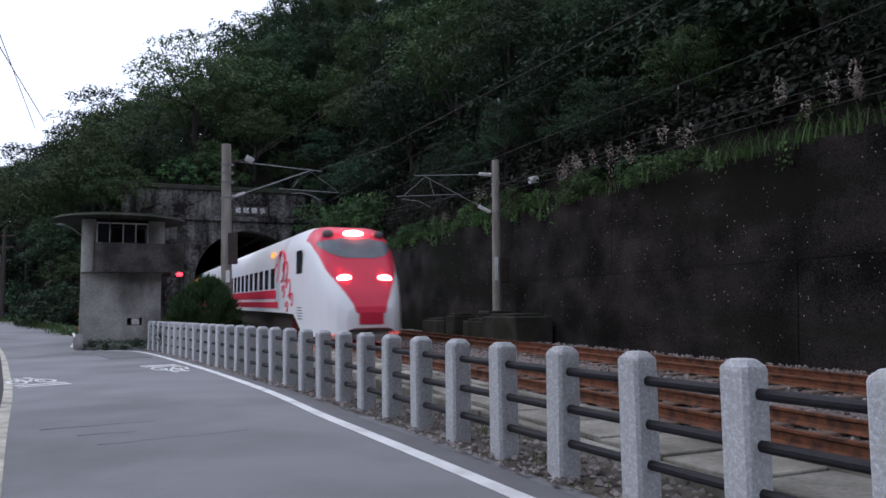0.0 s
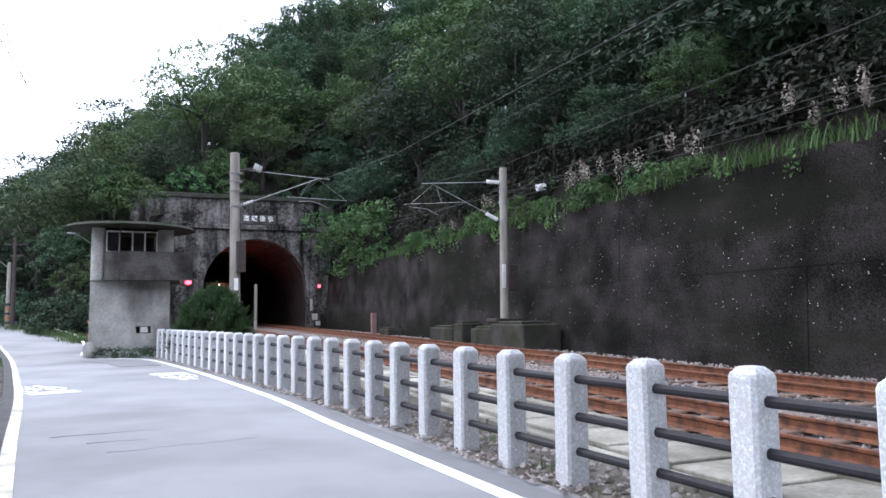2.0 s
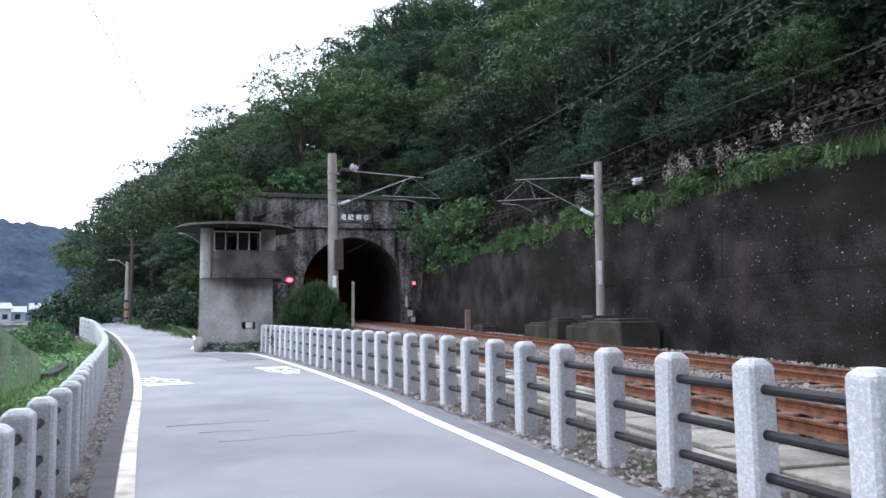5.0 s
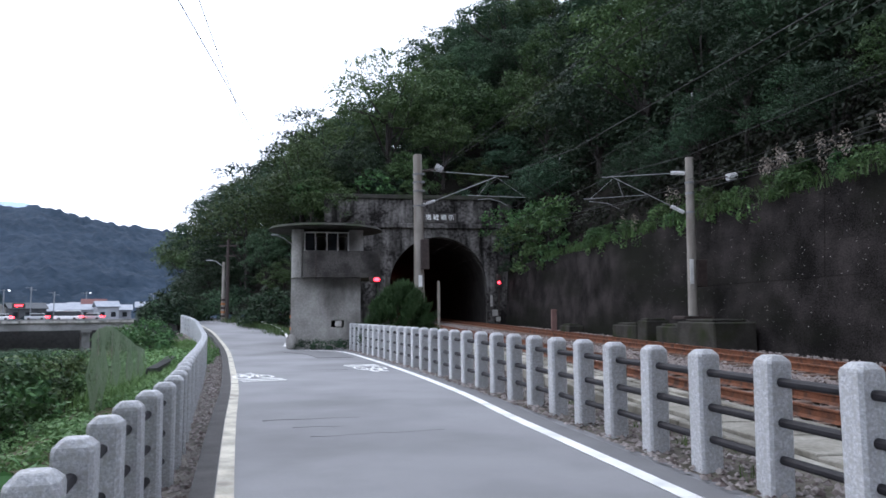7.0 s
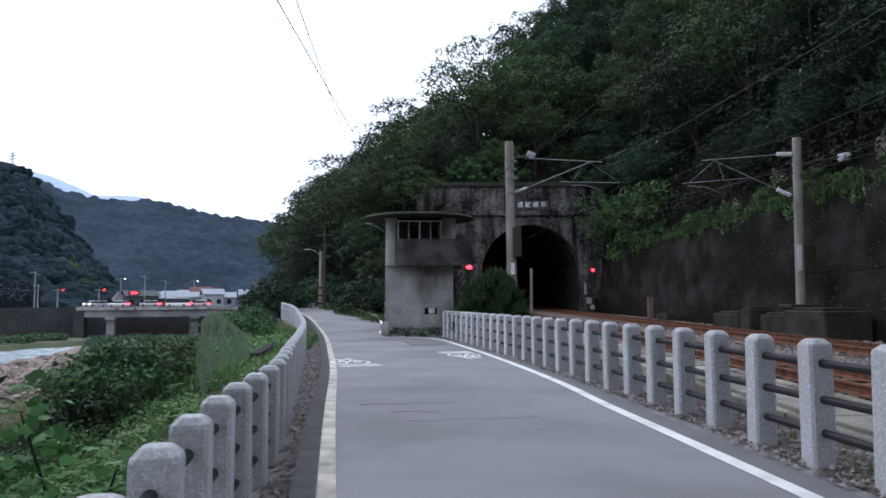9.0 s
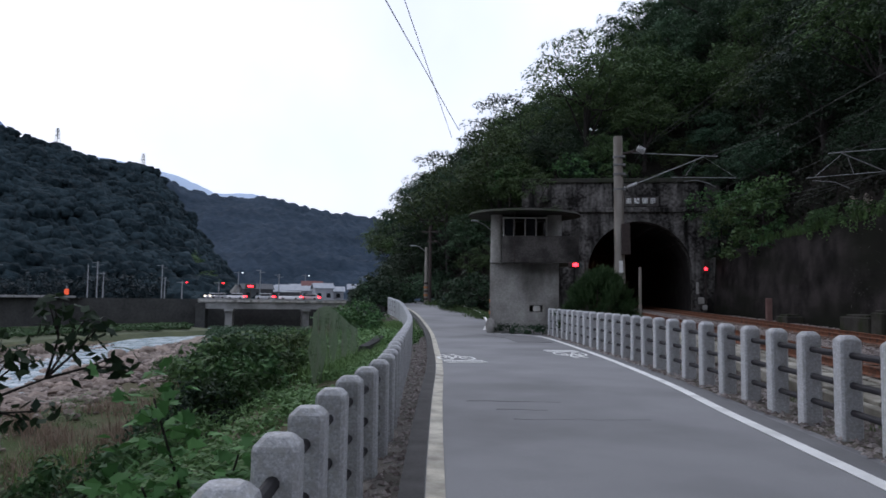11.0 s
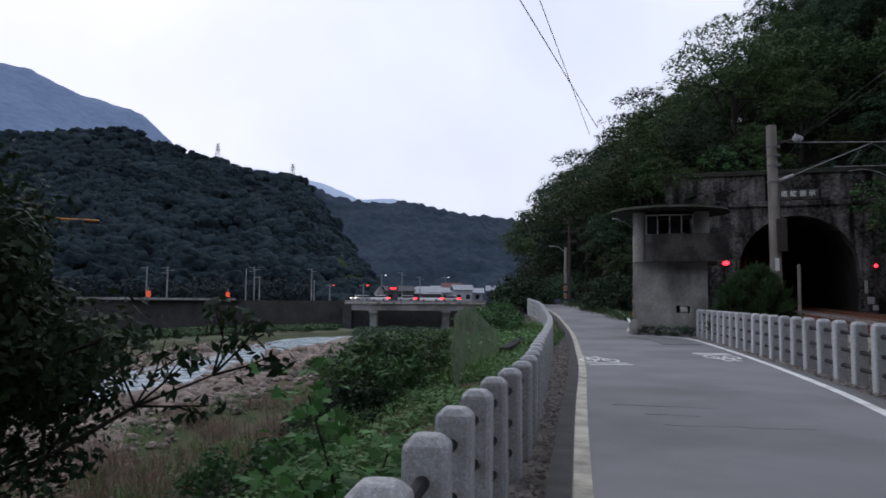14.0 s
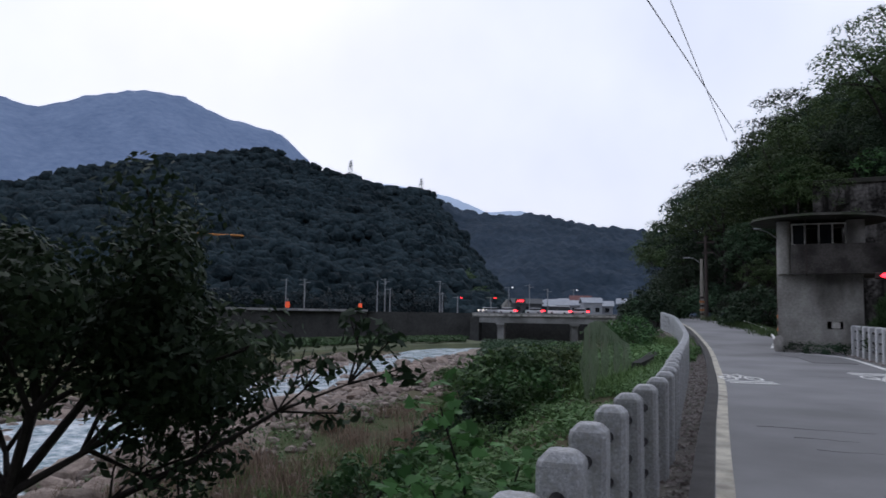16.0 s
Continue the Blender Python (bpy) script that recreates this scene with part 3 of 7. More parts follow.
def build_portal():
    W, H = 4.0, 7.1
    z0 = rail_z(PORTAL_A) - 0.25
    cx = (NEAR_TRACK + FAR_TRACK) / 2
    spring = H - W

    def arch(r, k=24, lift=0.0):
        pts = [(-r, 0.0), (-r, spring)]
        pts += [(-r * math.cos(math.pi * i / k), spring + r * math.sin(math.pi * i / k)) for i in range(1, k)]
        return pts + [(r, spring), (r, 0.0)]
    frame_m = Matrix(((NX, -NY, 0, tr(cx, PORTAL_A).x), (NY, NX, 0, tr(cx, PORTAL_A).y), (0, 0, 1, z0), (0, 0, 0, 1)))
    portal = thing("tunnel_portal", "weathered black-stained concrete tunnel portal with arch", "tunnel portal", frame_m, kind="structure")
    # face with its opening: fan between arch and outer outline
    X0, X1, ZT = -9.2, 6.6, 10.5
    inner = arch(W)
    outer = []
    for x, z in inner:
        if z <= spring:
            outer.append((X0 if x < 0 else X1, z))
        else:
            ang = math.atan2(z - spring, x)
            dx, dz = math.cos(ang), math.sin(ang)
            k = min((ZT - spring) / dz if dz > 1e-6 else 1e9, (X1 / dx if dx > 0 else X0 / dx) if abs(dx) > 1e-6 else 1e9)
            outer.append((dx * k, spring + dz * k))
    bm = bmesh.new()
    rows = []
    for y in (0.0, 1.2):
        rows.append(([bm.verts.new((x, y, z)) for x, z in inner], [bm.verts.new((x, y, z)) for x, z in outer]))
    n = len(inner)
    for i in range(n - 1):
        (a, b), (c, d) = rows
        bm.faces.new((a[i], a[i + 1], b[i + 1], b[i]))
        bm.faces.new((c[i], d[i], d[i + 1], c[i + 1]))
        bm.faces.new((a[i], c[i], c[i + 1], a[i + 1]))
        bm.faces.new((b[i], b[i + 1], d[i + 1], d[i]))
    part("face_wall", bm, M_PORTAL, portal)
    for xa, xb in ((X0 + 0.1, -W - 0.7), (W + 0.7, X1 + 2.2)):
        bm = bmesh.new()
        box(bm, ((xa + xb) / 2, 0.7, 5.0), (xb - xa, 0.8, 10.4))
        part("flank", bm, M_PORTAL, portal)
    bm = bmesh.new()
    box(bm, ((X0 + X1) / 2, 0.55, ZT - 0.15), (X1 - X0, 1.5, 0.35), bevel=0.04)
    part("coping", bm, M_COPING, portal, "black mossy coping")
    for zz, hh in ((8.0, 0.4),):
        bm = bmesh.new()
        box(bm, ((X0 + X1) / 2, -0.1, zz), (X1 - X0 - 0.1, 0.3, hh), bevel=0.05)
        part("cornice", bm, M_PORTAL, portal)
    # raised ring of arch stones
    ring_in, ring_out = arch(W, 24), [(x * (W + 0.55) / W if z <= spring else (x) * (W + 0.55) / W, z if z <= spring else spring + (z - spring) * (W + 0.55) / W) for x, z in arch(W, 24)]
    for i in range(len(ring_in) - 1):
        bm = bmesh.new()
        q = [ring_in[i], ring_in[i + 1], ring_out[i + 1], ring_out[i]]
        f = [bm.verts.new((x, -0.08, z)) for x, z in q]
        g = [bm.verts.new((x, 0.1, z)) for x, z in q]
        bm.faces.new(f)
        for k in range(4):
            bm.faces.new((f[k], g[k], g[(k + 1) % 4], f[(k + 1) % 4]))
        part("arch_stone", bm, M_PORTAL, portal)
    # name board with its four characters
    bm = bmesh.new()
    box(bm, (0.12, -0.07, 8.65), (2.7, 0.1, 0.75), bevel=0.02)
    part("name_board", bm, M_HUT_DARK, portal)
    for k, ch in enumerate("道隧德示"):
        text = bpy.data.curves.new("character", "FONT")
        text.body, text.size, text.extrude, text.offset = ch, 0.47, 0.012, 0.004
        text.align_x, text.align_y = "CENTER", "CENTER"
        tmp = bpy.data.objects.new("character", text)
        bpy.context.scene.collection.objects.link(tmp)
        me = bpy.data.meshes.new_from_object(tmp)
        bpy.data.objects.remove(tmp)
        bpy.data.curves.remove(text)
        me.materials.clear()
        me.materials.append(M_LINE)
        ob = new("character", me)
        ob.parent = portal
        ob.matrix_basis = pose(-0.82 + k * 0.62, -0.135, 8.68, 90, 0, 0)
    # lining
    L = arch(W)
    vs, fs = [], []
    for y in (1.2, 20, 60, 120, 220):
        vs += [(x, y, z) for x, z in L]
    for r in range(4):
        for i in range(n - 1):
            fs.append((r * n + i, r * n + i + 1, (r + 1) * n + i + 1, (r + 1) * n + i))
    fs.append(tuple(4 * n + i for i in range(n)))
    ob = new("lining", raw("lining", vs, fs, M_TUNNEL))
    ob.parent = portal


# ---- vegetation ----
GR = 0.5257, 0.8507
ICO_V = [(-GR[0], GR[1], 0), (GR[0], GR[1], 0), (-GR[0], -GR[1], 0), (GR[0], -GR[1], 0), (0, -GR[0], GR[1]), (0, GR[0], GR[1]), (0, -GR[0], -GR[1]), (0, GR[0], -GR[1]), (GR[1], 0, -GR[0]), (GR[1], 0, GR[0]), (-GR[1], 0, -GR[0]), (-GR[1], 0, GR[0])]
ICO_F = [(0, 11, 5), (0, 5, 1), (0, 1, 7), (0, 7, 10), (0, 10, 11), (1, 5, 9), (5, 11, 4), (11, 10, 2), (10, 7, 6), (7, 1, 8), (3, 9, 4), (3, 4, 2), (3, 2, 6), (3, 6, 8), (3, 8, 9), (4, 9, 5), (2, 4, 11), (6, 2, 10), (8, 6, 7), (9, 8, 1)]


def leaf_cloud(name, rng, centres, radii, per, size, material, flat=0.5, squash=0.7, shell=0.55):
    """Clumps of leaf blades: diamonds of two triangles, turned at random and leaning outwards."""
    vs, fs = [], []
    for c, r in zip(centres, radii):
        d = rng.normal(size=(per, 3))
        if shell > 0.7:
            d[:, 2] = np.where(d[:, 2] < -0.4, -d[:, 2], d[:, 2])
        d /= np.linalg.norm(d, axis=1)[:, None]
        rr = r * rng.uniform(0.3 if shell > 0.7 else shell, 1.1, per) ** 0.5
        p = np.asarray(c) + d * rr[:, None] * np.array((1, 1, squash))
        nrm = d + rng.normal(size=(per, 3)) * 0.45 + np.array((0, 0, flat))
        nrm /= np.linalg.norm(nrm, axis=1)[:, None]
        t = np.cross(nrm, rng.normal(size=(per, 3)))
        t /= np.linalg.norm(t, axis=1)[:, None] + 1e-9
        b = np.cross(nrm, t)
        s = size * rng.uniform(0.6, 1.4, per)[:, None]
        o = len(vs)
        if shell > 0.7:
            vs += np.stack([p - t * s - b * s * 0.5, p - t * s + b * s * 0.5, p + t * s], 1).reshape(-1, 3).tolist()
            fs += [(o + 3 * i, o + 3 * i + 1, o + 3 * i + 2) for i in range(per)]
            continue
        quad = np.stack([p - t * s, p + b * s * 0.5, p + t * s, p - b * s * 0.5], 1).reshape(-1, 3)
        vs += quad.tolist()
        fs += [(o + 4 * i, o + 4 * i + 1, o + 4 * i + 2, o + 4 * i + 3) for i in range(per)]
    return raw(name, vs, fs, material)


def limb_mesh(name, rng, height, spread, tips, r0):
    bm = bmesh.new()
    lean = rng.uniform(-0.06, 0.06, 2) * height
    mid = Vector((lean[0], lean[1], height * 0.5))
    tube(bm, (0, 0, -0.5), mid * 0.5, r0, r0 * 0.8, 7)
    tube(bm, mid * 0.5, mid, r0 * 0.8, r0 * 0.6, 7)
    for c in tips:
        c = Vector(c)
        s = mid * rng.uniform(0.45, 1.0)
        k = s.lerp(c, 0.5) + Vector(rng.uniform(-0.3, 0.3, 3).tolist()) * spread * 0.3
        tube(bm, s, k, r0 * 0.35, r0 * 0.22, 5)
        tube(bm, k, c, r0 * 0.22, r0 * 0.08, 5)
    me = bpy.data.meshes.new(name)
    bm.to_mesh(me)
    bm.free()
    me.materials.append(M_BARK_DARK)
    return me


def dome(rng, spread, height, count):
    """Clump centres over a domed, uneven crown: a few lobes, each a cap of small clumps."""
    cs, rs = [], []
    lobes = [(0, 0, 0, 0.62)] + [(rng.uniform(0.5, 0.75) * math.cos(u), rng.uniform(0.5, 0.75) * math.sin(u), rng.uniform(-0.9, -0.15), rng.uniform(0.36, 0.52)) for u in np.arange(7) * 0.9 + rng.uniform(-0.3, 0.3, 7)]
    for lx, ly, lz, lr in lobes:
        n = max(5, int(count * lr * lr / 2.1))
        for i in range(n):
            h = 1 - 1.45 * (i + rng.random()) / n
            w, u = math.sqrt(max(0, 1 - h * h)), i * 2.4 + rng.uniform(-0.5, 0.5)
            k = spread * lr * rng.uniform(0.82, 1.1)
            cs.append((spread * lx + k * w * math.cos(u), spread * ly + k * w * math.sin(u), height - spread * 0.75 + spread * lz + k * h * 0.85))
            rs.append(spread * rng.uniform(0.19, 0.32))
    return cs, rs


def tree_kind(seed, height, spread, clumps, per, leaf, material):
    rng = np.random.default_rng(seed)
    cs, rs = dome(rng, spread, height, clumps)
    tips = [cs[k] for k in range(0, len(cs), max(1, len(cs) // 10))]
    return limb_mesh("trunk", rng, height, spread, tips, height * 0.02 + 0.03), leaf_cloud("crown", rng, cs, rs, per, leaf, material, 0.6, 0.7, 0.8)


def plant(kind, name, label, category, x, y, z, scale, turn, group=""):
    t = thing(name, label, category, pose(x, y, z, 0, 0, turn) @ Matrix.Scale(scale, 4), group)
    share("trunk", kind[0], t, Matrix.Identity(4))
    share("crown", kind[1], t, Matrix.Identity(4))
    return t


CREST = ((-75, 34), (-35, 34), (-10, 31), (2, 26.0), (6, 25.8), (9, 25.3), (12.3, 24.2), (14, 22.5), (15.7, 20.1), (18, 18.2), (21, 17.5), (24, 16.1), (26, 14.4), (28, 12.8), (30, 10.8), (31.5, 8.4), (33.3, 7.0), (35.6, 4.6), (39, 2.0))
TOE_LEFT = ((22, 57.5), (26, 54), (30, 60), (34, 72), (36, 80), (39, 95))
TOP = ((-75, 48), (-35, 52), (-10, 66), (0, 85), (8, 100), (15, 112), (23, 108), (30, 112), (34, 120), (39, 130))


def hill_toe(az):
    """Where the slope starts: behind the wall's top, behind the portal, beside the road."""
    sa, ca = math.sin(radians(az)), math.cos(radians(az))
    across, ahead = NY * ca - NX * sa, NY * sa + NX * ca
    if az < 22:
        return min((WALL_N + 0.45) / across if across > 0.05 else 1e9, (PORTAL_A + 0.9) / ahead)
    return float(np.interp(az, *zip(*TOE_LEFT)))


def hill_z(x, y):
    az, r = math.degrees(math.atan2(-x, y)), math.hypot(x, y)
    r0, r1 = hill_toe(az), float(np.interp(az, *zip(*TOP)))
    el = float(np.interp(az, *zip(*CREST)))
    tree = 11.0
    zc = 1.6 + r1 * math.tan(radians(el)) - tree
    z0 = float(np.interp(az, (-75, 7.5, 10, 22, 25, 39), (5.0, 5.0, 10.2, 10.2, 1.6, 1.6)))
    k = (r - r0) / (r1 - r0)
    z = z0 + (zc - z0) * (min(k, 1.0) ** 0.9 if k > 0 else k * 0.3) - (max(0, k - 1) * 6)
    return z + 0.8 * noise.noise((x * 0.08, y * 0.08, 1))


def build_hill():
    rays = [-75 + 1.5 * i for i in range(74)]
    rows = np.linspace(0.0, 1.7, 34)
    vs, fs = [], []
    for k in rows:
        for az in rays:
            r0, r1 = hill_toe(az), float(np.interp(az, *zip(*TOP)))
            r = r0 + (r1 - r0) * k
            x, y = -math.sin(radians(az)) * r, math.cos(radians(az)) * r
            vs.append((x, y, hill_z(x, y)))
    w = len(rays)
    for i in range(len(rows) - 1):
        for j in range(w - 1):
            fs.append((i * w + j, i * w + j + 1, (i + 1) * w + j + 1, (i + 1) * w + j))
    structure("hillside", raw("hillside", vs, fs, M_HILL, True), "steep earth hillside, forest shade darkened into its colour", "hillside")
    kinds = [tree_kind(10 + k, h, w, c, p, 0.122, mt) for k, (h, w, c, p, mt) in enumerate(((10, 3.8, 84, 112, M_LEAF), (12, 4.3, 90, 112, M_LEAF_LIGHT), (9, 4.0, 80, 112, M_LEAF_DARK), (11, 3.6, 80, 112, M_LEAF), (9, 3.8, 80, 112, M_LEAF_LIGHT)))]
    fine = [tree_kind(30 + k, h, w, c, 130, 0.085, mt) for k, (h, w, c, mt) in enumerate(((9, 3.4, 80, M_LEAF), (8, 3.2, 76, M_LEAF_DARK), (10, 3.5, 80, M_LEAF_LIGHT)))]
    rng = random.Random(5)
    spots = []
    for _ in range(16000):
        az = rng.uniform(-34, 34)
        r0, r1 = hill_toe(az), float(np.interp(az, *zip(*TOP)))
        k = 0.05 + 1.0 * rng.random()
        r = r0 + (r1 - r0) * k
        x, y = -math.sin(radians(az)) * r, math.cos(radians(az)) * r
        z = hill_z(x, y)
        sc = rng.uniform(0.75, 1.45) * (0.55 if k < 0.1 else 0.8 if r < 45 else 1)
        if k > 0.8:
            sc *= rng.uniform(0.85, 1.15)
        if all((x - a) ** 2 + (y - b) ** 2 + (z - c) ** 2 * 0.6 > (2.45 * (sc + d)) ** 2 for a, b, c, d in spots):
            spots.append((x, y, z, sc))
    for x, y, z, sc in spots:
        near = math.hypot(x, y) < 40
        plant(rng.choice(fine if near else kinds), "tree", "dark green broad-leaved forest tree on a steep slope", "tree", x, y, z - 0.8, sc, rng.uniform(0, 360), "hillside forest")
    # young growth between the crowns
    g = np.random.default_rng(8)
    cs, rs = [], []
    for _ in range(2600):
        az, k = g.uniform(-34, 35), g.uniform(0.08, 0.98)
        r0, r1 = hill_toe(az), float(np.interp(az, *zip(*TOP)))
        r = r0 + (r1 - r0) * k
        x, y = -math.sin(radians(az)) * r, math.cos(radians(az)) * r
        cs.append((x, y, hill_z(x, y) + g.uniform(0.5, 4.0)))
        rs.append(g.uniform(0.5, 1.2))
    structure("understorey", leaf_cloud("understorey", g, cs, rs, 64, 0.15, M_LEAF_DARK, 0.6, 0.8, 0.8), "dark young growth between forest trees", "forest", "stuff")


def build_undergrowth():
    """Low growth, coloured dark for shade, on the steep strip between the wall's top and the wood."""
    g = np.random.default_rng(14)
    cs, rs = [], []
    for _ in range(900):
        az = g.uniform(-34, 9)
        r0, r1 = hill_toe(az), float(np.interp(az, *zip(*TOP)))
        r = r0 + (r1 - r0) * (0.03 + 0.2 * g.random())
        x, y = -math.sin(radians(az)) * r, math.cos(radians(az)) * r
        cs.append((x, y, hill_z(x, y) + g.uniform(0.0, 0.5)))
        rs.append(g.uniform(0.3, 0.9))
    structure("undergrowth", leaf_cloud("undergrowth", g, cs, rs, 40, 0.12, M_UNDER, 0.5, 0.8), "brushwood above the wall, overhanging shade put into its leaf colour", "undergrowth", "stuff")


def far_ridge(name, crest, toe_r, top_r, material, z0, rough, label, step=0.35, rows=50, seed=0.0, amp=1.0):
    """A wooded ridge whose skyline rises to the given angles, with bumps of tree crowns."""
    a0, a1 = crest[0][0], crest[-1][0]
    az = np.arange(a0, a1 + 0.01, step)
    vs, fs = [], []
    for k in np.linspace(0, 1.25, rows):
        for a in az:
            r = toe_r + (top_r - toe_r) * k
            x, y = -math.sin(radians(a)) * r, math.cos(radians(a)) * r
            top = 1.6 + top_r * math.tan(radians(float(np.interp(a, *zip(*crest))))) - z0
            h = z0 + top * (min(k, 1.0) ** 1.1 - max(0, k - 1) * 0.8)
            c = noise.voronoi((x / rough, y / rough, seed))[0][0]
            h += amp * ((0.9 - min(c, 0.9)) * rough * 1.0 - rough * 0.45 + rough * 1.6 * noise.noise((x / rough / 9, y / rough / 9, seed)) * min(1, k * 3) * (1 - 0.6 * min(k, 1)))
            vs.append((x, y, h))
    w = len(az)
    for i in range(rows - 1):
        for j in range(w - 1):
            fs.append((i * w + j, i * w + j + 1, (i + 1) * w + j + 1, (i + 1) * w + j))
    structure(name, raw(name, vs, fs, material, True), label, "hill")
    return vs, w


def ridge_crowns(name, sheet, count, az_from, az_to, a0, step, rows, size, material, label, seed):
    """Rounded tree crowns standing on the sheet of a ridge."""
    vs, w = sheet
    g = np.random.default_rng(seed)
    out, fs = [], []
    for _ in range(count):
        j = int((g.uniform(az_from, az_to) - a0) / step)
        i = int(rows * 0.8 * g.random() ** 0.8)
        p, q = np.array(vs[i * w + j]), np.array(vs[(i + 1) * w + j + 1])
        c = p + (q - p) * g.random(3)
        r = size * g.uniform(0.6, 1.3)
        o = len(out)
        out += (np.array(ICO_V) * (r, r, r * g.uniform(0.7, 1.1)) * g.uniform(0.75, 1.2, (12, 1)) + c - (0, 0, r * 0.15)).tolist()
        fs += [(o + a, o + b, o + d) for a, b, d in ICO_F]
    structure(name, raw(name, out, fs, material, True), label, "forest", "stuff")


def build_far():
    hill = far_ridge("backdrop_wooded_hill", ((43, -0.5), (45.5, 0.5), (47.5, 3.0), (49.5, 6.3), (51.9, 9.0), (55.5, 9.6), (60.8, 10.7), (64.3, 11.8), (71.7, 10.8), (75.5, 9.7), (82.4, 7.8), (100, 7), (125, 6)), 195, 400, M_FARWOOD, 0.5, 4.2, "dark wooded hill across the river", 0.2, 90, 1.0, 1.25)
    far_ridge("backdrop_second_hill", ((20, 4), (35.7, 6.3), (37, 6.4), (41.2, 7.1), (44, 7.6), (49.2, 7.8), (52, 9.1), (54, 9.4), (60, 8)), 380, 720, M_MIDWOOD, 0.5, 6.5, "wooded hill beyond the village, tinted blue for haze", 0.2, 60, 2.0, 1.1)
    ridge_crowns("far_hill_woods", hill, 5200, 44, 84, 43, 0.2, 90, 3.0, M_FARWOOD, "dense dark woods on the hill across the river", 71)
    far_ridge("backdrop_misty_mountain", ((56, 8), (58.5, 9.5), (60.8, 10.7), (63.5, 13.3), (65.5, 13.7), (67.8, 14.2), (71, 15.4), (73.5, 15.6), (77, 14.8), (80.7, 13.4), (82.7, 13.8), (95, 16), (125, 12)), 1100, 1900, M_HAZE, 0, 25.0, "mountain with blue haze painted into its colour", 0.4, 40, 3.0, 0.3)
    far_ridge("backdrop_pale_hills", ((38, 6), (41.9, 7.2), (44.7, 8.0), (47.4, 7.9), (50.1, 9.0), (52, 9.4), (54.6, 9.9), (58, 10)), 2200, 2800, M_HAZE_FAR, 0, 30.0, "distant hills with pale haze painted into their colour", 0.4, 12, 4.0, 0.2)


# Leaves tinted blue to carry the haze over the river.
M_FARTREE = leaf_mat("haze_blue_far_leaves", (0.006, 0.011, 0.014), (0.024, 0.037, 0.042), 0.0)
M_STONE_ISLAND = leaf_mat("track_stones", (0.10, 0.075, 0.068), (0.42, 0.38, 0.36), 0.0)

build_ground()
build_road()
build_far()
build_hill()
build_undergrowth()
build_ballast()
build_wall()
build_portal()
build_track(NEAR_TRACK, "rusty rails on sleepers beside the fence")
build_track(FAR_TRACK, "rusty rails on sleepers beside the retaining wall")
build_slabs()
build_fence(RIGHT_FENCE, 1.035, 0.0, "speckled granite posts with three dark bars beside tracks", 0.231)
build_fence(LEFT_FENCE, 1.035, 1.2, "speckled granite posts with three dark bars above the river", LEFT_START)
bike_sign(Matrix(((0.42, -0.95, 0, -9.0), (0.55, 1.6, 0, 16.5), (0, 0, 1, 0.018), (0, 0, 0, 1))))
bike_sign(Matrix(((-0.5, 0.95, 0, -7.8), (-0.42, -1.9, 0, 20.8), (0, 0, 1, 0.018), (0, 0, 0, 1))))


# ---- the signal hut ----
def slab_round(bm, x0, x1, y0, y1, z0, z1, r, n=8):
    """A slab with rounded corners."""
    pts = []
    for cx, cy, a0 in ((x1 - r, y1 - r, 0), (x0 + r, y1 - r, 90), (x0 + r, y0 + r, 180), (x1 - r, y0 + r, 270)):
        pts += [(cx + r * math.cos(radians(a0 + 90 * i / n)), cy + r * math.sin(radians(a0 + 90 * i / n))) for i in range(n + 1)]
    lo, hi = [bm.verts.new((x, y, z0)) for x, y in pts], [bm.verts.new((x, y, z1)) for x, y in pts]
    bm.faces.new(hi)
    bm.faces.new(lo[::-1])
    k = len(pts)
    for i in range(k):
        bm.faces.new((lo[i], lo[(i + 1) % k], hi[(i + 1) % k], hi[i]))
    return bm


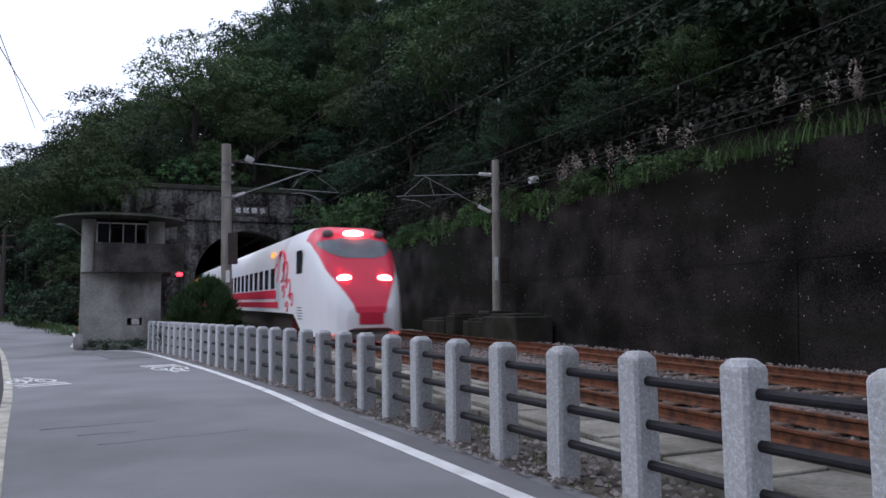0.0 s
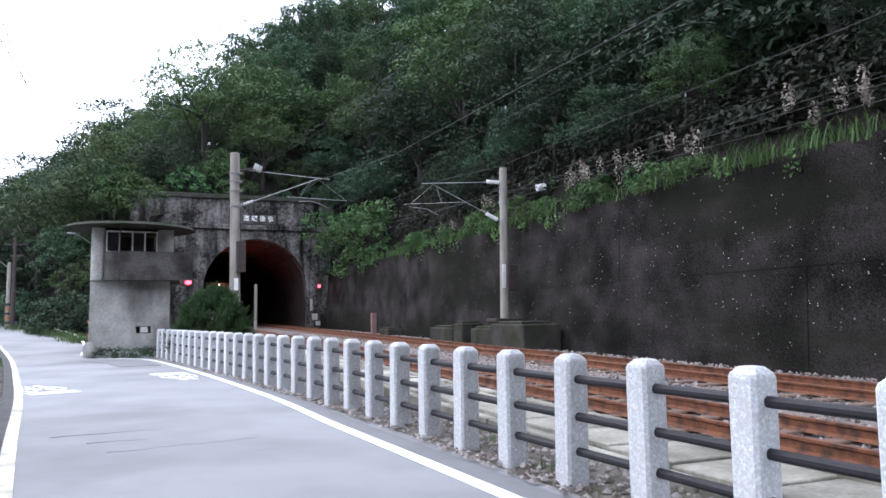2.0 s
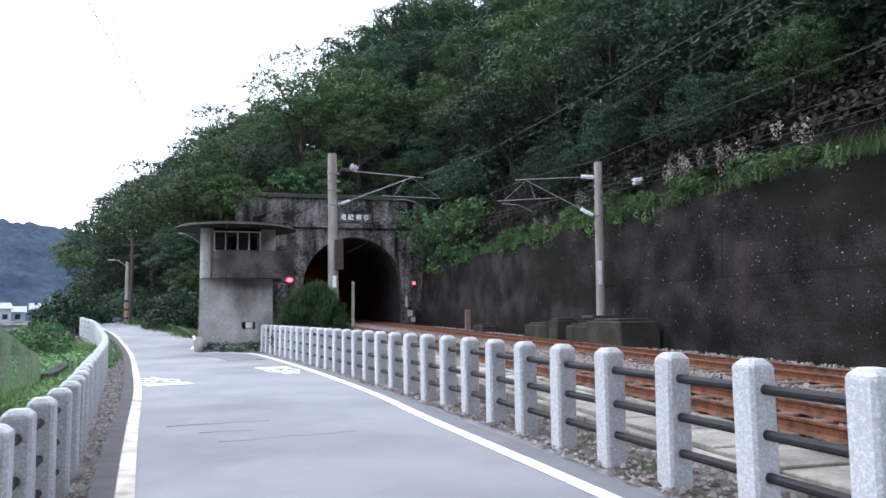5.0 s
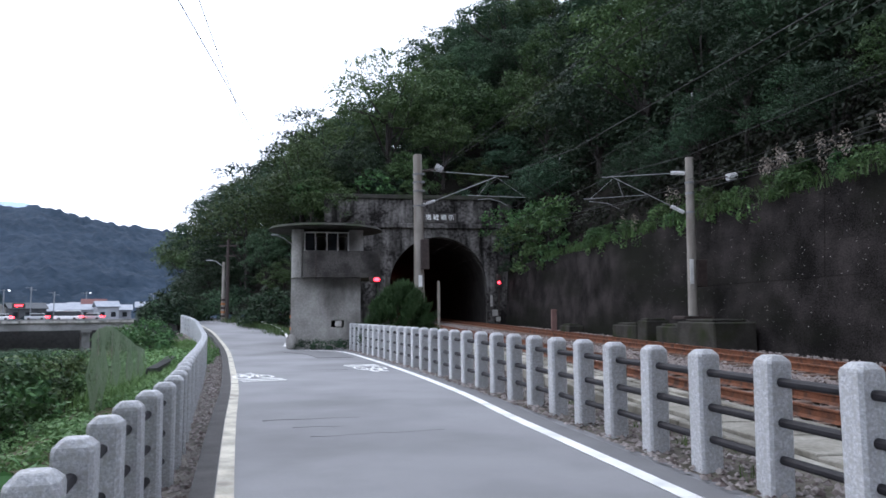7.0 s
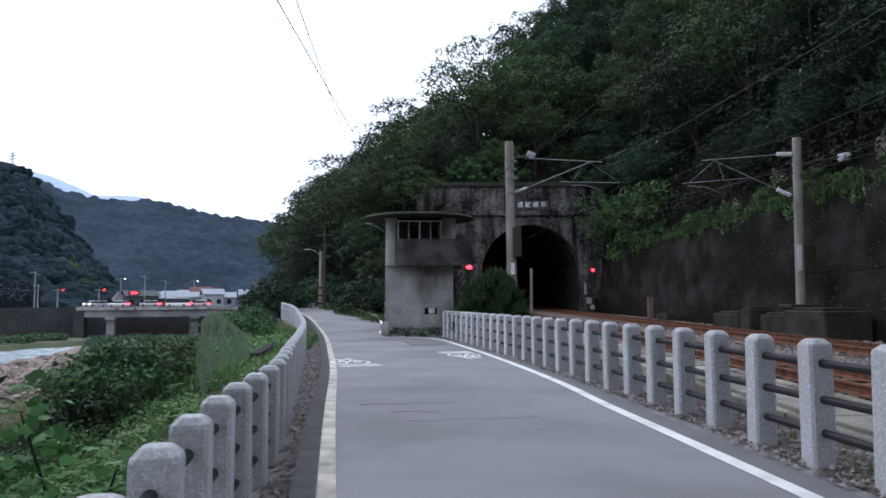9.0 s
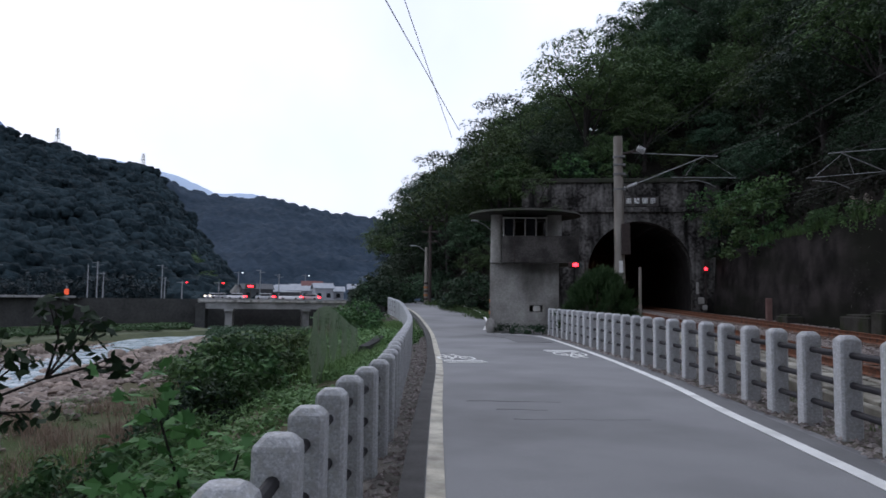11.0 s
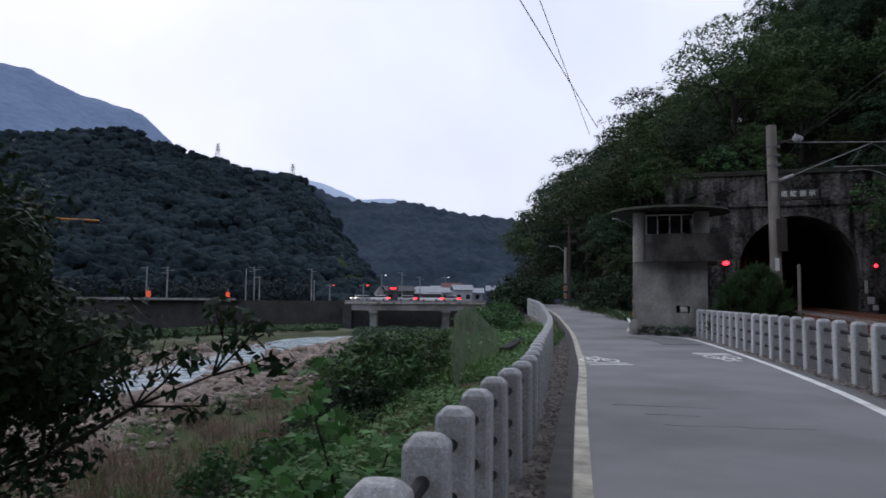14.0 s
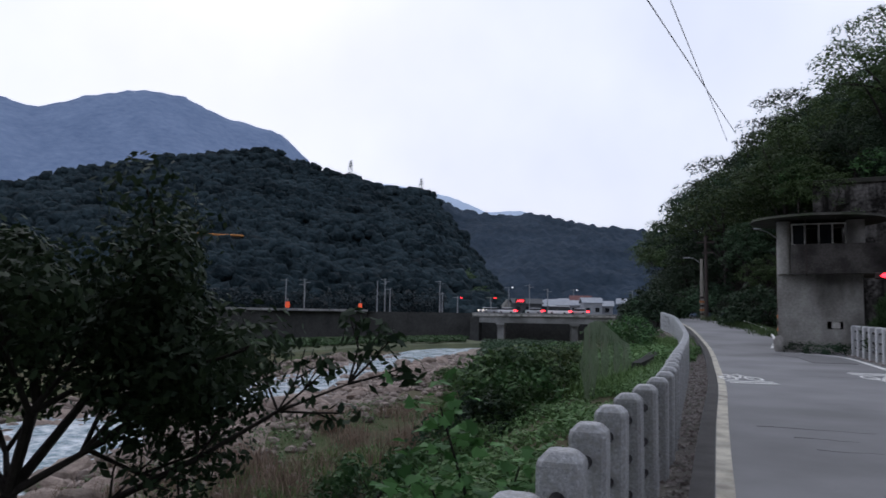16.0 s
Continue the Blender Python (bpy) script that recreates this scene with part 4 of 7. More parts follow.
def build_hut():
    h = thing("signal_hut", "abandoned grey concrete two-storey signal hut with round flat roof", "building", pose(-15.06, 30.94, 0, 0, 0, 26))
    # ground floor with a small hole through the front wall
    for c, sz in (((0.72, 0.1, 1.55), (1.84, 0.2, 3.5)), ((2.62, 0.1, 1.55), (0.76, 0.2, 3.5)), ((1.94, 0.1, 0.4), (0.6, 0.2, 1.2)), ((1.94, 0.1, 2.31), (0.6, 0.2, 1.98)),
                  ((-0.1, 1.9, 1.55), (0.2, 3.4, 3.5)), ((2.9, 1.9, 1.55), (0.2, 3.4, 3.5)), ((1.4, 3.5, 1.55), (2.8, 0.2, 3.5))):
        bm = bmesh.new()
        box(bm, c, sz)
        part("ground_floor_wall", bm, M_HUT, h)
    bm = bmesh.new()
    slab_round(bm, 0.28, 3.95, -0.75, 3.6, 3.28, 3.4, 0.55)
    part("floor_slab", bm, M_HUT_DARK, h)
    bm = bmesh.new()
    slab_round(bm, 0.33, 3.9, -0.7, 3.55, 3.4, 4.52, 0.5)
    part("parapet", bm, M_HUT_DARK, h, "stained dark concrete band under windows")
    bm = bmesh.new()
    # upper storey: piers beside a window opening, and the round left corner
    slab_round(bm, -0.2, 0.36, -0.2, 3.4, 3.3, 5.55, 0.24)
    box(bm, (2.78, 0.1, 5.0), (0.66, 0.5, 1.1))
    box(bm, (1.6, 3.2, 5.0), (1.8, 0.2, 1.1))
    box(bm, (3.02, 1.7, 5.0), (0.2, 2.8, 1.1))
    part("upper_wall", bm, M_HUT, h)
    win = thing("window", "", "", Matrix.Identity(4))
    win.parent = h
    for x in (0.4, 0.9, 1.42, 1.93, 2.42):
        bm = bmesh.new()
        box(bm, (x, -0.02, 4.97), (0.06, 0.08, 0.92), bevel=0.008)
        part("mullion", bm, M_FRAME, win)
    for z in (4.54, 5.42):
        bm = bmesh.new()
        box(bm, (1.41, -0.02, z), (2.08, 0.09, 0.06), bevel=0.008)
        part("window_rail", bm, M_FRAME, win)
    for x in (0.65, 1.68):
        bm = bmesh.new()
        box(bm, (x, 0.02, 4.97), (0.44, 0.01, 0.84))
        part("pane", bm, M_GLASS_DARK, win)
    bm = bmesh.new()
    g = bmesh.ops.create_cone(bm, cap_ends=True, segments=40, radius1=2.72, radius2=2.62, depth=0.11)
    bmesh.ops.transform(bm, matrix=Matrix.Translation((1.42, 1.1, 5.66)), verts=g["verts"])
    part("roof", bm, M_COPING, h, "round weathered concrete roof slab")
    bm = bmesh.new()
    g = bmesh.ops.create_cone(bm, cap_ends=True, segments=40, radius1=2.55, radius2=0.4, depth=0.16)
    bmesh.ops.transform(bm, matrix=Matrix.Translation((1.42, 1.1, 5.82)), verts=g["verts"])
    part("roof_crown", bm, M_COPING, h)
    for x, z in ((0.65, 6.25), (2.0, 6.0)):
        bm = bmesh.new()
        tube(bm, (x, -0.9, 5.5), (x, -0.9, z), 0.02)
        part("rod", bm, M_DARK, h)
    bm = bmesh.new()
    pipe(bm, [(0.9, -0.85, 3.2), (0.9, -0.85, 5.9)], 0.025)
    part("downpipe", bm, M_DARK, h)
    bm = bmesh.new()
    pipe(bm, [(-0.05, 0.1, 4.75), (-0.55, -0.3, 5.1), (-0.85, -0.5, 5.2)], 0.025)
    box(bm, (-0.95, -0.56, 5.22), (0.34, 0.12, 0.07), 35, 0.02)
    part("lamp_arm", bm, M_STEEL, h)
    # Pale bevelled block that fills part of the wall hole.
    bm = bmesh.new()
    box(bm, (1.98, 0.08, 1.17), (0.34, 0.1, 0.3), bevel=0.04)
    part("hole_block", bm, M_FRAME, h, "pale block set in the wall hole")
    # white-washed stone at the road corner, dead plants at the foot
    st = thing("corner_stone", "white-painted round stone at the hut corner", "stone", pose(-15.15, 30.75, 0))
    bm = bmesh.new()
    g = bmesh.ops.create_icosphere(bm, subdivisions=2, radius=0.3)
    for v in g["verts"]:
        v.co = Vector((v.co.x * 0.9, v.co.y * 0.9, v.co.z * 1.4 + 0.3)) * (1 + 0.15 * noise.noise(v.co * 3))
    part("stone", bm, M_HUT, st)
    sg = thing("road_light_signal", "red signal light on an arm beside the hut", "signal light", pose(-10.9, 30.2, 0, 0, 0, 20))
    bm = bmesh.new()
    tube(bm, (0.5, 0.4, 0), (0.5, 0.4, 3.3), 0.045)
    part("post", bm, M_DARK, sg)
    bm = bmesh.new()
    box(bm, (0.0, 0.15, 3.1), (0.5, 0.3, 0.26), bevel=0.03)
    part("housing", bm, M_DARK, sg)
    bm = bmesh.new()
    g = bmesh.ops.create_uvsphere(bm, u_segments=16, v_segments=10, radius=0.105)
    bmesh.ops.transform(bm, matrix=Matrix.Translation((0.08, -0.02, 3.1)) @ Matrix.Diagonal((1.25, 0.5, 0.8, 1)), verts=g["verts"])
    part("lens", bm, M_RED_GLOW, sg, "glowing red lens")


# ---- overhead line ----
def insulator(m, parent, n=6, r=0.11, L=0.55):
    bm = bmesh.new()
    tube(bm, (-L / 2, 0, 0), (L / 2, 0, 0), 0.03)
    for i in range(n):
        x = -L / 2 + L * (i + 0.5) / n
        tube(bm, (x - 0.02, 0, 0), (x + 0.03, 0, 0), r, r * 0.7, 12)
    ob = part("insulator", bm, M_INSULATOR, parent, "pale ribbed porcelain insulator")
    ob.matrix_basis = m
    return ob


def build_masts():
    # mast on the road side: arm over the near track
    z = 0.4
    p = tr(3.8, 31.5)
    m1 = thing("catenary_mast", "round concrete overhead line mast with steel bracket arm beside the fence", "catenary mast", pose(p.x, p.y, z, 0, -0.6, YAW_T), "overhead line masts")
    bm = bmesh.new()
    tube(bm, (0, 0, -0.6), (0, 0, 8.2), 0.235, 0.19, 20)
    bmesh.ops.bevel(bm, geom=[e for e in bm.edges if min(v.co.z for v in e.verts) > 8.19], offset=0.03, segments=2, affect="EDGES")
    part("pole", bm, M_POLE, m1)
    for zz in (6.95, 7.3, 6.55, 5.9):
        bm = bmesh.new()
        tube(bm, (0, 0, zz - 0.03), (0, 0, zz + 0.03), 0.228, n=16)
        box(bm, (0.2, -0.14, zz), (0.16, 0.14, 0.1))
        part("clamp", bm, M_GREY, m1)
    bm = bmesh.new()
    box(bm, (0.22, -0.3, 3.75), (0.36, 0.26, 1.3), bevel=0.02)
    part("equipment_box", bm, M_DARK, m1, "dark rusty steel box")
    bm = bmesh.new()
    box(bm, (0.02, -0.25, 2.6), (0.16, 0.03, 0.5))
    part("number_plate", bm, M_LINE, m1)
    for a, b, r in (((0.2, 0, 7.5), (4.1, 0, 7.25), 0.017), ((0.25, 0, 5.95), (3.55, 0, 7.25), 0.019), ((2.2, 0, 6.4), (4.85, 0, 6.32), 0.012), ((3.6, 0, 7.2), (4.8, 0, 6.36), 0.007), ((3.2, 0, 7.1), (2.75, 0, 6.4), 0.006)):
        bm = bmesh.new()
        tube(bm, a, b, r)
        part("arm", bm, M_STEEL, m1)
    bm = bmesh.new()
    pipe(bm, [(2.7, 0, 6.2), (3.2, 0, 6.25), (3.7, 0, 6.12), (4.0, 0, 5.95)], 0.014)
    part("steady_arm", bm, M_STEEL, m1)
    insulator(Matrix.Translation((0.5, 0, 6.06)) @ Matrix.Rotation(radians(-21), 4, "Y"), m1, 6, 0.08)
    insulator(Matrix.Translation((0.95, 0, 7.6)) @ Matrix.Rotation(radians(25), 4, "Y"), m1, 5, 0.17, 0.36)
    bm = bmesh.new()
    tube(bm, (0.2, 0, 7.45), (0.75, 0, 7.55), 0.05)
    part("bracket", bm, M_DARK, m1)
    bm = bmesh.new()
    pipe(bm, [(0.26, -0.05, 6.6), (0.36, -0.05, 6.2), (0.2, -0.24, 5.6), (0.22, -0.2, 4.4)], 0.015)
    part("cable", bm, M_DARK, m1)
    # mast on the wall side: arm over the far track
    p = tr(13.05, 25.0)
    m2 = thing("catenary_mast", "slim concrete overhead line mast on a block beside the dark wall", "catenary mast", pose(p.x, p.y, 1.35, 0, 0.6, YAW_T), "overhead line masts")
    bm = bmesh.new()
    tube(bm, (0, 0, 0), (0, 0, 5.95), 0.17, 0.145, 16)
    part("pole", bm, M_POLE, m2)
    bm = bmesh.new()
    box(bm, (0, 0, 0.03), (1.15, 0.9, 0.12), bevel=0.02)
    part("base_plate", bm, M_DARK, m2)
    bm = bmesh.new()
    box(bm, (0.3, -0.05, 1.65), (0.4, 0.3, 1.0), bevel=0.02)
    part("equipment_box", bm, M_DARK, m2)
    bm = bmesh.new()
    box(bm, (-0.1, -0.19, 1.7), (0.14, 0.02, 0.9))
    part("white_plate", bm, M_LINE, m2)
    for zz in (5.0, 4.6, 3.9):
        bm = bmesh.new()
        tube(bm, (0, 0, zz - 0.03), (0, 0, zz + 0.03), 0.18, n=14)
        part("clamp", bm, M_STEEL, m2)
    for a, b, r in (((-0.2, 0, 5.38), (-3.4, 0, 5.1), 0.017), ((-0.15, 0, 3.85), (-3.0, 0, 5.12), 0.018), ((-1.7, 0, 4.5), (-4.1, 0, 4.28), 0.013), ((-3.0, 0, 5.05), (-3.85, 0, 4.3), 0.008), ((-2.8, 0, 5.0), (-2.6, 0, 4.4), 0.012)):
        bm = bmesh.new()
        tube(bm, a, b, r)
        part("arm", bm, M_STEEL, m2)
    bm = bmesh.new()
    pipe(bm, [(-3.9, 0, 4.2), (-3.2, 0, 4.15), (-2.75, 0, 3.95)], 0.014)
    part("steady_arm", bm, M_STEEL, m2)
    insulator(Matrix.Translation((-0.45, 0, 5.36)), m2, 6, 0.08)
    insulator(Matrix.Translation((-0.5, 0, 4.0)) @ Matrix.Rotation(radians(24), 4, "Y"), m2, 6, 0.08)
    insulator(Matrix.Translation((1.7, 0, 5.3)) @ Matrix.Rotation(radians(-12), 4, "Y"), m2, 5, 0.14, 0.42)
    bm = bmesh.new()
    tube(bm, (0.1, 0, 5.0), (1.5, 0, 5.28), 0.03)
    part("bracket", bm, M_DARK, m2)
    # its footing and the blocks beside it
    for a, L, w, hh in ((23.4, 2.6, 1.5, 0.95), (26.2, 2.0, 0.9, 0.75), (28.4, 0.9, 1.0, 0.95), (30.4, 2.6, 0.9, 0.75), (38.8, 1.6, 0.8, 0.6)):
        q = tr(13.05 if a > 24 else 13.0, a, 0)
        b = thing("concrete_block", "dark mossy concrete footing block beside the track", "concrete block", pose(q.x, q.y, 0.2, 0, 0, YAW_T), "footing blocks")
        bm = bmesh.new()
        box(bm, (0, 0, (hh + 0.1) / 2), (w, L, hh + 0.1), bevel=0.05)
        part("block", bm, M_BLOCK, b)
        bm = bmesh.new()
        box(bm, (0.05, 0.1, hh + 0.14), (w * 0.8, L * 0.7, 0.1), bevel=0.03)
        part("cap", bm, M_BLOCK, b)
    q = tr(12.75, 41.0, 0.5)
    b = thing("marker_post", "short faded pink track marker post", "marker post", pose(q.x, q.y, 0.4, 0, 0, YAW_T))
    bm = bmesh.new()
    box(bm, (0, 0, 0.7), (0.3, 0.2, 1.4), bevel=0.02)
    part("post", bm, M_PINK, b)
    # wires
    def wire(name, pts, r, label, sag=0.0):
        pts = [Vector(p) for p in pts]
        out = []
        for a, b in zip(pts, pts[1:]):
            for i in range(12):
                t = i / 12
                q = a.lerp(b, t)
                q.z -= sag * 4 * t * (1 - t)
                out.append(q)
        out.append(pts[-1])
        w = thing(name, label, "wire", Matrix.Identity(4), "overhead wires")
        prof = [(r * math.cos(k * 1.2566), r * math.sin(k * 1.2566)) for k in range(5)]
        ob = new("strand", raw("strand", *sweep(out, prof, True), M_WIRE))
        ob.parent = w
    wire("messenger_wire", [tr(6.9, -25, 6.6), tr(6.9, 8, 5.85), tr(6.9, 20, 6.3), tr(7.3, 31.5, 7.62), tr(7.0, 60, 7.2)], 0.01, "thin grey messenger wire over the near track")
    wire("contact_wire", [tr(6.7, -25, 5.2), tr(6.7, 31.5, 5.55), tr(6.7, 75, 5.9)], 0.005, "thin contact wire over the near track")
    wire("messenger_wire", [tr(10.4, -25, 6.2), tr(10.4, 8, 6.05), tr(10.4, 20, 6.2), tr(10.1, 25, 6.55), tr(10.4, 62, 7.2)], 0.01, "thin grey messenger wire over the far track")
    wire("contact_wire", [tr(10.5, -25, 5.2), tr(10.0, 25, 5.35), tr(10.5, 75, 5.9)], 0.005, "thin contact wire over the far track")
    wire("feeder_wire", [tr(14.6, -25, 6.3), tr(14.75, 25, 6.7), tr(14.0, 59, 9.0)], 0.012, "thin feeder wire along the wall", 0.25)
    wire("feeder_wire", [tr(13.3, -25, 6.2), tr(13.2, 25, 6.35), tr(13.5, 59, 8.5)], 0.009, "thin feeder wire along the wall", 0.3)
    wire("feeder_wire", [tr(14.2, -25, 5.7), tr(13.1, 25, 6.0)], 0.009, "thin feeder wire along the wall", 0.3)
    wire("feeder_wire", [tr(10.2, -25, 8.3), tr(4.85, 31.5, 8.2), tr(6.2, 59, 10.2)], 0.008, "thin feeder wire above the fence", 0.35)
    wire("feeder_wire", [tr(11.6, -25, 8.2), tr(4.7, 31.5, 8.0)], 0.007, "thin feeder wire above the fence", 0.35)
    for n, a, z in ((6.9, 12.9, 5.83), (6.9, 21.2, 6.35), (10.4, 11.6, 6.09)):
        d = thing("dropper", "thin dropper with clamp between two wires", "dropper", Matrix.Identity(4), "droppers")
        bm = bmesh.new()
        tube(bm, tr(n, a, z), tr(n - 0.03, a, z - 0.68), 0.005)
        part("rod", bm, M_WIRE, d)
        bm = bmesh.new()
        tube(bm, tr(n, a, z - 0.02), tr(n, a, z - 0.09), 0.018)
        part("clamp", bm, M_STEEL, d)
    # road cables that cross in the sky
    def sky(az, el, r):
        return Vector((-math.sin(radians(az)) * r, math.cos(radians(az)) * r, 1.57 + r * math.tan(radians(el))))
    a0, a1, b0, b1 = sky(35.3, 23.2, 26), sky(28.8, 13.1, 52), sky(33.6, 23.2, 27), sky(29.4, 12.6, 52)
    wire("power_cable", [a0 + (a0 - a1) * 0.8, a0, a1], 0.022, "black power cable above the road")
    wire("power_cable", [b0 + (b0 - b1) * 0.8, b0, b1], 0.018, "pale power cable above the road")


def build_signals():
    p = tr(13.2, 57.0)
    s = thing("railway_signal", "railway signal showing red beside the tunnel mouth", "railway signal", pose(p.x, p.y, 0.7, 0, 0, YAW_T))
    bm = bmesh.new()
    tube(bm, (0, 0, 0), (0, 0, 3.1), 0.06)
    part("post", bm, M_DARK, s)
    bm = bmesh.new()
    box(bm, (0, 0, 3.5), (0.42, 0.25, 1.1), bevel=0.06)
    part("head", bm, M_DARK, s)
    bm = bmesh.new()
    g = bmesh.ops.create_uvsphere(bm, u_segments=14, v_segments=8, radius=0.12)
    bmesh.ops.transform(bm, matrix=Matrix.Translation((0, -0.14, 3.35)) @ Matrix.Diagonal((1, 0.4, 1, 1)), verts=g["verts"])
    part("lens", bm, M_RED_GLOW, s, "glowing red lens")
    bm = bmesh.new()
    box(bm, (-0.35, -0.1, 0.95), (0.42, 0.2, 0.5), bevel=0.03)
    box(bm, (-0.1, -0.15, 0.45), (0.34, 0.2, 0.36), bevel=0.03)
    part("relay_box", bm, M_HUT, s, "pale relay boxes")
    bm = bmesh.new()
    box(bm, (-0.62, -0.1, 1.9), (0.2, 0.06, 0.9), bevel=0.02)
    part("marker_board", bm, M_HUT, s)
    p = tr(5.86, 40.0)
    w = thing("track_post", "thin grey concrete post beside the track", "post", pose(p.x, p.y, 0.4, 0, 0, YAW_T))
    bm = bmesh.new()
    box(bm, (0, 0, 1.5), (0.14, 0.14, 3.0), bevel=0.02)
    part("post", bm, M_POLE, w)


def build_poles():
    def pole(x, y, z, h, label, bands=True, lamp=True, cross=True):
        t = thing("utility_pole", label, "utility pole", pose(x, y, z), "utility poles")
        bm = bmesh.new()
        tube(bm, (0, 0, -0.5), (0, 0, h), 0.16, 0.11, 12)
        part("pole", bm, M_DARK if cross else M_POLE, t)
        if bands:
            for i in range(5):
                bm = bmesh.new()
                tube(bm, (0, 0, 0.25 + i * 0.32), (0, 0, 0.41 + i * 0.32), 0.172, n=12)
                part("warning_band", bm, M_ORANGE if i % 2 else M_DARK, t, "worn orange and black band")
        if lamp:
            bm = bmesh.new()
            pipe(bm, [(0, 0, h - 0.4), (-0.5, -0.3, h + 0.05), (-0.8, -0.5, h + 0.1)], 0.03)
            box(bm, (-0.95, -0.58, h + 0.1), (0.5, 0.16, 0.09), 30, 0.02)
            part("lamp_arm", bm, M_STEEL, t)
        if cross:
            bm = bmesh.new()
            box(bm, (0, 0, h - 0.5), (1.5, 0.1, 0.1))
            box(bm, (0.2, 0, h - 1.3), (1.0, 0.1, 0.1))
            part("crossarm", bm, M_DARK, t)
    pole(-31.2, 51.3, 1.2, 4.6, "grey concrete street lamp pole with striped foot", True, True, False)
    pole(-30.39, 50.57, 1.2, 6.3, "tall dark utility pole against the forest", False, False, True)
    pole(-17.6, 35.9, 0.2, 5.0, "lamp pole with striped foot behind the hut", True, False, False)


# ---- the train ----
def build_train():
    """An express set seen from its tail; its tail face is at the origin, it runs towards +Y."""
    t = thing("express_train", "white and red electric express train running into the tunnel", "train", Matrix.Identity(4))
    keys = ((-1.5, 0.5, 0.95, 0.5), (-1.44, 0.72, 1.12, 0.42), (-1.2, 0.95, 1.5, 0.34), (-0.8, 1.14, 2.0, 0.28), (-0.35, 1.27, 2.55, 0.24), (0.1, 1.34, 3.05, 0.2), (0.5, 1.38, 3.42, 0.2), (0.95, 1.41, 3.63, 0.22), (1.4, 1.43, 3.69, 0.3), (2.0, 1.44, 3.73, 0.62), (2.5, 1.45, 3.74, 0.85), (4.0, 1.45, 3.74, 0.88))
    ys = [-1.5 + 5.5 * (i / 120) ** 1.5 for i in range(121)]
    K = list(zip(*keys))
    secs = []
    for y in ys:
        w, top, bot = (float(np.interp(y, K[0], K[j])) for j in (1, 2, 3))
        ring = []
        for i in range(193):
            u = math.pi * (1 - i / 192)
            c, s = math.cos(u), math.sin(u)
            ex = 0.34
            x = w * math.copysign(abs(c) ** ex, c)
            z = bot + (top - bot) * abs(s) ** 0.42
            ring.append((x, y, z))
        secs.append(ring)

    def shell(name, pick, mt, lift=0.0, label=""):
        bm = bmesh.new()
        vs = [[bm.verts.new(p) for p in r] for r in secs]
        for i in range(len(secs) - 1):
            for j in range(192):
                q = (vs[i][j], vs[i + 1][j], vs[i + 1][j + 1], vs[i][j + 1])
                c = sum((v.co for v in q), Vector()) / 4
                if pick(c):
                    bm.faces.new(q)
        if lift == 0.0 and name == "nose":
            bm.faces.new(vs[0])
        bmesh.ops.delete(bm, geom=[v for v in bm.verts if not v.link_faces], context="VERTS")
        bmesh.ops.recalc_face_normals(bm, faces=bm.faces)
        for f in bm.faces:
            f.smooth = True
        if lift:
            bm.normal_update()
            for v in bm.verts:
                v.co += v.normal * lift
        return part(name, bm, mt, t, label)

    def red(c):
        lim = float(np.interp(c.z, (0.5, 0.8, 1.2, 1.7, 2.2, 2.9, 3.3, 3.7), (0.36, 0.4, 0.52, 0.8, 1.08, 1.24, 1.28, 1.2)))
        return c.y < 1.3 and abs(c.x) < lim and c.z > 0.6
    shell("nose", lambda c: True, M_WHITE)
    shell("red_mask", red, M_RED, 0.012, "red painted front panel")
    shell("windscreen", lambda c: 2.58 + 0.05 * abs(abs(c.x) - 0.45) + 0.2 * c.x ** 4 < c.z < 3.24 - 0.1 * c.x * c.x and abs(c.x) < 1.16 and c.y < 1.3, M_SCREEN, 0.024, "wide dark windscreen, sky reflection greyed into its colour")
    bm = bmesh.new()
    box(bm, (0, -1.507, 0.78), (0.74, 0.03, 0.36), bevel=0.01)
    part("red_panel", bm, M_RED, t)
    bm = bmesh.new()
    box(bm, (0, -1.12, 0.46), (1.5, 0.66, 0.16), bevel=0.07)
    part("lip", bm, M_GREY, t, "grey lower lip of the nose")
    bm = bmesh.new()
    box(bm, (0, -0.55, 0.26), (1.9, 1.2, 0.24), bevel=0.1)
    part("apron", bm, M_WHITE, t)
    for x, z, y in ((-0.62, 1.93, -0.8), (0.62, 1.93, -0.8)):
        bm = bmesh.new()
        g = bmesh.ops.create_uvsphere(bm, u_segments=14, v_segments=8, radius=0.2)
        bmesh.ops.transform(bm, matrix=Matrix.Translation((x, y, z)) @ Matrix.Diagonal((1.15, 0.5, 0.72, 1)), verts=g["verts"])
        part("tail_light", bm, M_LAMP_GLOW, t, "glowing tail light")
    bm = bmesh.new()
    g = bmesh.ops.create_uvsphere(bm, u_segments=14, v_segments=8, radius=0.2)
    bmesh.ops.transform(bm, matrix=Matrix.Translation((0, 0.44, 3.42)) @ Matrix.Diagonal((1.7, 0.8, 0.5, 1)), verts=g["verts"])
    part("roof_light", bm, M_LAMP_GLOW, t, "glowing upper tail light")
    for x in (-0.82, 0.82):
        bm = bmesh.new()
        g = bmesh.ops.create_uvsphere(bm, u_segments=12, v_segments=8, radius=0.17)
        bmesh.ops.transform(bm, matrix=Matrix.Translation((x, 0.42, 3.38)) @ Matrix.Diagonal((1.1, 0.6, 0.8, 1)), verts=g["verts"])
        part("upper_lamp", bm, M_GREY, t)
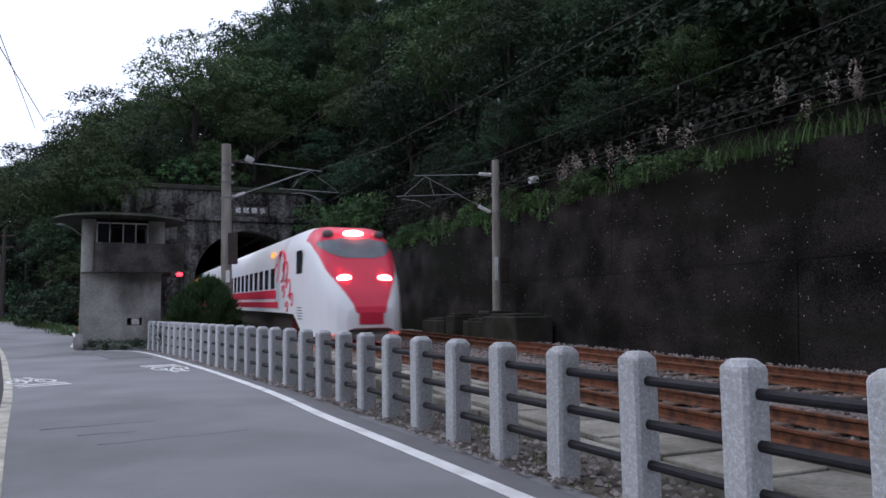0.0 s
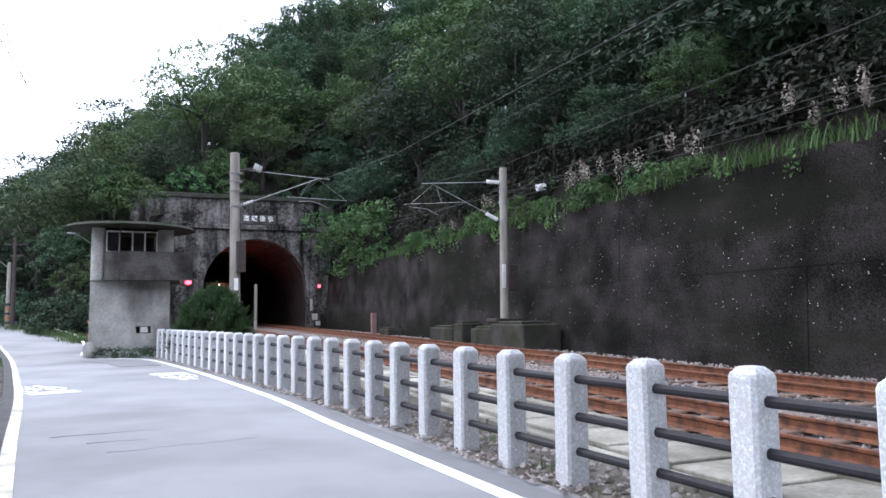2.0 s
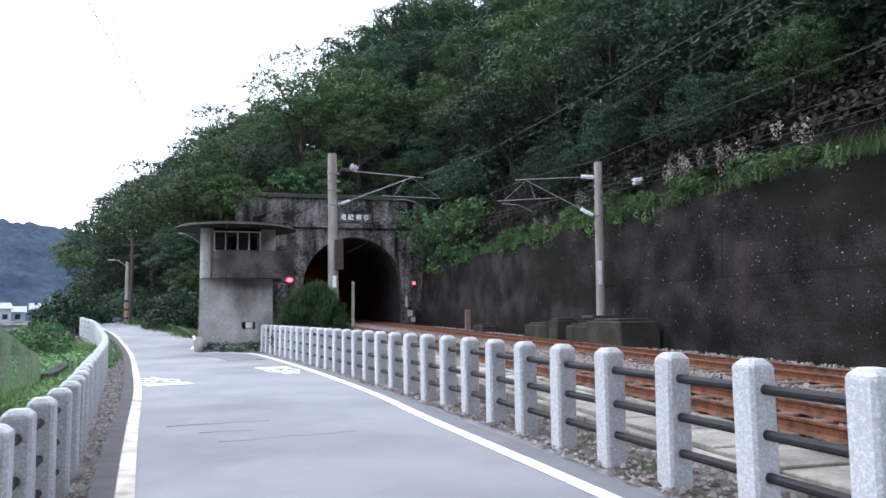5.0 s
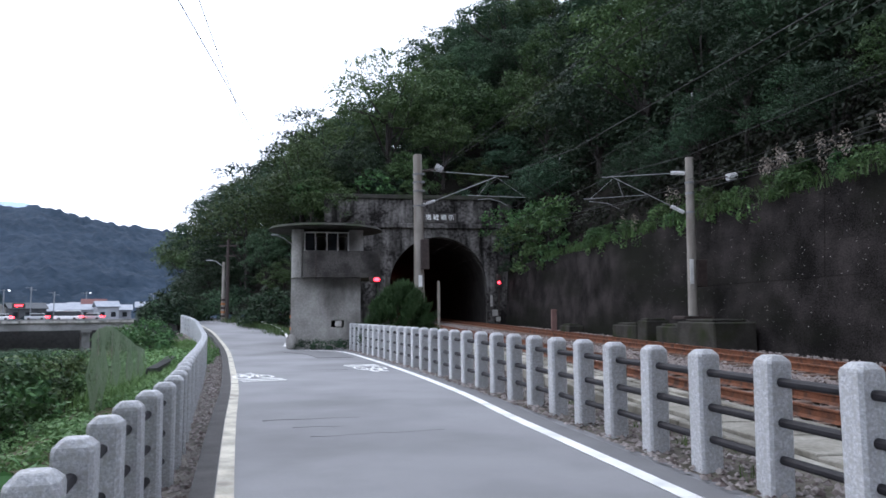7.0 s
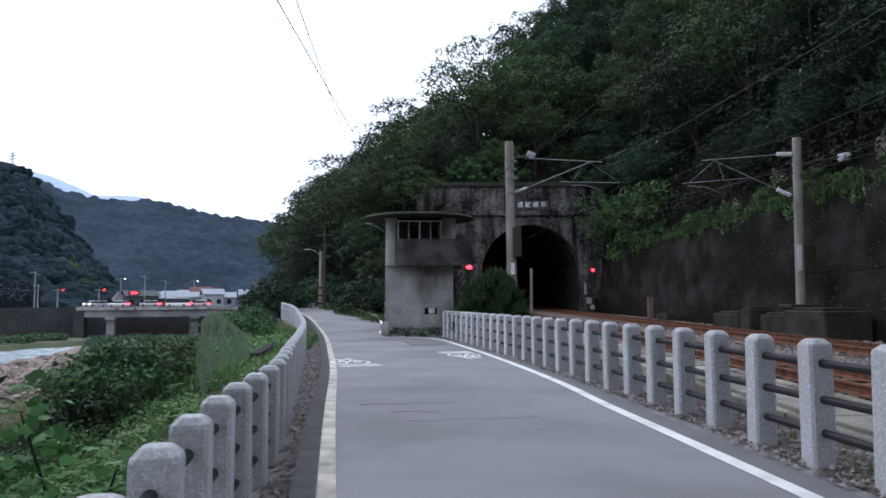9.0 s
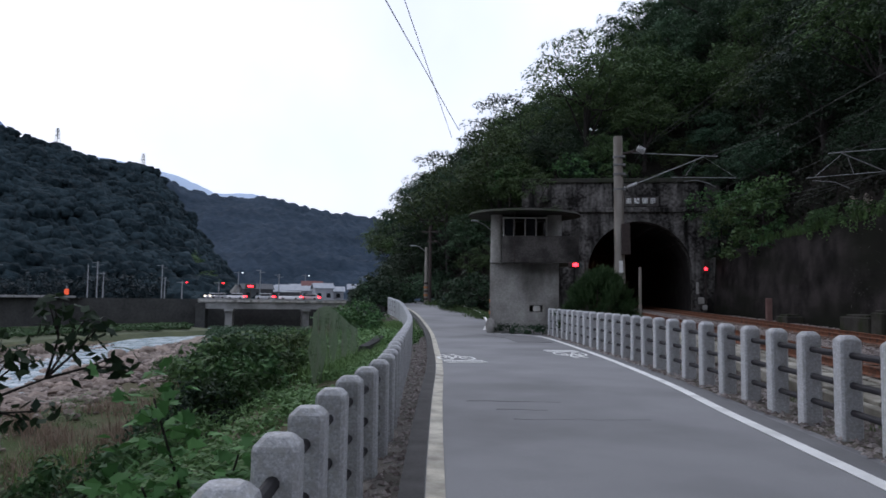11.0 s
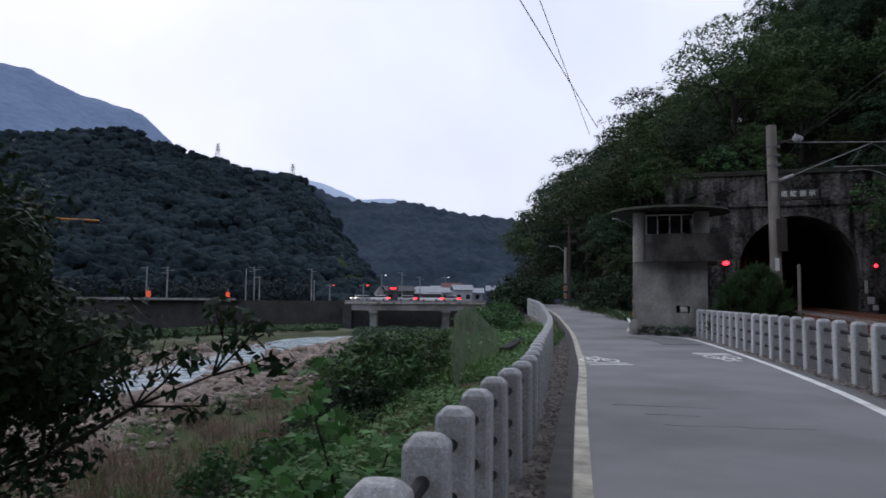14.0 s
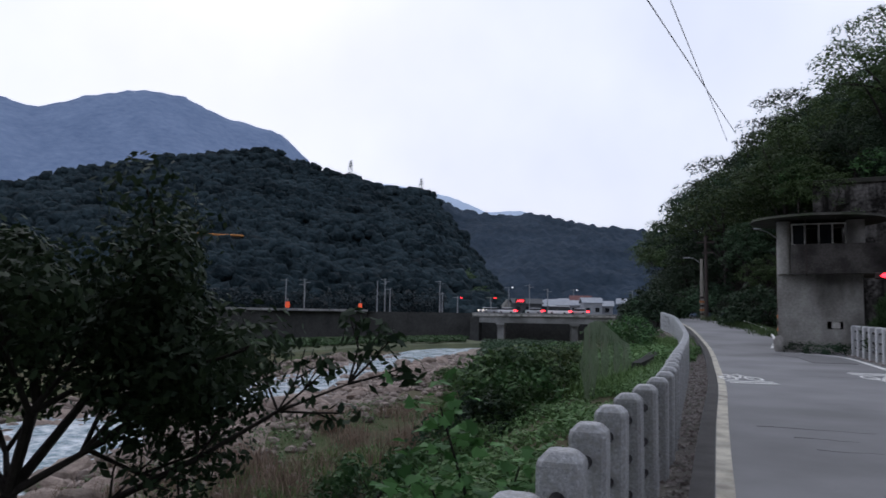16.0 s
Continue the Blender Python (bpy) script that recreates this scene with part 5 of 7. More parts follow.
    for car in range(3):
        y0 = 4.0 + car * 20.6 - (4.0 if car else 0)
        L = 16.2 if car == 0 else 20.2
        y0 = 4.0 if car == 0 else 20.6 * car
        prof = [(x, z) for x, _, z in secs[-1]]
        bm = bmesh.new()
        a = [bm.verts.new((x, y0, z)) for x, z in prof]
        b = [bm.verts.new((x, y0 + L, z)) for x, z in prof]
        for i in range(192):
            bm.faces.new((a[i], b[i], b[i + 1], a[i + 1]))
        bm.faces.new(b)
        bm.faces.new(a[::-1])
        for f in bm.faces:
            if len(f.verts) == 4:
                f.smooth = True
        c = part("car_body", bm, M_WHITE, t)
        bm = bmesh.new()
        box(bm, (0, y0 + L / 2, 0.62), (2.3, L - 0.3, 0.8))
        part("underframe", bm, M_DARK, c, "dark dusty underframe")
        for side in (-1, 1):
            first = 4.9 if car == 0 else y0 + 2.6
            k = 0
            while first + k * 1.35 < y0 + L - 1.8:
                bm = bmesh.new()
                box(bm, (side * 1.447, first + k * 1.35 + (1.5 if car == 0 else 0), 2.15), (0.03, 0.75, 0.78), bevel=0.01)
                part("window", bm, M_GLASS_DARK, c)
                k += 1
                if car == 0 and first + k * 1.35 + 1.5 > y0 + L - 1.5:
                    break
            for ya, yb, z, hh in ((y0 + (1.6 if car == 0 else 2.2), y0 + L - 1.9, 1.55, 0.32), (y0 + (1.2 if car == 0 else 2.2), y0 + L - 1.9, 1.16, 0.22)):
                bm = bmesh.new()
                box(bm, (side * 1.44, (ya + yb) / 2, z), (0.05, yb - ya, hh))
                part("red_stripe", bm, M_RED, c)
            for yy in ((y0 + 1.4, y0 + L - 1.0) if car == 0 else (y0 + 1.0, y0 + L - 1.0)):
                bm = bmesh.new()
                box(bm, (side * 1.446, yy, 2.0), (0.03, 0.85, 2.0), bevel=0.01)
                part("door", bm, M_DOOR, c)
                bm = bmesh.new()
                box(bm, (side * 1.45, yy + 0.95, 3.05), (0.03, 0.7, 0.2))
                part("display", bm, M_AMBER, c, "lit amber destination display")
    for side in (-1, 1):
        bm = bmesh.new()
        box(bm, (side * 1.432, 1.75, 2.55), (0.03, 0.75, 0.75), rz=-side * 1.0, bevel=0.02)
        part("cab_window", bm, M_GLASS_DARK, t)
        # looping red ornament
        for cy, cz, r in ((4.6, 2.55, 0.55), (3.9, 2.35, 0.36), (5.5, 2.35, 0.3), (3.3, 1.75, 0.28), (2.8, 1.35, 0.2), (3.6, 1.1, 0.16), (4.2, 1.65, 0.2)):
            pts = [(side * 1.44, cy + r * math.cos(k * 0.45) * (1.2 - k * 0.02), cz + r * math.sin(k * 0.45)) for k in range(12)]
            bm = bmesh.new()
            pipe(bm, pts, 0.05, 5)
            part("red_ornament", bm, M_RED, t, "looping red flower ornament")
        bm = bmesh.new()
        for k in range(5):
            box(bm, (side * 1.42, 1.6 + 0.02 * k, 0.72 + 0.09 * k), (0.05, 0.6, 0.03))
        part("grille", bm, M_GREY, t)
    for y in (3.4, 16.5, 23.5, 38, 44, 59):
        for x in (-0.55, 0.55):
            for dy in (-1.05, 1.05):
                bm = bmesh.new()
                tube(bm, (x - 0.06, y + dy, 0.43), (x + 0.06, y + dy, 0.43), 0.43, n=18)
                part("wheel", bm, M_DARK, t)
    return t


# ---- the river bank ----
def bank(q, s):
    """World place of a bank point; q across (negative towards the river), s along."""
    q -= 1.236
    return q * LEFT_Q[0] - s * LEFT_Q[1], q * LEFT_Q[1] + s * LEFT_Q[0]


def build_bank():
    g = np.random.default_rng(21)
    # creepers on the upper slope
    cs, rs = [], []
    for _ in range(2100):
        s = g.uniform(-4, 38)
        q = -0.75 - abs(g.normal()) * (2.0 if s < 18 else 1.0)
        x, y = bank(q, s)
        if noise.noise((x * 0.5, y * 0.5, 9)) < -0.2:
            continue
        cs.append((x, y, ground_z(x, y) + 0.12))
        rs.append(g.uniform(0.2, 0.45))
    structure("creepers", leaf_cloud("creepers", g, cs, rs, 38, 0.05, M_CREEPER, 0.9, 0.5), "low green creepers covering the bank", "plants", "stuff")
    cs, rs = [], []
    for _ in range(700):
        s = g.uniform(30, 75)
        q = float(np.interp(s, (30, 36, 44, 52, 75), (-1.2, -2.0, -3.6, -5.8, -11.0))) - abs(g.normal()) * 3.0
        x, y = bank(q, s)
        cs.append((x, y, ground_z(x, y) + 0.2))
        rs.append(g.uniform(0.3, 0.8))
    structure("far_creepers", leaf_cloud("far_creepers", g, cs, rs, 40, 0.09, M_CREEPER, 0.9, 0.6), "green undergrowth along the far bank", "plants", "stuff")
    # sunken concrete kerb of the bank, half hidden by creepers
    kerb = [(*bank(-0.95 + 0.05 * math.sin(v * 0.9), v), 0.0) for v in np.arange(-4, 37, 1.0)]
    kerb = [(x, y, ground_z(x, y)) for x, y, _ in kerb]
    structure("bank_kerb", raw("bank_kerb", *sweep(kerb, [(-0.3, -0.3), (-0.26, 0.05), (0.1, 0.12), (0.14, -0.3)], True), M_KERB), "weathered grey concrete kerb along the bank", "kerb")
    # bright grass on the terrace behind the net, and its low stone wall
    lawn = []
    for _ in range(520):
        x, y = bank(-g.uniform(1.7, 6.3), g.uniform(20.5, 48))
        if math.degrees(math.atan2(-x, y)) > 39.4:
            continue
        lawn.append((x, y, ground_z(x, y)))
    low_wall = [(*bank(-2.3, v), 0) for v in np.arange(27, 34, 1.0)]
    low_wall = [(x, y, ground_z(x, y)) for x, y, _ in low_wall]
    structure("garden_wall", raw("garden_wall", *sweep(low_wall, [(-0.2, -0.3), (-0.18, 0.5), (0.18, 0.5), (0.2, -0.3)], True), M_FARWALL), "low dark stone garden wall on the bank", "garden wall")
    # shrubs
    kinds = []
    for k in range(6):
        r = np.random.default_rng(40 + k)
        c = [(w * math.cos(u) * r.uniform(0.6, 1.1), w * math.sin(u) * r.uniform(0.6, 1.1), h) for u, h in zip(r.uniform(0, 6.283, 38), r.uniform(0.2, 1.55, 38)) for w in [1.25 * math.sqrt(max(0.03, 1 - (h / 1.6) ** 2))]]
        kinds.append((limb_mesh("stem", r, 1.3, 1.0, c[:6], 0.035), leaf_cloud("foliage", r, c, r.uniform(0.2, 0.38, 38), 24, 0.082, (M_LEAF_BUSH, M_LEAF_LIGHT, M_LEAF_BUSH, M_LEAF, M_LEAF_DARK, M_LEAF)[k])))
    rng = random.Random(11)

    def shrub(x, y, z, sc, k, label="dense dark green shrub on the river bank"):
        t = thing("shrub", label, "shrub", pose(x, y, z - 0.1, 0, 0, rng.uniform(0, 360)) @ Matrix.Scale(sc, 4), "shrubs")
        share("stem", kinds[k][0], t, Matrix.Identity(4))
        share("foliage", kinds[k][1], t, Matrix.Identity(4))
    made = 0
    while made < 140:
        az, r = rng.uniform(37.5, 48), rng.uniform(13, 62)
        x, y = -math.sin(radians(az)) * r, math.cos(radians(az)) * r
        q, s = bank_qs(x, y)
        if q > (-4.0 if az > 40.6 else -7.0) or q < float(np.interp(s, RIVER_S, RIVER_NEAR)) * 0.8:
            continue
        made += 1
        gz = ground_z(x, y)
        sc = min(rng.uniform(0.9, 1.9) * (1 if r > 28 else 0.7), (1.5 - 0.037 * r - gz) / 1.75)
        if sc > 0.3:
            shrub(x, y, gz, sc, rng.randrange(4))
    for _ in range(16):
        s = rng.uniform(38, 62)
        q = float(np.interp(s, (36, 44, 52, 62), (-2.6, -4.2, -6.4, -9.0))) - rng.uniform(0, 3.0)
        x, y = bank(q, s)
        shrub(x, y, ground_z(x, y), rng.uniform(0.9, 1.35), rng.randrange(3), "leafy green shrub beside the fence bend")
    for _ in range(24):
        s, q = rng.uniform(8, 19), -rng.uniform(3.2, 6.5)
        x, y = bank(q, s)
        shrub(x, y, ground_z(x, y), rng.uniform(0.3, 0.75), rng.randrange(4), "low leafy shrub on the slope")
    for x, y in ((-55.5, 46.0),):
        shrub(x, y, -6.3, 1.5, 1, "round dark shrub among river boulders")
    # shrubs and young growth behind the hut, beside the bend
    for _ in range(16):
        k = rng.random()
        x, y = -19.5 - 16 * k + rng.uniform(-0.8, 2.6), 40.5 + 16 * k + rng.uniform(0, 4.5)
        shrub(x, y, 0.4 + 1.2 * k, rng.uniform(0.9, 1.8), 4 + rng.randrange(2), "roadside shrub at the forest edge")
    for _ in range(12):
        az, d = rng.uniform(33.9, 36.0), rng.uniform(57, 66)
        shrub(-math.sin(radians(az)) * d, math.cos(radians(az)) * d, 0.9, rng.uniform(1.1, 1.7), 4 + rng.randrange(2), "roadside shrub at the forest edge")
    # the clipped bush at the mast
    r = np.random.default_rng(61)
    t = thing("conical_bush", "tall rounded green bush between hut and mast", "bush", pose(-9.55, 29.2, 0.0))
    c = []
    for _ in range(150):
        h = r.uniform(0.1, 1.0) ** 0.8
        w = 2.0 * (1 - h) ** 0.5 * math.sqrt(r.uniform(0.3, 1.0))
        u = r.uniform(0, 6.283)
        c.append((w * math.cos(u) + 0.25 * h, w * math.sin(u), 0.1 + 2.55 * h))
    bm = bmesh.new()
    for q in c[:10]:
        tube(bm, (q[0] * 0.15, q[1] * 0.15, -0.1), (q[0] * 0.7, q[1] * 0.7, q[2] * 0.8), 0.04, 0.015, 5)
    part("stems", bm, M_BARK, t)
    vs, fs = [], []
    for q in c:
        lean = Vector((q[0] * 0.35, q[1] * 0.35, 0.9)).normalized()
        for _ in range(110):
            d = (lean + Vector(r.normal(size=3).tolist()) * 0.42).normalized()
            a = Vector(q) + Vector(r.normal(size=3).tolist()) * 0.1
            side = d.cross(Vector(r.normal(size=3).tolist())).normalized() * 0.02
            o = len(vs)
            vs += [a - side, a + side, a + d * r.uniform(0.16, 0.34)]
            fs.append((o, o + 1, o + 2))
    ob = new("foliage", raw("foliage", vs, fs, M_PINE))
    ob.parent = t
    for x, y in ((-14.3, 30.5), (-13.6, 30.6), (-13.0, 30.75), (-12.6, 30.9)):
        shrub(x, y, -0.1, 0.42, 3, "dry dark weeds at the hut wall")
    # dry grass
    blades = []
    for _ in range(620):
        s = g.uniform(-2, 46)
        q = -g.uniform(5.5, 23)
        if noise.noise((s * 0.22, q * 0.22, 4)) < -0.05:
            continue
        x, y = bank(q, s)
        blades.append((x, y, ground_z(x, y)))
    def tufts(name, spots, h, n, mt, label, w=0.018, wide=0.4):
        vs, fs = [], []
        for x, y, z in spots:
            for _ in range(n):
                a, b = g.uniform(0, 6.283), g.uniform(0.15, 0.95)
                px, py = x + g.normal() * wide, y + g.normal() * wide
                hh = h * g.uniform(0.6, 1.3)
                dx, dy = math.cos(a), math.sin(a)
                o = len(vs)
                vs += [(px - dy * w, py + dx * w, z - 0.1), (px + dy * w, py - dx * w, z - 0.1), (px + dx * hh * b * 0.4 + dy * w * 0.7, py + dy * hh * b * 0.4 - dx * w * 0.7, z + hh * 0.6), (px + dx * hh * b * 0.4 - dy * w * 0.7, py + dy * hh * b * 0.4 + dx * w * 0.7, z + hh * 0.6), (px + dx * hh * b, py + dy * hh * b, z + hh)]
                fs += [(o, o + 1, o + 2, o + 3), (o + 3, o + 2, o + 4)]
        structure(name, raw(name, vs, fs, mt), label, "grass", "stuff")
    tufts("terrace_grass", lawn, 0.35, 60, M_LAWN, "bright green grass on the terrace", 0.022, 0.5)
    tufts("dry_grass", blades, 0.75, 46, M_STRAW, "brown dry grass on the bank", 0.016)
    more = []
    for _ in range(110):
        s, q = g.uniform(-4, 30), -g.uniform(6, 18)
        x, y = bank(q, s)
        more.append((x, y, ground_z(x, y)))
    tufts("bank_grass", more, 0.6, 50, M_GRASS, "green grass on the bank", 0.02)
    cs, rs = [], []
    for _ in range(900):
        s, q = g.uniform(0, 52), -g.uniform(3.5, 25)
        x, y = bank(q, s)
        if noise.noise((x * 0.25, y * 0.25, 2)) < -0.15:
            continue
        cs.append((x, y, ground_z(x, y) + 0.2))
        rs.append(g.uniform(0.25, 0.6))
    structure("bank_herbs", leaf_cloud("bank_herbs", g, cs, rs, 44, 0.062, M_CREEPER_DARK, 0.6, 0.8), "leafy weeds mixed with dry grass on the bank", "plants", "stuff")
    # verge grass at the bend and weeds in the gravel
    verge = [(-19.0 - 12 * k + g.normal() * 0.3, 39.0 + 13 * k + g.normal() * 0.5, 0.4 + 0.85 * k) for k in g.random(34)]
    tufts("verge_grass", verge, 0.3, 40, M_GRASS_DARK, "green verge grass beside the road bend", 0.02)
    weeds = []
    for p, _ in along(RIGHT_FENCE, 0.5):
        if g.random() < 0.5:
            weeds.append((p.x + g.uniform(0.0, 1.0), p.y + g.uniform(0, 0.5), 0.04))
    tufts("weeds", weeds, 0.12, 14, M_GRASS, "small weeds in the gravel under the fence", 0.008, 0.08)
    # leaf litter and pebbles under the fence
    vs, fs = [], []
    line = along(RIGHT_FENCE, 0.03)
    for _ in range(9000):
        p, h = line[int(len(line) * min(0.999, g.random()))]
        o = g.uniform(-0.3, 1.5)
        c = Vector((p.x + o * math.cos(radians(h)), p.y + o * math.sin(radians(h)), 0.045))
        r = g.uniform(0.015, 0.05)
        k = len(vs)
        for i in range(5):
            u = i * 1.2566 + g.uniform(-0.3, 0.3)
            vs.append((c.x + r * math.cos(u), c.y + r * math.sin(u), 0.03 + g.uniform(0, 0.012)))
        vs.append((c.x, c.y, 0.035 + r * 0.8))
        fs += [(k + i, k + (i + 1) % 5, k + 5) for i in range(5)]
    structure("pebbles", raw("pebbles", vs, fs, M_STONE_ISLAND), "pebbles and litter on the shoulder", "gravel", "stuff")
    vs, fs = [], []
    line = along(LEFT_FENCE, 0.03)
    for _ in range(5000):
        p, h = line[int(len(line) * 0.7 * min(0.999, g.random()))]
        o = g.uniform(-0.3, 0.75)
        c = Vector((p.x + o * math.cos(radians(h)), p.y + o * math.sin(radians(h)), p.z - 0.85 - 0.31 + 0.13 * max(0, o)))
        r = g.uniform(0.01, 0.045)
        k = len(vs)
        for i in range(5):
            u = i * 1.2566 + g.uniform(-0.3, 0.3)
            vs.append((c.x + r * math.cos(u), c.y + r * math.sin(u), c.z))
        vs.append((c.x, c.y, c.z + r * 0.8))
        fs += [(k + i, k + (i + 1) % 5, k + 5) for i in range(5)]
    structure("shoulder_pebbles", raw("shoulder_pebbles", vs, fs, M_STONE_ISLAND), "pebbles on the rough shoulder", "gravel", "stuff")
    # boulders
    kinds_b = []
    for k in range(5):
        bm = bmesh.new()
        bmesh.ops.create_icosphere(bm, subdivisions=2, radius=1.0)
        sx, sy, sz = 1 + 0.4 * rng.random(), 0.8 + 0.3 * rng.random(), 0.5 + 0.25 * rng.random()
        for v in bm.verts:
            v.co *= 1 + 0.35 * noise.noise(v.co * 1.1 + Vector((k * 7, 0, 0)))
            v.co = Vector((v.co.x * sx, v.co.y * sy, v.co.z * sz))
        me = bpy.data.meshes.new("rock")
        bm.to_mesh(me)
        bm.free()
        me.materials.append(M_BOULDER)
        kinds_b.append(me)
    for i in range(300):
        s = rng.uniform(18, 95)
        qn, qf = float(np.interp(s, RIVER_S, RIVER_NEAR)), float(np.interp(s, RIVER_S, RIVER_FAR))
        u = rng.random()
        if u < 0.62:
            q = qn + rng.uniform(-1.0, 11.0) * rng.random()
        elif u < 0.76:
            q = qn + (qf - qn) * rng.random()
        else:
            q = qf - rng.uniform(-1, 6)
        x, y = bank(q, s)
        r = (0.28 + 0.75 * rng.random() ** 2) * (0.7 if qf < q < qn else 1) * (1.0 if rng.random() < 0.9 else 1.5)
        z = max(ground_z(x, y), WATER_Z - 0.15)
        b = new("boulder", rng.choice(kinds_b))
        b.matrix_basis = pose(x, y, z + r * 0.1 + (0.1 if q > qn else 0), rng.uniform(-15, 15), rng.uniform(-15, 15), rng.uniform(0, 360)) @ Matrix.Scale(r, 4)
        tagged(b, "pale brown rounded river boulder", "boulder", "river boulders")
    # smaller cobbles
    vs, fs = [], []
    for _ in range(5000):
        s = g.uniform(12, 110)
        qn, qf = float(np.interp(s, RIVER_S, RIVER_NEAR)), float(np.interp(s, RIVER_S, RIVER_FAR))
        q = qn + g.uniform(-1.2, 13) * g.random() ** 0.6 if g.random() < 0.7 else qf - g.uniform(-1.2, 7)
        x, y = bank(q, s)
        z = max(ground_z(x, y) + (0.12 if q > qn else 0), WATER_Z - 0.05)
        r, a, o = 0.1 + 0.36 * g.random() ** 2, g.uniform(0, 6.28), len(vs)
        ca, sa = math.cos(a) * r, math.sin(a) * r
        lx, ly, lz = g.uniform(0.8, 1.4), g.uniform(0.7, 1.1), g.uniform(0.5, 0.85)
        vs += [(x + vx * lx * ca - vy * ly * sa, y + vx * lx * sa + vy * ly * ca, z + vz * lz * r) for vx, vy, vz in ICO_V]
        fs += [(o + i, o + j, o + k) for i, j, k in ICO_F]
    structure("cobbles", raw("cobbles", vs, fs, M_COBBLE), "pale brown cobbles along the river", "stones", "stuff")
    # big dark tree over the bank
    r = np.random.default_rng(77)
    X, Y = -8.65, 1.35
    t = thing("riverside_tree", "dark spreading broad-leaved tree with bare twigs above the river", "tree", pose(X, Y, -2.2))
    bm = bmesh.new()
    fork = Vector((0, 0, 1.85))
    tube(bm, (0.05, 0, -0.4), fork, 0.11, 0.085, 8)
    tips = []

    def grow(a, d, L, rad, depth):
        b = a + d * L
        tube(bm, a, b, rad, rad * 0.7, 6)
        if depth == 0:
            tips.append(b)
            return
        for _ in range(2 if depth < 3 else 3):
            nd = (d + Vector(r.normal(size=3).tolist()) * 0.42 + Vector((0, 0, 0.12))).normalized()
            grow(b, nd, L * r.uniform(0.62, 0.9), rad * 0.66, depth - 1)
        if depth < 3:
            tips.append(b)
    for d, L, rad in (((-0.5, 0.3, 0.8), 1.0, 0.06), ((0.1, 0.6, 0.85), 1.1, 0.06), ((-0.7, -0.3, 0.6), 1.0, 0.055), ((0.35, 0.1, 0.9), 0.9, 0.055), ((0.0, -0.5, 0.8), 1.0, 0.05), ((-0.3, 0.9, 0.35), 0.9, 0.045), ((-0.9, 0.1, 0.3), 0.9, 0.045), ((0.5, 0.7, 0.5), 0.8, 0.045)):
        grow(fork.copy(), Vector(d).normalized(), L, rad, 3)
    leaf_tips = list(tips)
    tips.clear()
    # one long low limb towards the road
    limb = [fork + Vector((0.02, 0.02, -0.5)), fork + Vector((0.25, 0.9, -0.15)), fork + Vector((0.55, 1.7, 0.25)), fork + Vector((0.95, 2.45, 0.75)), fork + Vector((1.3, 3.15, 1.05))]
    for i in range(4):
        tube(bm, limb[i], limb[i + 1], 0.05 - 0.01 * i, 0.04 - 0.01 * i, 6)
    for i in (1, 2, 3, 4):
        for _ in range(4):
            grow(limb[i].copy(), (Vector((0.1, 0.5, 0.6)) + Vector(r.normal(size=3).tolist()) * 0.35).normalized(), 0.42, 0.016, 1)
    part("trunk", bm, M_BARK_DARK, t)
    end_tips = list(tips)
    leaf_tips = [p for p in leaf_tips if p.z > 2.7 or r.random() < 0.65]
    cs = [tuple(p) for p in leaf_tips] * 2
    part_c = new("crown", leaf_cloud("crown", r, cs, r.uniform(0.25, 0.6, len(cs)), 78, 0.055, M_LEAF_NEAR, 0.3, 0.8))
    part_c.parent = t
    sel = [tuple(p) for p in end_tips if p.z > 2.0]
    ob = new("limb_leaves", leaf_cloud("limb_leaves", r, sel, r.uniform(0.15, 0.28, len(sel)), 14, 0.07, M_LEAF_NEAR, 0.3, 0.7))
    ob.parent = t
    for _ in range(9):
        az, d = rng.uniform(67, 84), rng.uniform(8.0, 13.0)
        x, y = -math.sin(radians(az)) * d, math.cos(radians(az)) * d
        shrub(x, y, ground_z(x, y), rng.uniform(0.5, 0.9), 5, "dark weeds under the riverside tree")
    # sapling with big lobed leaves by the fence
    t = thing("sapling", "young sapling with large lobed green leaves beside the fence", "sapling", pose(-4.76, 4.12, -0.85) @ Matrix.Scale(1.12, 4))
    bm = bmesh.new()
    ends = []
    for d, L in (((-0.15, 0.1, 1), 1.5), ((0.25, 0.1, 0.9), 1.25), ((-0.3, -0.2, 0.9), 1.2), ((0.1, -0.3, 0.9), 1.3), ((0.45, 0.3, 0.7), 1.0)):
        a = Vector((0, 0, -0.75))
        b = Vector((0, 0, -0.2)) + Vector(d) * L * 0.55
        c = b + (Vector(d) + Vector(r.normal(size=3).tolist()) * 0.25) * L * 0.5
        tube(bm, a, b, 0.02, 0.014, 6)
        tube(bm, b, c, 0.014, 0.007, 6)
        ends += [b.lerp(c, k) for k in (0.1, 0.35, 0.6, 0.85, 1.0)]
    part("stems", bm, M_BARK_DARK, t)
    vs, fs = [], []
    for e in ends:
        for _ in range(16):
            c = np.array(e) + r.normal(size=3) * (0.15, 0.15, 0.13)
            nv = r.normal(size=3) * 0.5 + (0, 0, 1)
            nv /= np.linalg.norm(nv)
            u = np.cross(nv, r.normal(size=3))
            u /= np.linalg.norm(u)
            w = np.cross(nv, u)
            sz = r.uniform(0.045, 0.085)
            o = len(vs)
            shape = [(-0.9, 0), (-0.5, 0.75), (0.05, 0.45), (0.35, 0.9), (0.6, 0.35), (1.25, 0), (0.6, -0.35), (0.35, -0.9), (0.05, -0.45), (-0.5, -0.75)]
            vs += [tuple(c + u * sz * a + w * sz * b - nv * sz * 0.25 * (abs(b))) for a, b in shape]
            fs.append(tuple(range(o, o + 10)))
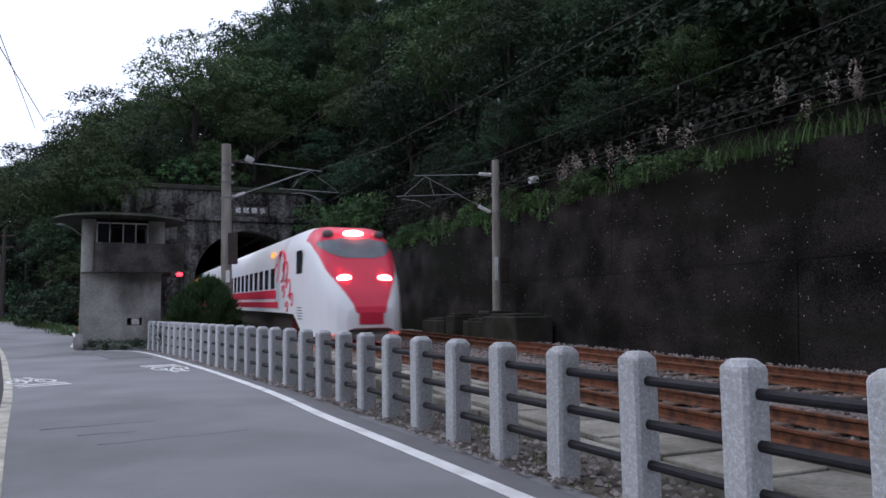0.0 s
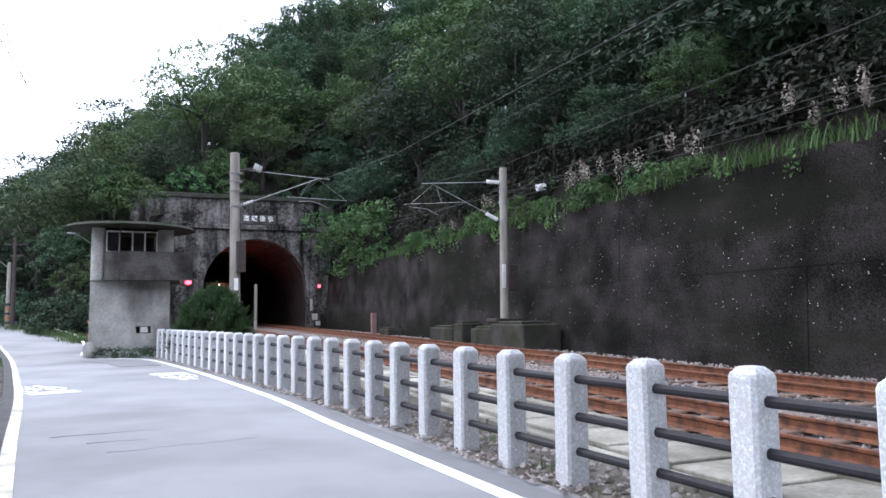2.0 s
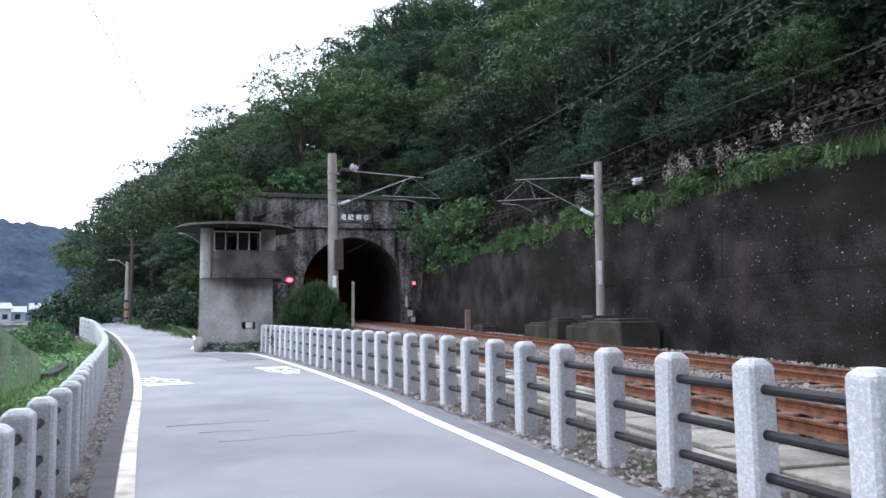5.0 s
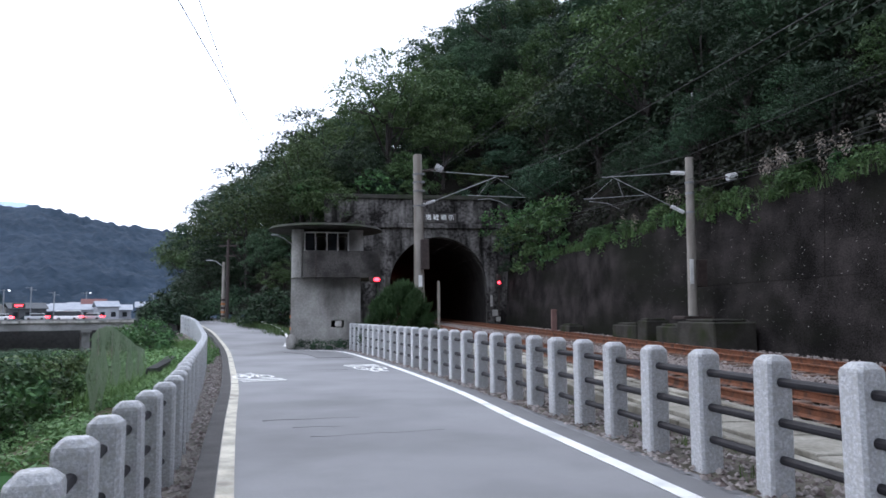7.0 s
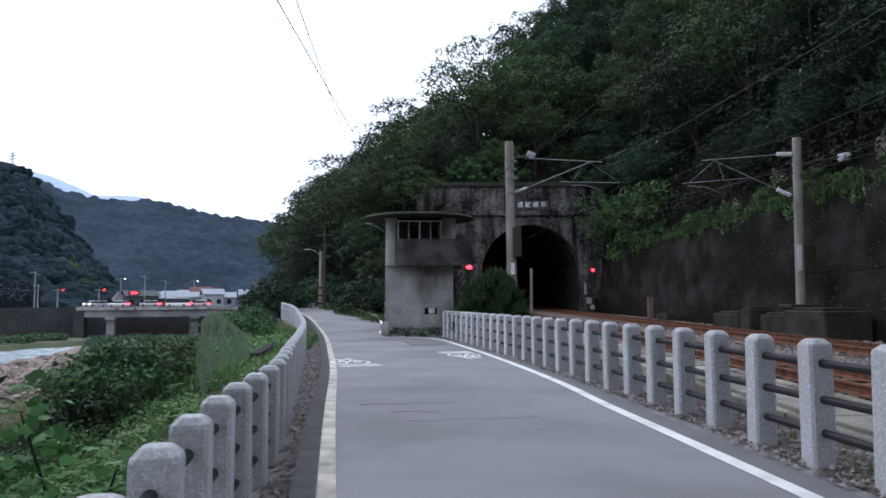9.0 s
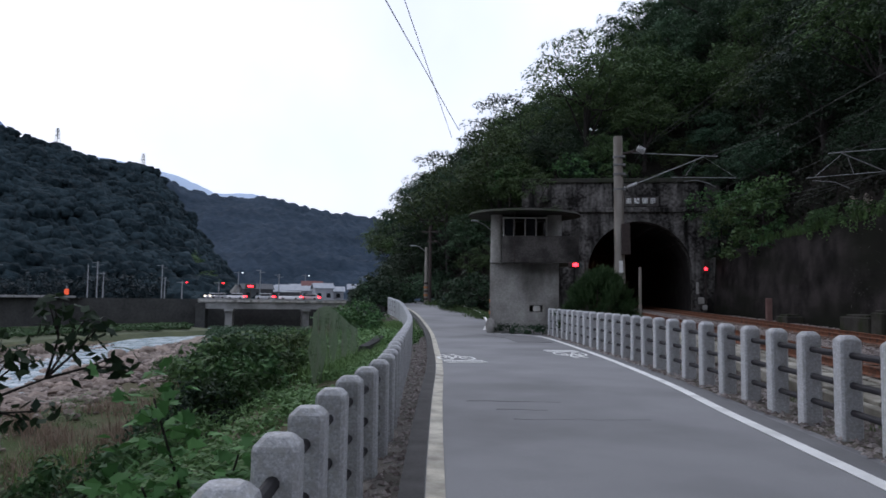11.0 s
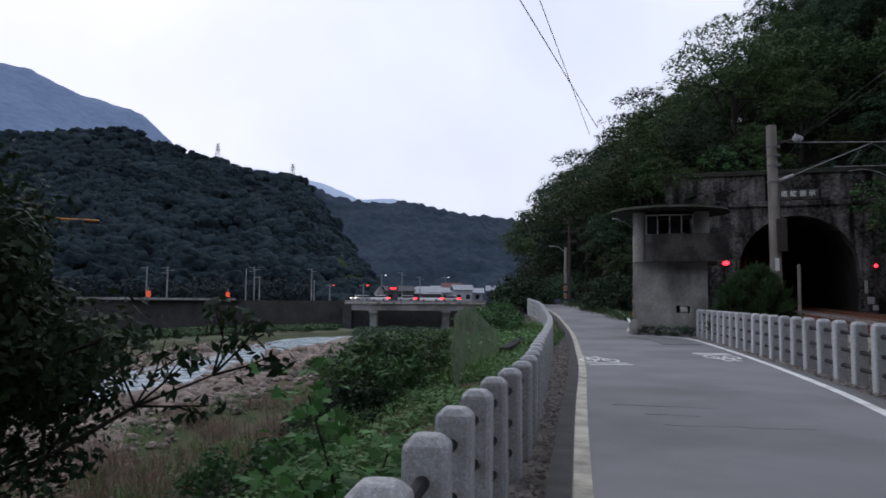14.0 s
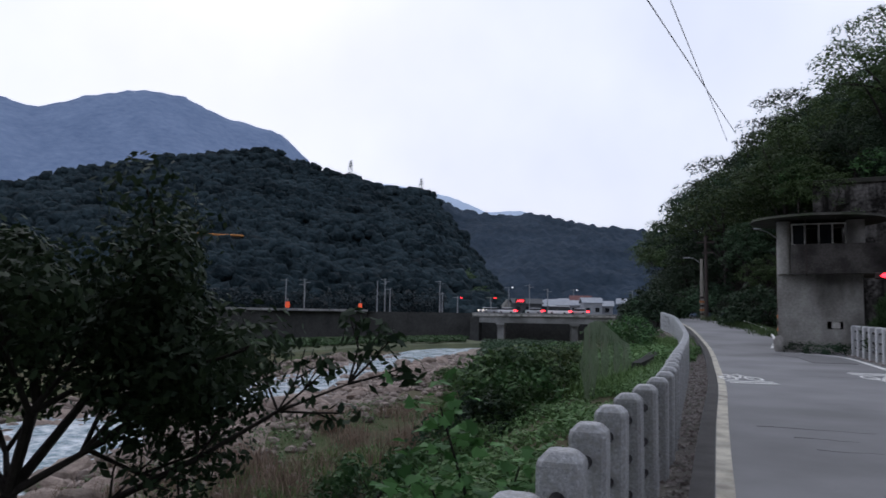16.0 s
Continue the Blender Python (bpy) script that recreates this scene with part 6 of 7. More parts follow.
    ob = new("leaves", raw("leaves", vs, fs, M_LEAF_BRIGHT))
    ob.parent = t
    # garden net on the bank
    net = thing("garden_net", "pale green net fence round a garden on the bank", "net", Matrix.Identity(4))
    cols = ((40.1, 19.6, -1.0, 1.1), (39.7, 20.4, -0.95, 1.25), (38.9, 22.0, -0.9, 1.3), (38.0, 24, -0.85, 1.0), (37.2, 25.5, -0.8, 0.65), (36.7, 27, -0.75, 0.45))
    low = smooth_line([(-math.sin(radians(a)) * r, math.cos(radians(a)) * r, z) for a, r, z, _ in cols], 40)
    high = smooth_line([(-math.sin(radians(a)) * r, math.cos(radians(a)) * r, z) for a, r, _, z in cols], 40)
    vs, fs, w = [], [], 0.003
    for i, (p, q) in enumerate(zip(low, high)):
        q.z += 0.05 * noise.noise((i * 0.06, 1, 0))
        m_ = p.lerp(q, 0.5) + Vector((0.16, 0.12, 0)) * math.sin(i * 0.16)
        o = len(vs)
        for v in (p, m_, q):
            vs += [(v.x - w, v.y - w, v.z), (v.x + w, v.y + w, v.z)]
        fs += [(o, o + 1, o + 3, o + 2), (o + 2, o + 3, o + 5, o + 4)]
    for k in range(44):
        t = (k + 0.5) / 44
        for i in range(0, len(low) - 6, 6):
            a, b = low[i].lerp(high[i], t), low[i + 6].lerp(high[i + 6], t)
            o = len(vs)
            vs += [tuple(a), tuple(b), (b.x, b.y, b.z + 0.006), (a.x, a.y, a.z + 0.006)]
            fs.append((o, o + 1, o + 2, o + 3))
    ob = new("netting", raw("netting", vs, fs, M_NET))
    ob.parent = net
    for i in (40, 85, 130, 170):
        if i < len(low):
            bm = bmesh.new()
            tube(bm, low[i] - Vector((0, 0, 1.2)), high[i] - Vector((0, 0, 0.05)), 0.012)
            part("net_post", bm, M_POLE, net)
    # pampas, ferns and shrubs along the wall's top
    for _ in range(84):
        a, n = rng.uniform(-6, 52), WALL_N + 0.25 + 3.4 * rng.random() ** 1.6
        p = tr(n, a)
        shrub(p.x, p.y, 5.0 + (n - WALL_N) * 0.5, rng.uniform(0.35, 0.8), rng.choice((0, 2, 2, 1)), "leafy undergrowth on top of the retaining wall")
    hang, plume = [], []
    for _ in range(70):
        a = g.uniform(-6, 46)
        p = tr(WALL_N + 0.3, a)
        hang.append((p.x, p.y, 5.2))
    tufts("wall_top_grass", hang, 0.5, 26, M_GRASS, "green grass and ferns hanging over the wall edge", 0.02)
    for _ in range(80):
        a = g.uniform(2, 36) if g.random() < 0.8 else g.uniform(-8, 2)
        p = tr(WALL_N + g.uniform(0.5, 2.0), a)
        plume.append((p.x, p.y, g.uniform(5.9, 6.9)))
    structure("pampas_plumes", leaf_cloud("pampas_plumes", g, plume, g.uniform(0.1, 0.2, len(plume)), 80, 0.045, M_PLUME, 0.0, 2.4), "pale feathery pampas plumes above the wall", "grass", "stuff")
    drop = []
    for _ in range(16):
        a = g.uniform(12, 40)
        p = tr(WALL_N - 0.02, a)
        drop.append((p.x, p.y, 5.15 - g.random() * 0.3))
    structure("hanging_plants", leaf_cloud("hanging_plants", g, drop, g.uniform(0.1, 0.3, len(drop)), 40, 0.06, M_CREEPER, 0.0, 1.4), "creepers hanging down the wall", "plants", "stuff")
    # growth at the far end of the wall, over the portal
    for _ in range(18):
        p = tr(rng.uniform(13.5, 17), rng.uniform(44, 60))
        shrub(p.x, p.y, 4.2 + rng.uniform(0, 3.5), rng.uniform(0.9, 1.7), rng.choice((1, 3, 0)), "dark hanging shrub beside the tunnel portal")
    for _ in range(16):
        p = tr(rng.uniform(-3, 15), PORTAL_A + rng.uniform(1.5, 4))
        shrub(p.x, p.y, 10.4 + rng.uniform(0, 1), rng.uniform(0.7, 1.5), rng.choice((1, 3, 0)), "dark shrub above the tunnel portal")


# ---- across the river ----
def polar(az, r, z=0.0):
    return Vector((-math.sin(radians(az)) * r, math.cos(radians(az)) * r, z))


def build_far_bank():
    edge = [polar(125, 120, 0.9), polar(95, 130, 0.9), polar(78, 138, 0.95), polar(64.7, 146, 1.0), polar(56.6, 168, 0.9), polar(48.3, 172, 0.9)]
    structure("far_embankment_wall", raw("far_embankment_wall", *sweep(edge, [(0, -6), (-0.6, 0.0), (-1.0, 0.0), (-1.0, -6)], True), M_FARWALL), "dark river embankment wall", "retaining wall")
    structure("far_road", raw("far_road", *sweep([polar(125, 126, 0.9), polar(95, 136, 0.9), polar(78, 144, 0.95), polar(64.7, 153, 1.0), polar(56.6, 176, 0.9), polar(49, 182, 0.9)], [(-16, -0.1), (6.2, -0.1)]), M_ASPHALT), "asphalt valley road beyond the river", "road")
    for e, label in ((edge[2:5], "pale concrete parapet along the far road"),):
        w = thing("parapet_wall", label, "parapet", Matrix.Identity(4))
        for a, b in zip(e, e[1:]):
            k = int((b - a).length / 3)
            for i in range(k):
                p, q = a.lerp(b, i / k), a.lerp(b, (i + 0.94) / k)
                bm = bmesh.new()
                d = q - p
                box(bm, (p + q) / 2 + Vector((0, 0, 0.2)), (0.3, d.length, 0.45), math.degrees(math.atan2(-d.x, d.y)))
                part("panel", bm, M_BRIDGE, w)
    structure("river_meadow", raw("river_meadow", *sweep([polar(68, 118, -4.7), polar(62, 132, -4.7), polar(55, 150, -4.7), polar(49, 160, -4.7)], [(-14, 0.2), (12, -0.4), (16, -3)]), M_MEADOW), "green grassy strip beside the river", "grass")
    # level ground of the village behind the bridge
    rays = [32 + 0.6 * i for i in range(29)]
    vs, fs = [], []
    for r, z in ((181, -7), (181.5, 0.72), (230, 0.74), (300, 0.76)):
        vs += [tuple(polar(a, r, z)) for a in rays]
    for i in range(3):
        for j in range(28):
            fs.append((i * 29 + j, i * 29 + j + 1, i * 29 + j + 30, i * 29 + j + 29))
    structure("village_ground", raw("village_ground", vs, fs, M_FARWALL), "dark terrace with the village road behind the bridge", "ground")
    # bridge
    a, b = polar(48.3, 172, 0), polar(37.6, 172, 0)
    d = b - a
    head = math.degrees(math.atan2(-d.x, d.y))
    br = thing("bridge", "grey concrete road bridge over the river", "bridge", pose(*((a + b) / 2), 0, 0, head))
    L = d.length
    for nm, c, sz, mt in (("deck", (0, 0, 0.55), (9, L, 0.5), M_CONCRETE), ("girder", (-3.6, 0, -0.45), (0.7, L, 1.5), M_BRIDGE), ("girder", (0, 0, -0.45), (0.7, L, 1.5), M_BRIDGE), ("girder", (3.6, 0, -0.45), (0.7, L, 1.5), M_BRIDGE), ("parapet", (-4.4, 0, 0.9), (0.25, L, 0.3), M_BRIDGE), ("parapet", (4.4, 0, 0.9), (0.25, L, 0.3), M_BRIDGE)):
        bm = bmesh.new()
        box(bm, c, sz, bevel=0.03)
        part(nm, bm, mt, br)
    for y in (-L * 0.3, L * 0.22):
        bm = bmesh.new()
        box(bm, (0, y, -4.2), (6, 1.6, 6.5), bevel=0.1)
        box(bm, (0, y, -1.3), (8.4, 2.0, 0.9), bevel=0.05)
        part("pier", bm, M_BRIDGE, br)
    bm = bmesh.new()
    box(bm, (0, -L / 2 + 0.5, -3.2), (8.6, 2, 6.4), bevel=0.1)
    part("abutment", bm, M_FARWALL, br)

    def car(az, r, z, colour, label, van=False, turn=0.0, lights=None):
        p = polar(az, r, z)
        c = thing("van" if van else "car", label, "car", pose(p.x, p.y, z, 0, 0, head + turn), "vehicles on the bridge")
        ln, hh = (5.2, 2.0) if van else (4.3, 1.45)
        bm = bmesh.new()
        box(bm, (0, 0, 0.62), (1.75, ln, 0.7), bevel=0.15)
        part("body", bm, colour, c)
        bm = bmesh.new()
        box(bm, (0, -0.1 if van else -0.2, (0.9 + hh) / 2), (1.55, ln * (0.9 if van else 0.55), hh - 0.85), bevel=0.18)
        part("cabin", bm, M_GLASS_DARK, c)
        bm = bmesh.new()
        box(bm, (0, -0.1, hh), (1.5, ln * (0.86 if van else 0.5), 0.16), bevel=0.05)
        part("roof", bm, colour, c)
        for x in (-0.8, 0.8):
            for y in (-ln * 0.3, ln * 0.3):
                bm = bmesh.new()
                tube(bm, (x - 0.1, y, 0.32), (x + 0.1, y, 0.32), 0.32, n=12)
                part("wheel", bm, M_DARK, c)
        for x in (-0.7, 0.7):
            bm = bmesh.new()
            g = bmesh.ops.create_uvsphere(bm, u_segments=10, v_segments=6, radius=0.2)
            bmesh.ops.translate(bm, verts=g["verts"], vec=(x, -ln / 2 if lights is M_RED_GLOW else ln / 2, 0.8))
            part("light", bm, lights, c)
    car(41.7, 174, 0.8, M_CARWHITE, "white van with red tail lights on the bridge", True, 160, M_RED_GLOW)
    car(43.6, 175, 0.8, M_CARGREY, "silver car with red tail lights on the bridge", False, 160, M_RED_GLOW)
    car(40.2, 175, 0.8, M_CARGREY, "silver car on the bridge", False, 160, M_RED_GLOW)
    car(46.9, 186, 0.8, M_CARGREY, "car with bright head lights at the bridge end", False, 150, M_WARM_GLOW)
    car(47.3, 190, 0.8, M_CARWHITE, "white car with bright head lights at the bridge end", False, 150, M_WARM_GLOW)
    car(45.7, 180, 0.8, M_CARWHITE, "white car waiting on the bridge", False, 160, M_RED_GLOW)

    def house(az, r, w, dp, h, mt, roof, label, turn=0):
        p = polar(az, r, 0.6)
        t = thing("house", label, "house", pose(p.x, p.y, p.z, 0, 0, az + turn), "village houses")
        bm = bmesh.new()
        box(bm, (0, 0, h / 2), (w, dp, h))
        part("wall", bm, mt, t)
        bm = bmesh.new()
        for sgn in (-1, 1):
            vs = [bm.verts.new(v) for v in ((-w / 2 - 0.4, sgn * (dp / 2 + 0.4), h - 0.1), (w / 2 + 0.4, sgn * (dp / 2 + 0.4), h - 0.1), (w / 2 + 0.4, 0, h + 1.3), (-w / 2 - 0.4, 0, h + 1.3))]
            bm.faces.new(vs)
        r_ = bmesh.ops.extrude_face_region(bm, geom=bm.faces[:])
        bmesh.ops.translate(bm, verts=[v for v in r_["geom"] if isinstance(v, bmesh.types.BMVert)], vec=(0, 0, 0.15))
        part("roof", bm, roof, t)
        n = int(w / 2.4)
        for fl in range(max(1, int(h / 3))):
            for i in range(n):
                bm = bmesh.new()
                box(bm, (-w / 2 + w * (i + 0.5) / n, -dp / 2 - 0.02, 1.5 + fl * 2.9), (1.1, 0.08, 1.2))
                part("window", bm, M_GLASS_DARK, t)
    house(40.1, 215, 5.5, 6, 4.2, M_HOUSE, M_ROOFRED, "white two-storey house with red roof")
    house(39.3, 203, 5, 5, 3.4, M_HOUSE, M_ROOFGREY, "white house with bluish metal roof", 10)
    house(40.9, 208, 6, 5, 2.7, M_HOUSE, M_ROOFGREY, "low pale house behind the bridge", -8)
    house(42.7, 212, 7, 5, 2.4, M_DARKHOUSE, M_ROOFGREY, "long open shed with pale roof", 6)
    house(38.5, 208, 6, 6, 2.6, M_HOUSE, M_ROOFGREY, "low white house with pale roof")
    house(41.9, 222, 6.5, 6, 3.2, M_DARKHOUSE, M_ROOFGREY, "grey house with pale metal roof")
    house(44.3, 206, 8, 6, 3.0, M_DARKHOUSE, M_DARKHOUSE, "dark workshop beside the bridge road", 12)
    house(36.6, 200, 5, 5, 3.2, M_DARKHOUSE, M_ROOFGREY, "small house behind the trees")
    house(43.1, 228, 5.5, 6, 3.0, M_DARKHOUSE, M_ROOFGREY, "small grey house in the village", -15)
    house(41.0, 232, 6, 6, 3.6, M_HOUSE, M_ROOFGREY, "pale house with metal roof in the village", 20)
    p = polar(46.3, 206, 0.6)
    t = thing("billboard", "pale slanted board beside the road", "billboard", pose(p.x, p.y, p.z, 0, 38, 46))
    bm = bmesh.new()
    box(bm, (0, 0, 2.2), (2.2, 0.3, 4.6), bevel=0.05)
    part("board", bm, M_CONCRETE, t)
    p = polar(44.7, 186, 0.8)
    t = thing("led_sign", "lit red message sign above the bridge road", "road sign", pose(p.x, p.y, 0.8, 0, 0, 44))
    bm = bmesh.new()
    tube(bm, (0, 0, 0), (0, 0, 3.2), 0.08)
    part("post", bm, M_DARK, t)
    bm = bmesh.new()
    box(bm, (0, 0, 3.3), (2.6, 0.25, 1.0), bevel=0.04)
    part("housing", bm, M_DARK, t)
    bm = bmesh.new()
    box(bm, (0, -0.16, 3.3), (1.5, 0.06, 0.34), bevel=0.02)
    part("display", bm, M_RED_GLOW, t)

    def post(name, az, r, h, label, lamp=None, red=False, orange=False, arms=2):
        p = polar(az, r, 0.8)
        t = thing(name, label, name.replace("_", " "), pose(p.x, p.y, p.z, 0, 0, az), name + "s across the river")
        bm = bmesh.new()
        tube(bm, (0, 0, -0.3), (0, 0, h), 0.16, 0.1)
        part("pole", bm, M_FARPOLE, t)
        if arms:
            bm = bmesh.new()
            for i in range(arms):
                box(bm, (0.4 * (1 if i % 2 else -1), 0, h - 0.3 - 0.5 * i), (1.5, 0.12, 0.12))
            part("arm", bm, M_FARPOLE, t)
        if lamp:
            bm = bmesh.new()
            g = bmesh.ops.create_uvsphere(bm, u_segments=10, v_segments=6, radius=0.17)
            bmesh.ops.transform(bm, matrix=Matrix.Translation((1.0, -0.2, h - 0.3)) @ Matrix.Diagonal((1.6, 1, 0.6, 1)), verts=g["verts"])
            part("lamp_head", bm, lamp, t)
        if orange:
            bm = bmesh.new()
            box(bm, (0, -0.2, 1.3), (0.85, 0.12, 1.2), bevel=0.1)
            part("sign_plate", bm, M_ORANGE_SIGN, t, "orange road sign plate with added glow")
    post("street_lamp", 62.9, 152, 6.6, "pale street lamp across the river", None, arms=1)
    post("street_lamp", 61.5, 155, 6.8, "pale street lamp across the river", None, arms=3)
    post("utility_pole", 55.9, 180, 7.6, "tall grey utility pole across the river", None, arms=0)
    post("utility_pole", 55.3, 180, 8.2, "tall grey utility pole with arms across the river", None, arms=3)
    post("street_lamp", 54.9, 178, 5.8, "thin pale street lamp across the river", None, arms=1)
    post("street_lamp", 51.0, 182, 8.0, "grey street lamp across the river", None, arms=2)
    post("street_lamp", 50.8, 186, 5.2, "grey street lamp across the river", None, arms=1)
    post("street_lamp", 45.6, 196, 7.2, "lit street lamp in the village", M_WHITE_GLOW, arms=1)
    post("street_lamp", 40.6, 225, 7.6, "lit street lamp in the village", M_WHITE_GLOW, arms=1)
    post("street_lamp", 36.2, 225, 7.4, "lit street lamp in the village", M_WHITE_GLOW, arms=1)
    post("utility_pole", 44.0, 200, 8.0, "dark utility pole in the village", None, arms=2)
    post("utility_pole", 42.6, 205, 7.0, "dark utility pole in the village", None, arms=2)
    post("road_sign", 62.75, 150, 2.6, "orange road sign beside the far road", None, orange=True, arms=0)
    post("road_sign", 57.2, 170, 2.6, "orange road sign beside the far road", None, orange=True, arms=0)
    post("traffic_light", 47.0, 182, 4.2, "traffic light showing red at the bridge", M_RED_GLOW, arms=1)
    post("traffic_light", 49.6, 184, 4.2, "traffic light showing red at the bridge", M_RED_GLOW, arms=1)
    p = polar(68.0, 262, 1.6 + 262 * math.tan(radians(5.05)))
    t = thing("hillside_hall", "long hall with orange roof among the trees on the far hill", "building", pose(p.x, p.y, p.z, 0, 0, 68))
    bm = bmesh.new()
    box(bm, (0, 4, -1.5), (15, 8, 5))
    part("wall", bm, M_DARKHOUSE, t)
    bm = bmesh.new()
    box(bm, (0, 3.5, 1.3), (17, 10, 0.7), bevel=0.3)
    part("roof", bm, M_ROOFORANGE, t)
    g = np.random.default_rng(51)
    cs, rs = [], []
    for _ in range(260):
        k = g.random()
        az = 49.7 - 2.2 * k + g.normal() * (0.12 + 0.3 * k)
        r = 300 - 78 * k
        p = polar(az, r)
        cs.append((p.x, p.y, 1.6 + r * math.tan(radians(3.9 - 3.0 * k))))
        rs.append(g.uniform(0.7, 1.5))
    for _ in range(700):
        a, w = g.uniform(49, 66), g.uniform(-12, 13)
        p = polar(a, float(np.interp(a, (49, 55, 62, 68), (160, 150, 132, 118))) + w, -4.75)
        cs.append((p.x, p.y, -4.5))
        rs.append(g.uniform(0.4, 1.0))
    structure("grassy_slope", leaf_cloud("grassy_slope", g, cs, rs, 34, 0.26, M_GRASS_DARK, 0.8, 0.35), "rough grass on the river meadow and far cutting", "grass", "stuff")
    # pylons on the ridge
    for az, r, el in ((58.2, 398, 10.2), (52.6, 410, 9.0)):
        p = polar(az, r, 1.6 + r * math.tan(radians(el)))
        t = thing("pylon", "distant lattice power pylon on the ridge", "pylon", pose(p.x, p.y, p.z - 3), "pylons")
        bm = bmesh.new()
        for sx in (-1, 1):
            for sy in (-1, 1):
                tube(bm, (sx * 1.4, sy * 1.4, 0), (sx * 0.3, sy * 0.3, 12), 0.12, n=4)
        for z in (3, 6, 9, 10.5, 12):
            w = 1.4 - 1.1 * z / 12
            for sx in (-1, 1):
                tube(bm, (sx * w, -w, z), (-sx * w, w, z - 2), 0.08, n=4)
        part("lattice", bm, M_FARPOLE, t)
        for z in (9, 10.5, 12):
            bm = bmesh.new()
            box(bm, (0, 0, z), (5 - (z - 9) * 0.6, 0.2, 0.2))
            part("crossarm", bm, M_FARPOLE, t)
    # river edge scrub towards the bridge
    g = np.random.default_rng(31)
    cs, rs = [], []
    for _ in range(800):
        s = g.uniform(45, 150)
        qn = float(np.interp(s, RIVER_S, RIVER_NEAR))
        x, y = bank(qn + g.uniform(4, 40) * g.random() ** 0.7, s)
        if bank_qs(x, y)[0] > -3 or math.degrees(math.atan2(-x, y)) > 47.5:
            continue
        cs.append((x, y, min(ground_z(x, y) + g.uniform(0.3, 1.8), 0.4 - 0.037 * math.hypot(x, y))))
        rs.append(g.uniform(0.8, 1.6))
    structure("river_scrub", leaf_cloud("river_scrub", g, cs, rs, 64, 0.15, M_LEAF, 0.4, 0.8), "dark scrub along the river", "bushes", "stuff")
    cs, rs = [], []
    for _ in range(260):
        a = g.uniform(51, 126)
        r0 = 184 + g.uniform(0, 14)
        p = polar(a, r0 + (18 if a < 48 else 0), 0.5)
        cs.append((p.x, p.y, g.uniform(0.8, 5.0)))
        rs.append(g.uniform(1.5, 3.2))
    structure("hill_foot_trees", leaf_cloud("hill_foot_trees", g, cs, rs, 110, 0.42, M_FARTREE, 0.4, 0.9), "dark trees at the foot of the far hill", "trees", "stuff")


M_FRAME = mat("flaked_white_frame", (0.42, 0.4, 0.37), (0.62, 0.6, 0.57), 6, 0.8, 0.2)
M_INSULATOR = mat("white_porcelain", (0.55, 0.55, 0.56), (0.7, 0.7, 0.7), 5, 0.35, 0.05, big=0)
M_BLOCK = mat("mossy_block", spec=0.06, c1=(0.018, 0.017, 0.015), c2=(0.075, 0.07, 0.062), scale=1.4, rough=0.95, bump=0.5, c3=(0.03, 0.035, 0.018))
M_PINK = mat("faded_pink_paint", (0.16, 0.09, 0.08), (0.24, 0.15, 0.13), 4, 0.9, 0.2)
M_WIRE = mat("oxidised_wire", (0.035, 0.035, 0.035), (0.07, 0.07, 0.07), 9, 0.7, 0, metal=0.2)
M_ORANGE = mat("worn_orange_paint", (0.34, 0.13, 0.05), (0.45, 0.2, 0.09), 6, 0.8, 0.1)
# Orange plate given a faint emission of its own; it holds no lamp.
M_ORANGE_SIGN = mat("added_glow_orange_sign", (0.85, 0.12, 0.04), (0.9, 0.16, 0.06), 2, 0.5, 0, emit=((1.0, 0.12, 0.03), 0.35))
# Dark glass lightened in base colour to show the sky's reflection.
M_SCREEN = mat("painted_reflection_glass", (0.1, 0.112, 0.125), (0.19, 0.205, 0.22), 1.4, 0.12, 0, big=0)
M_DOOR = mat("pale_door", (0.55, 0.55, 0.57), (0.62, 0.62, 0.63), 1, 0.4, 0, big=0)
M_PLUME = leaf_mat("pale_plumes", (0.26, 0.225, 0.19), (0.46, 0.4, 0.35), 0.0)
M_CREEPER_DARK = leaf_mat("weed_leaves", (0.055, 0.1, 0.042), (0.13, 0.2, 0.085), 0.2)
M_LEAF_BUSH = leaf_mat("bush_leaves", (0.036, 0.085, 0.032), (0.1, 0.185, 0.068), 0.3)
M_PINE = leaf_mat("pine_needles", (0.022, 0.05, 0.018), (0.06, 0.1, 0.04), 0.0)
M_LEAF_NEAR = leaf_mat("glossy_dark_leaves", (0.0174, 0.0348, 0.0174), (0.058, 0.087, 0.0464), 0.1)
M_COBBLE = leaf_mat("cobble_stones", (0.1, 0.078, 0.066), (0.38, 0.31, 0.27), 0.0)
M_NET = mat("pale_green_net", (0.2, 0.27, 0.17), (0.32, 0.38, 0.27), 2, 0.8, 0)
M_FARWALL = mat("embankment_stone", spec=0.06, c1=(0.0315, 0.0322, 0.0315), c2=(0.0595, 0.0595, 0.0574), scale=0.3, rough=0.95, bump=0.4, fine=2)
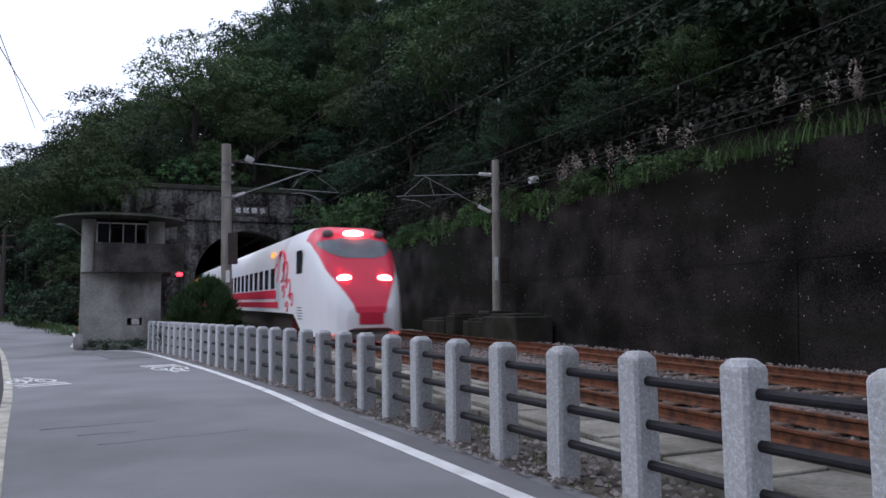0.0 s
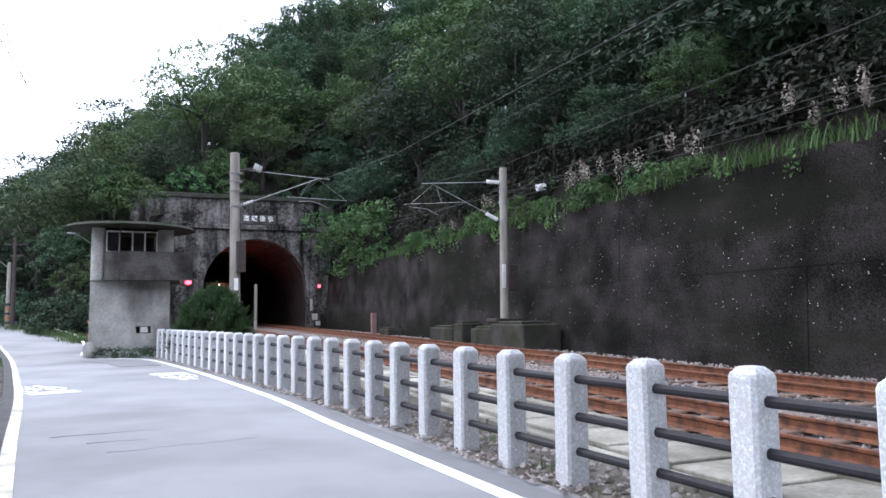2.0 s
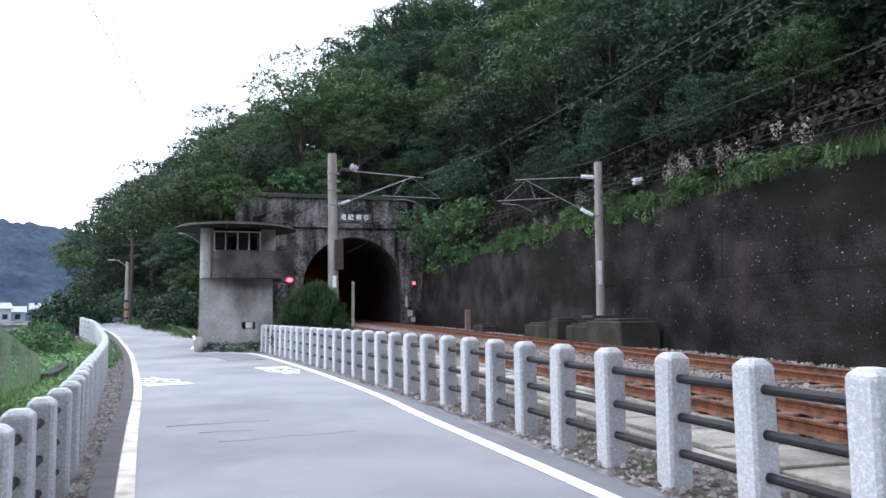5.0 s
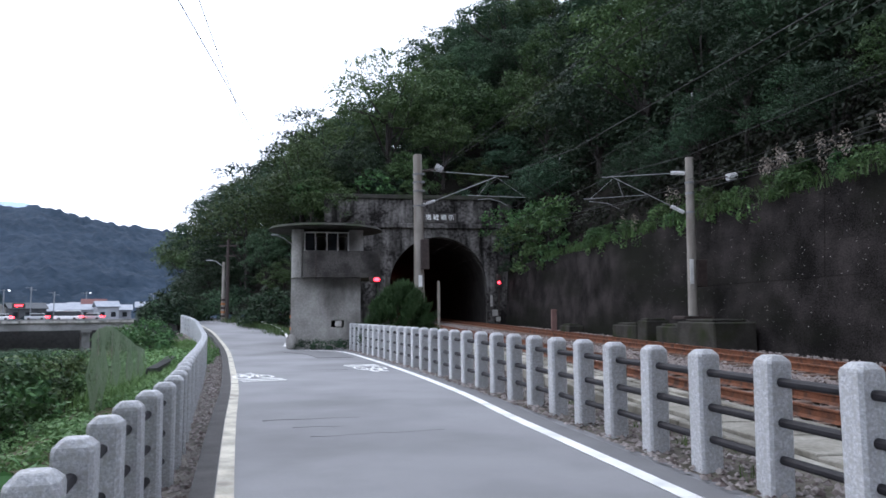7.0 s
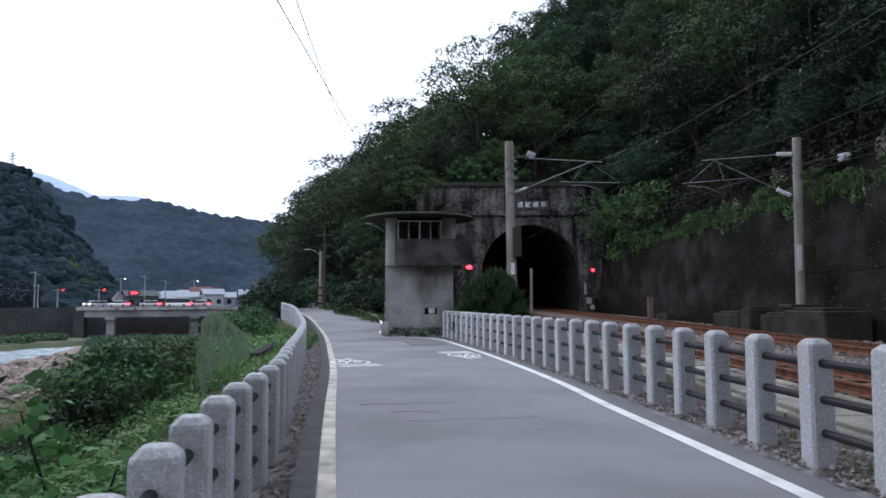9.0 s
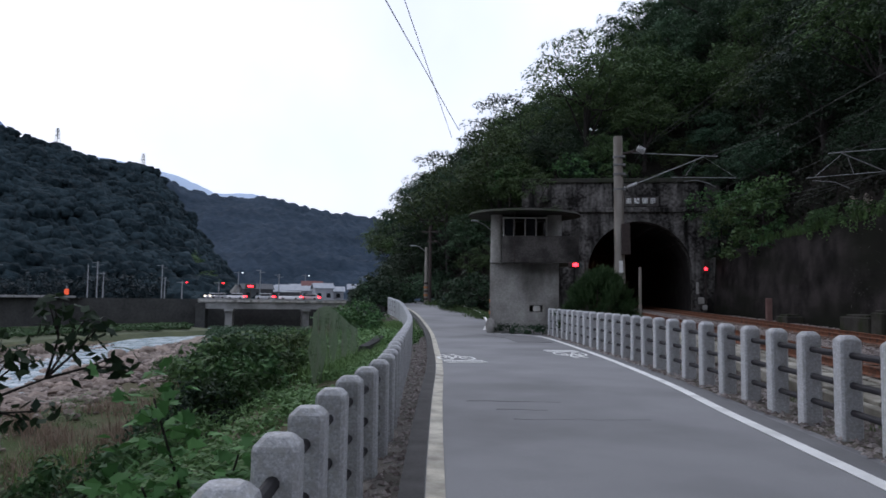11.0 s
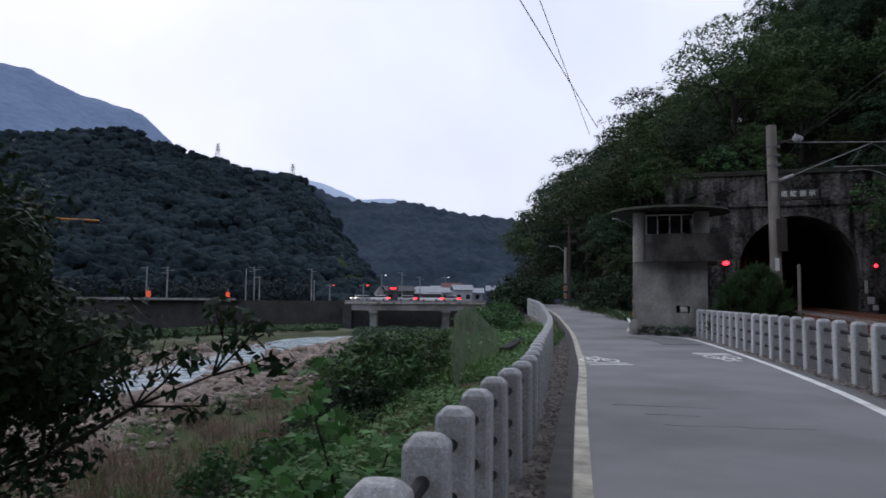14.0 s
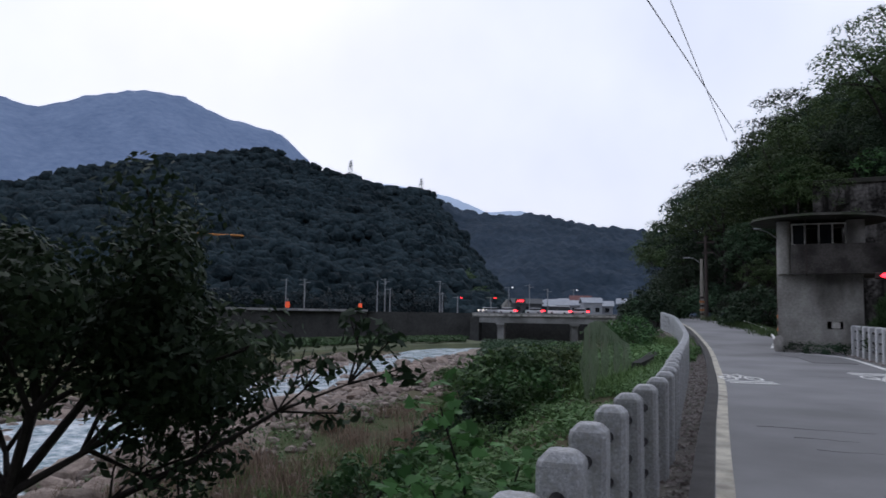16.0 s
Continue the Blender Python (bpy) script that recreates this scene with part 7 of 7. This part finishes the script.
M_BRIDGE = mat("bridge_concrete", (0.2, 0.2, 0.2), (0.3, 0.3, 0.295), 0.4, 0.9, 0.2, fine=4, c3=(0.13, 0.13, 0.125))
M_MEADOW = mat("meadow_grass", (0.048, 0.0608, 0.032), (0.096, 0.1056, 0.0544), 0.2, 0.95, 0.6, fine=3, dist=0.2)
M_CARWHITE = mat("white_paint", (0.6, 0.6, 0.62), (0.7, 0.7, 0.71), 2, 0.4, 0)
M_CARGREY = mat("silver_paint", (0.3, 0.31, 0.33), (0.4, 0.41, 0.42), 2, 0.35, 0, metal=0.4)
M_GRASS_DARK = leaf_mat("slope_grass", (0.0325, 0.065, 0.0234), (0.0715, 0.117, 0.0455), 0.2)
M_ROOFORANGE = mat("orange_roof", (0.3, 0.12, 0.03), (0.45, 0.2, 0.06), 0.5, 0.7, 0.1)
M_ROOFRED = mat("red_roof", (0.084, 0.028, 0.028), (0.126, 0.042, 0.0385), 1, 0.7, 0.1)
M_ROOFGREY = mat("pale_metal_roof", (0.2, 0.22, 0.25), (0.3, 0.32, 0.35), 1, 0.5, 0.1)
M_HOUSE = mat("pale_house_render", (0.26, 0.275, 0.3), (0.38, 0.39, 0.41), 0.8, 0.9, 0.1)
M_DARKHOUSE = mat("dark_shed", (0.05, 0.055, 0.06), (0.09, 0.095, 0.1), 1, 0.8, 0.1)
M_FARPOLE = mat("far_pole_grey", (0.16, 0.17, 0.18), (0.24, 0.25, 0.26), 1, 0.8, 0)

build_hut()
build_masts()
build_signals()
build_poles()
build_far_bank()
build_bank()
train = build_train()


def motions():
    # the train runs away from the camera on the near track and comes to rest deep in the tunnel
    def at(a):
        p = tr(NEAR_TRACK, a)
        return pose(p.x, p.y, rail_z(a), 0.68, 0, YAW_T)
    walk(train, [(0.0, at(21.9)), (0.5, at(32.8)), (1.0, at(43.4)), (1.5, at(55.0)), (2.0, at(66.1)), (3.0, at(88.3)), (4.0, at(106.0)), (5.5, at(122.0)), (7.5, at(130.0)), (16.0, at(130.0))])


motions()
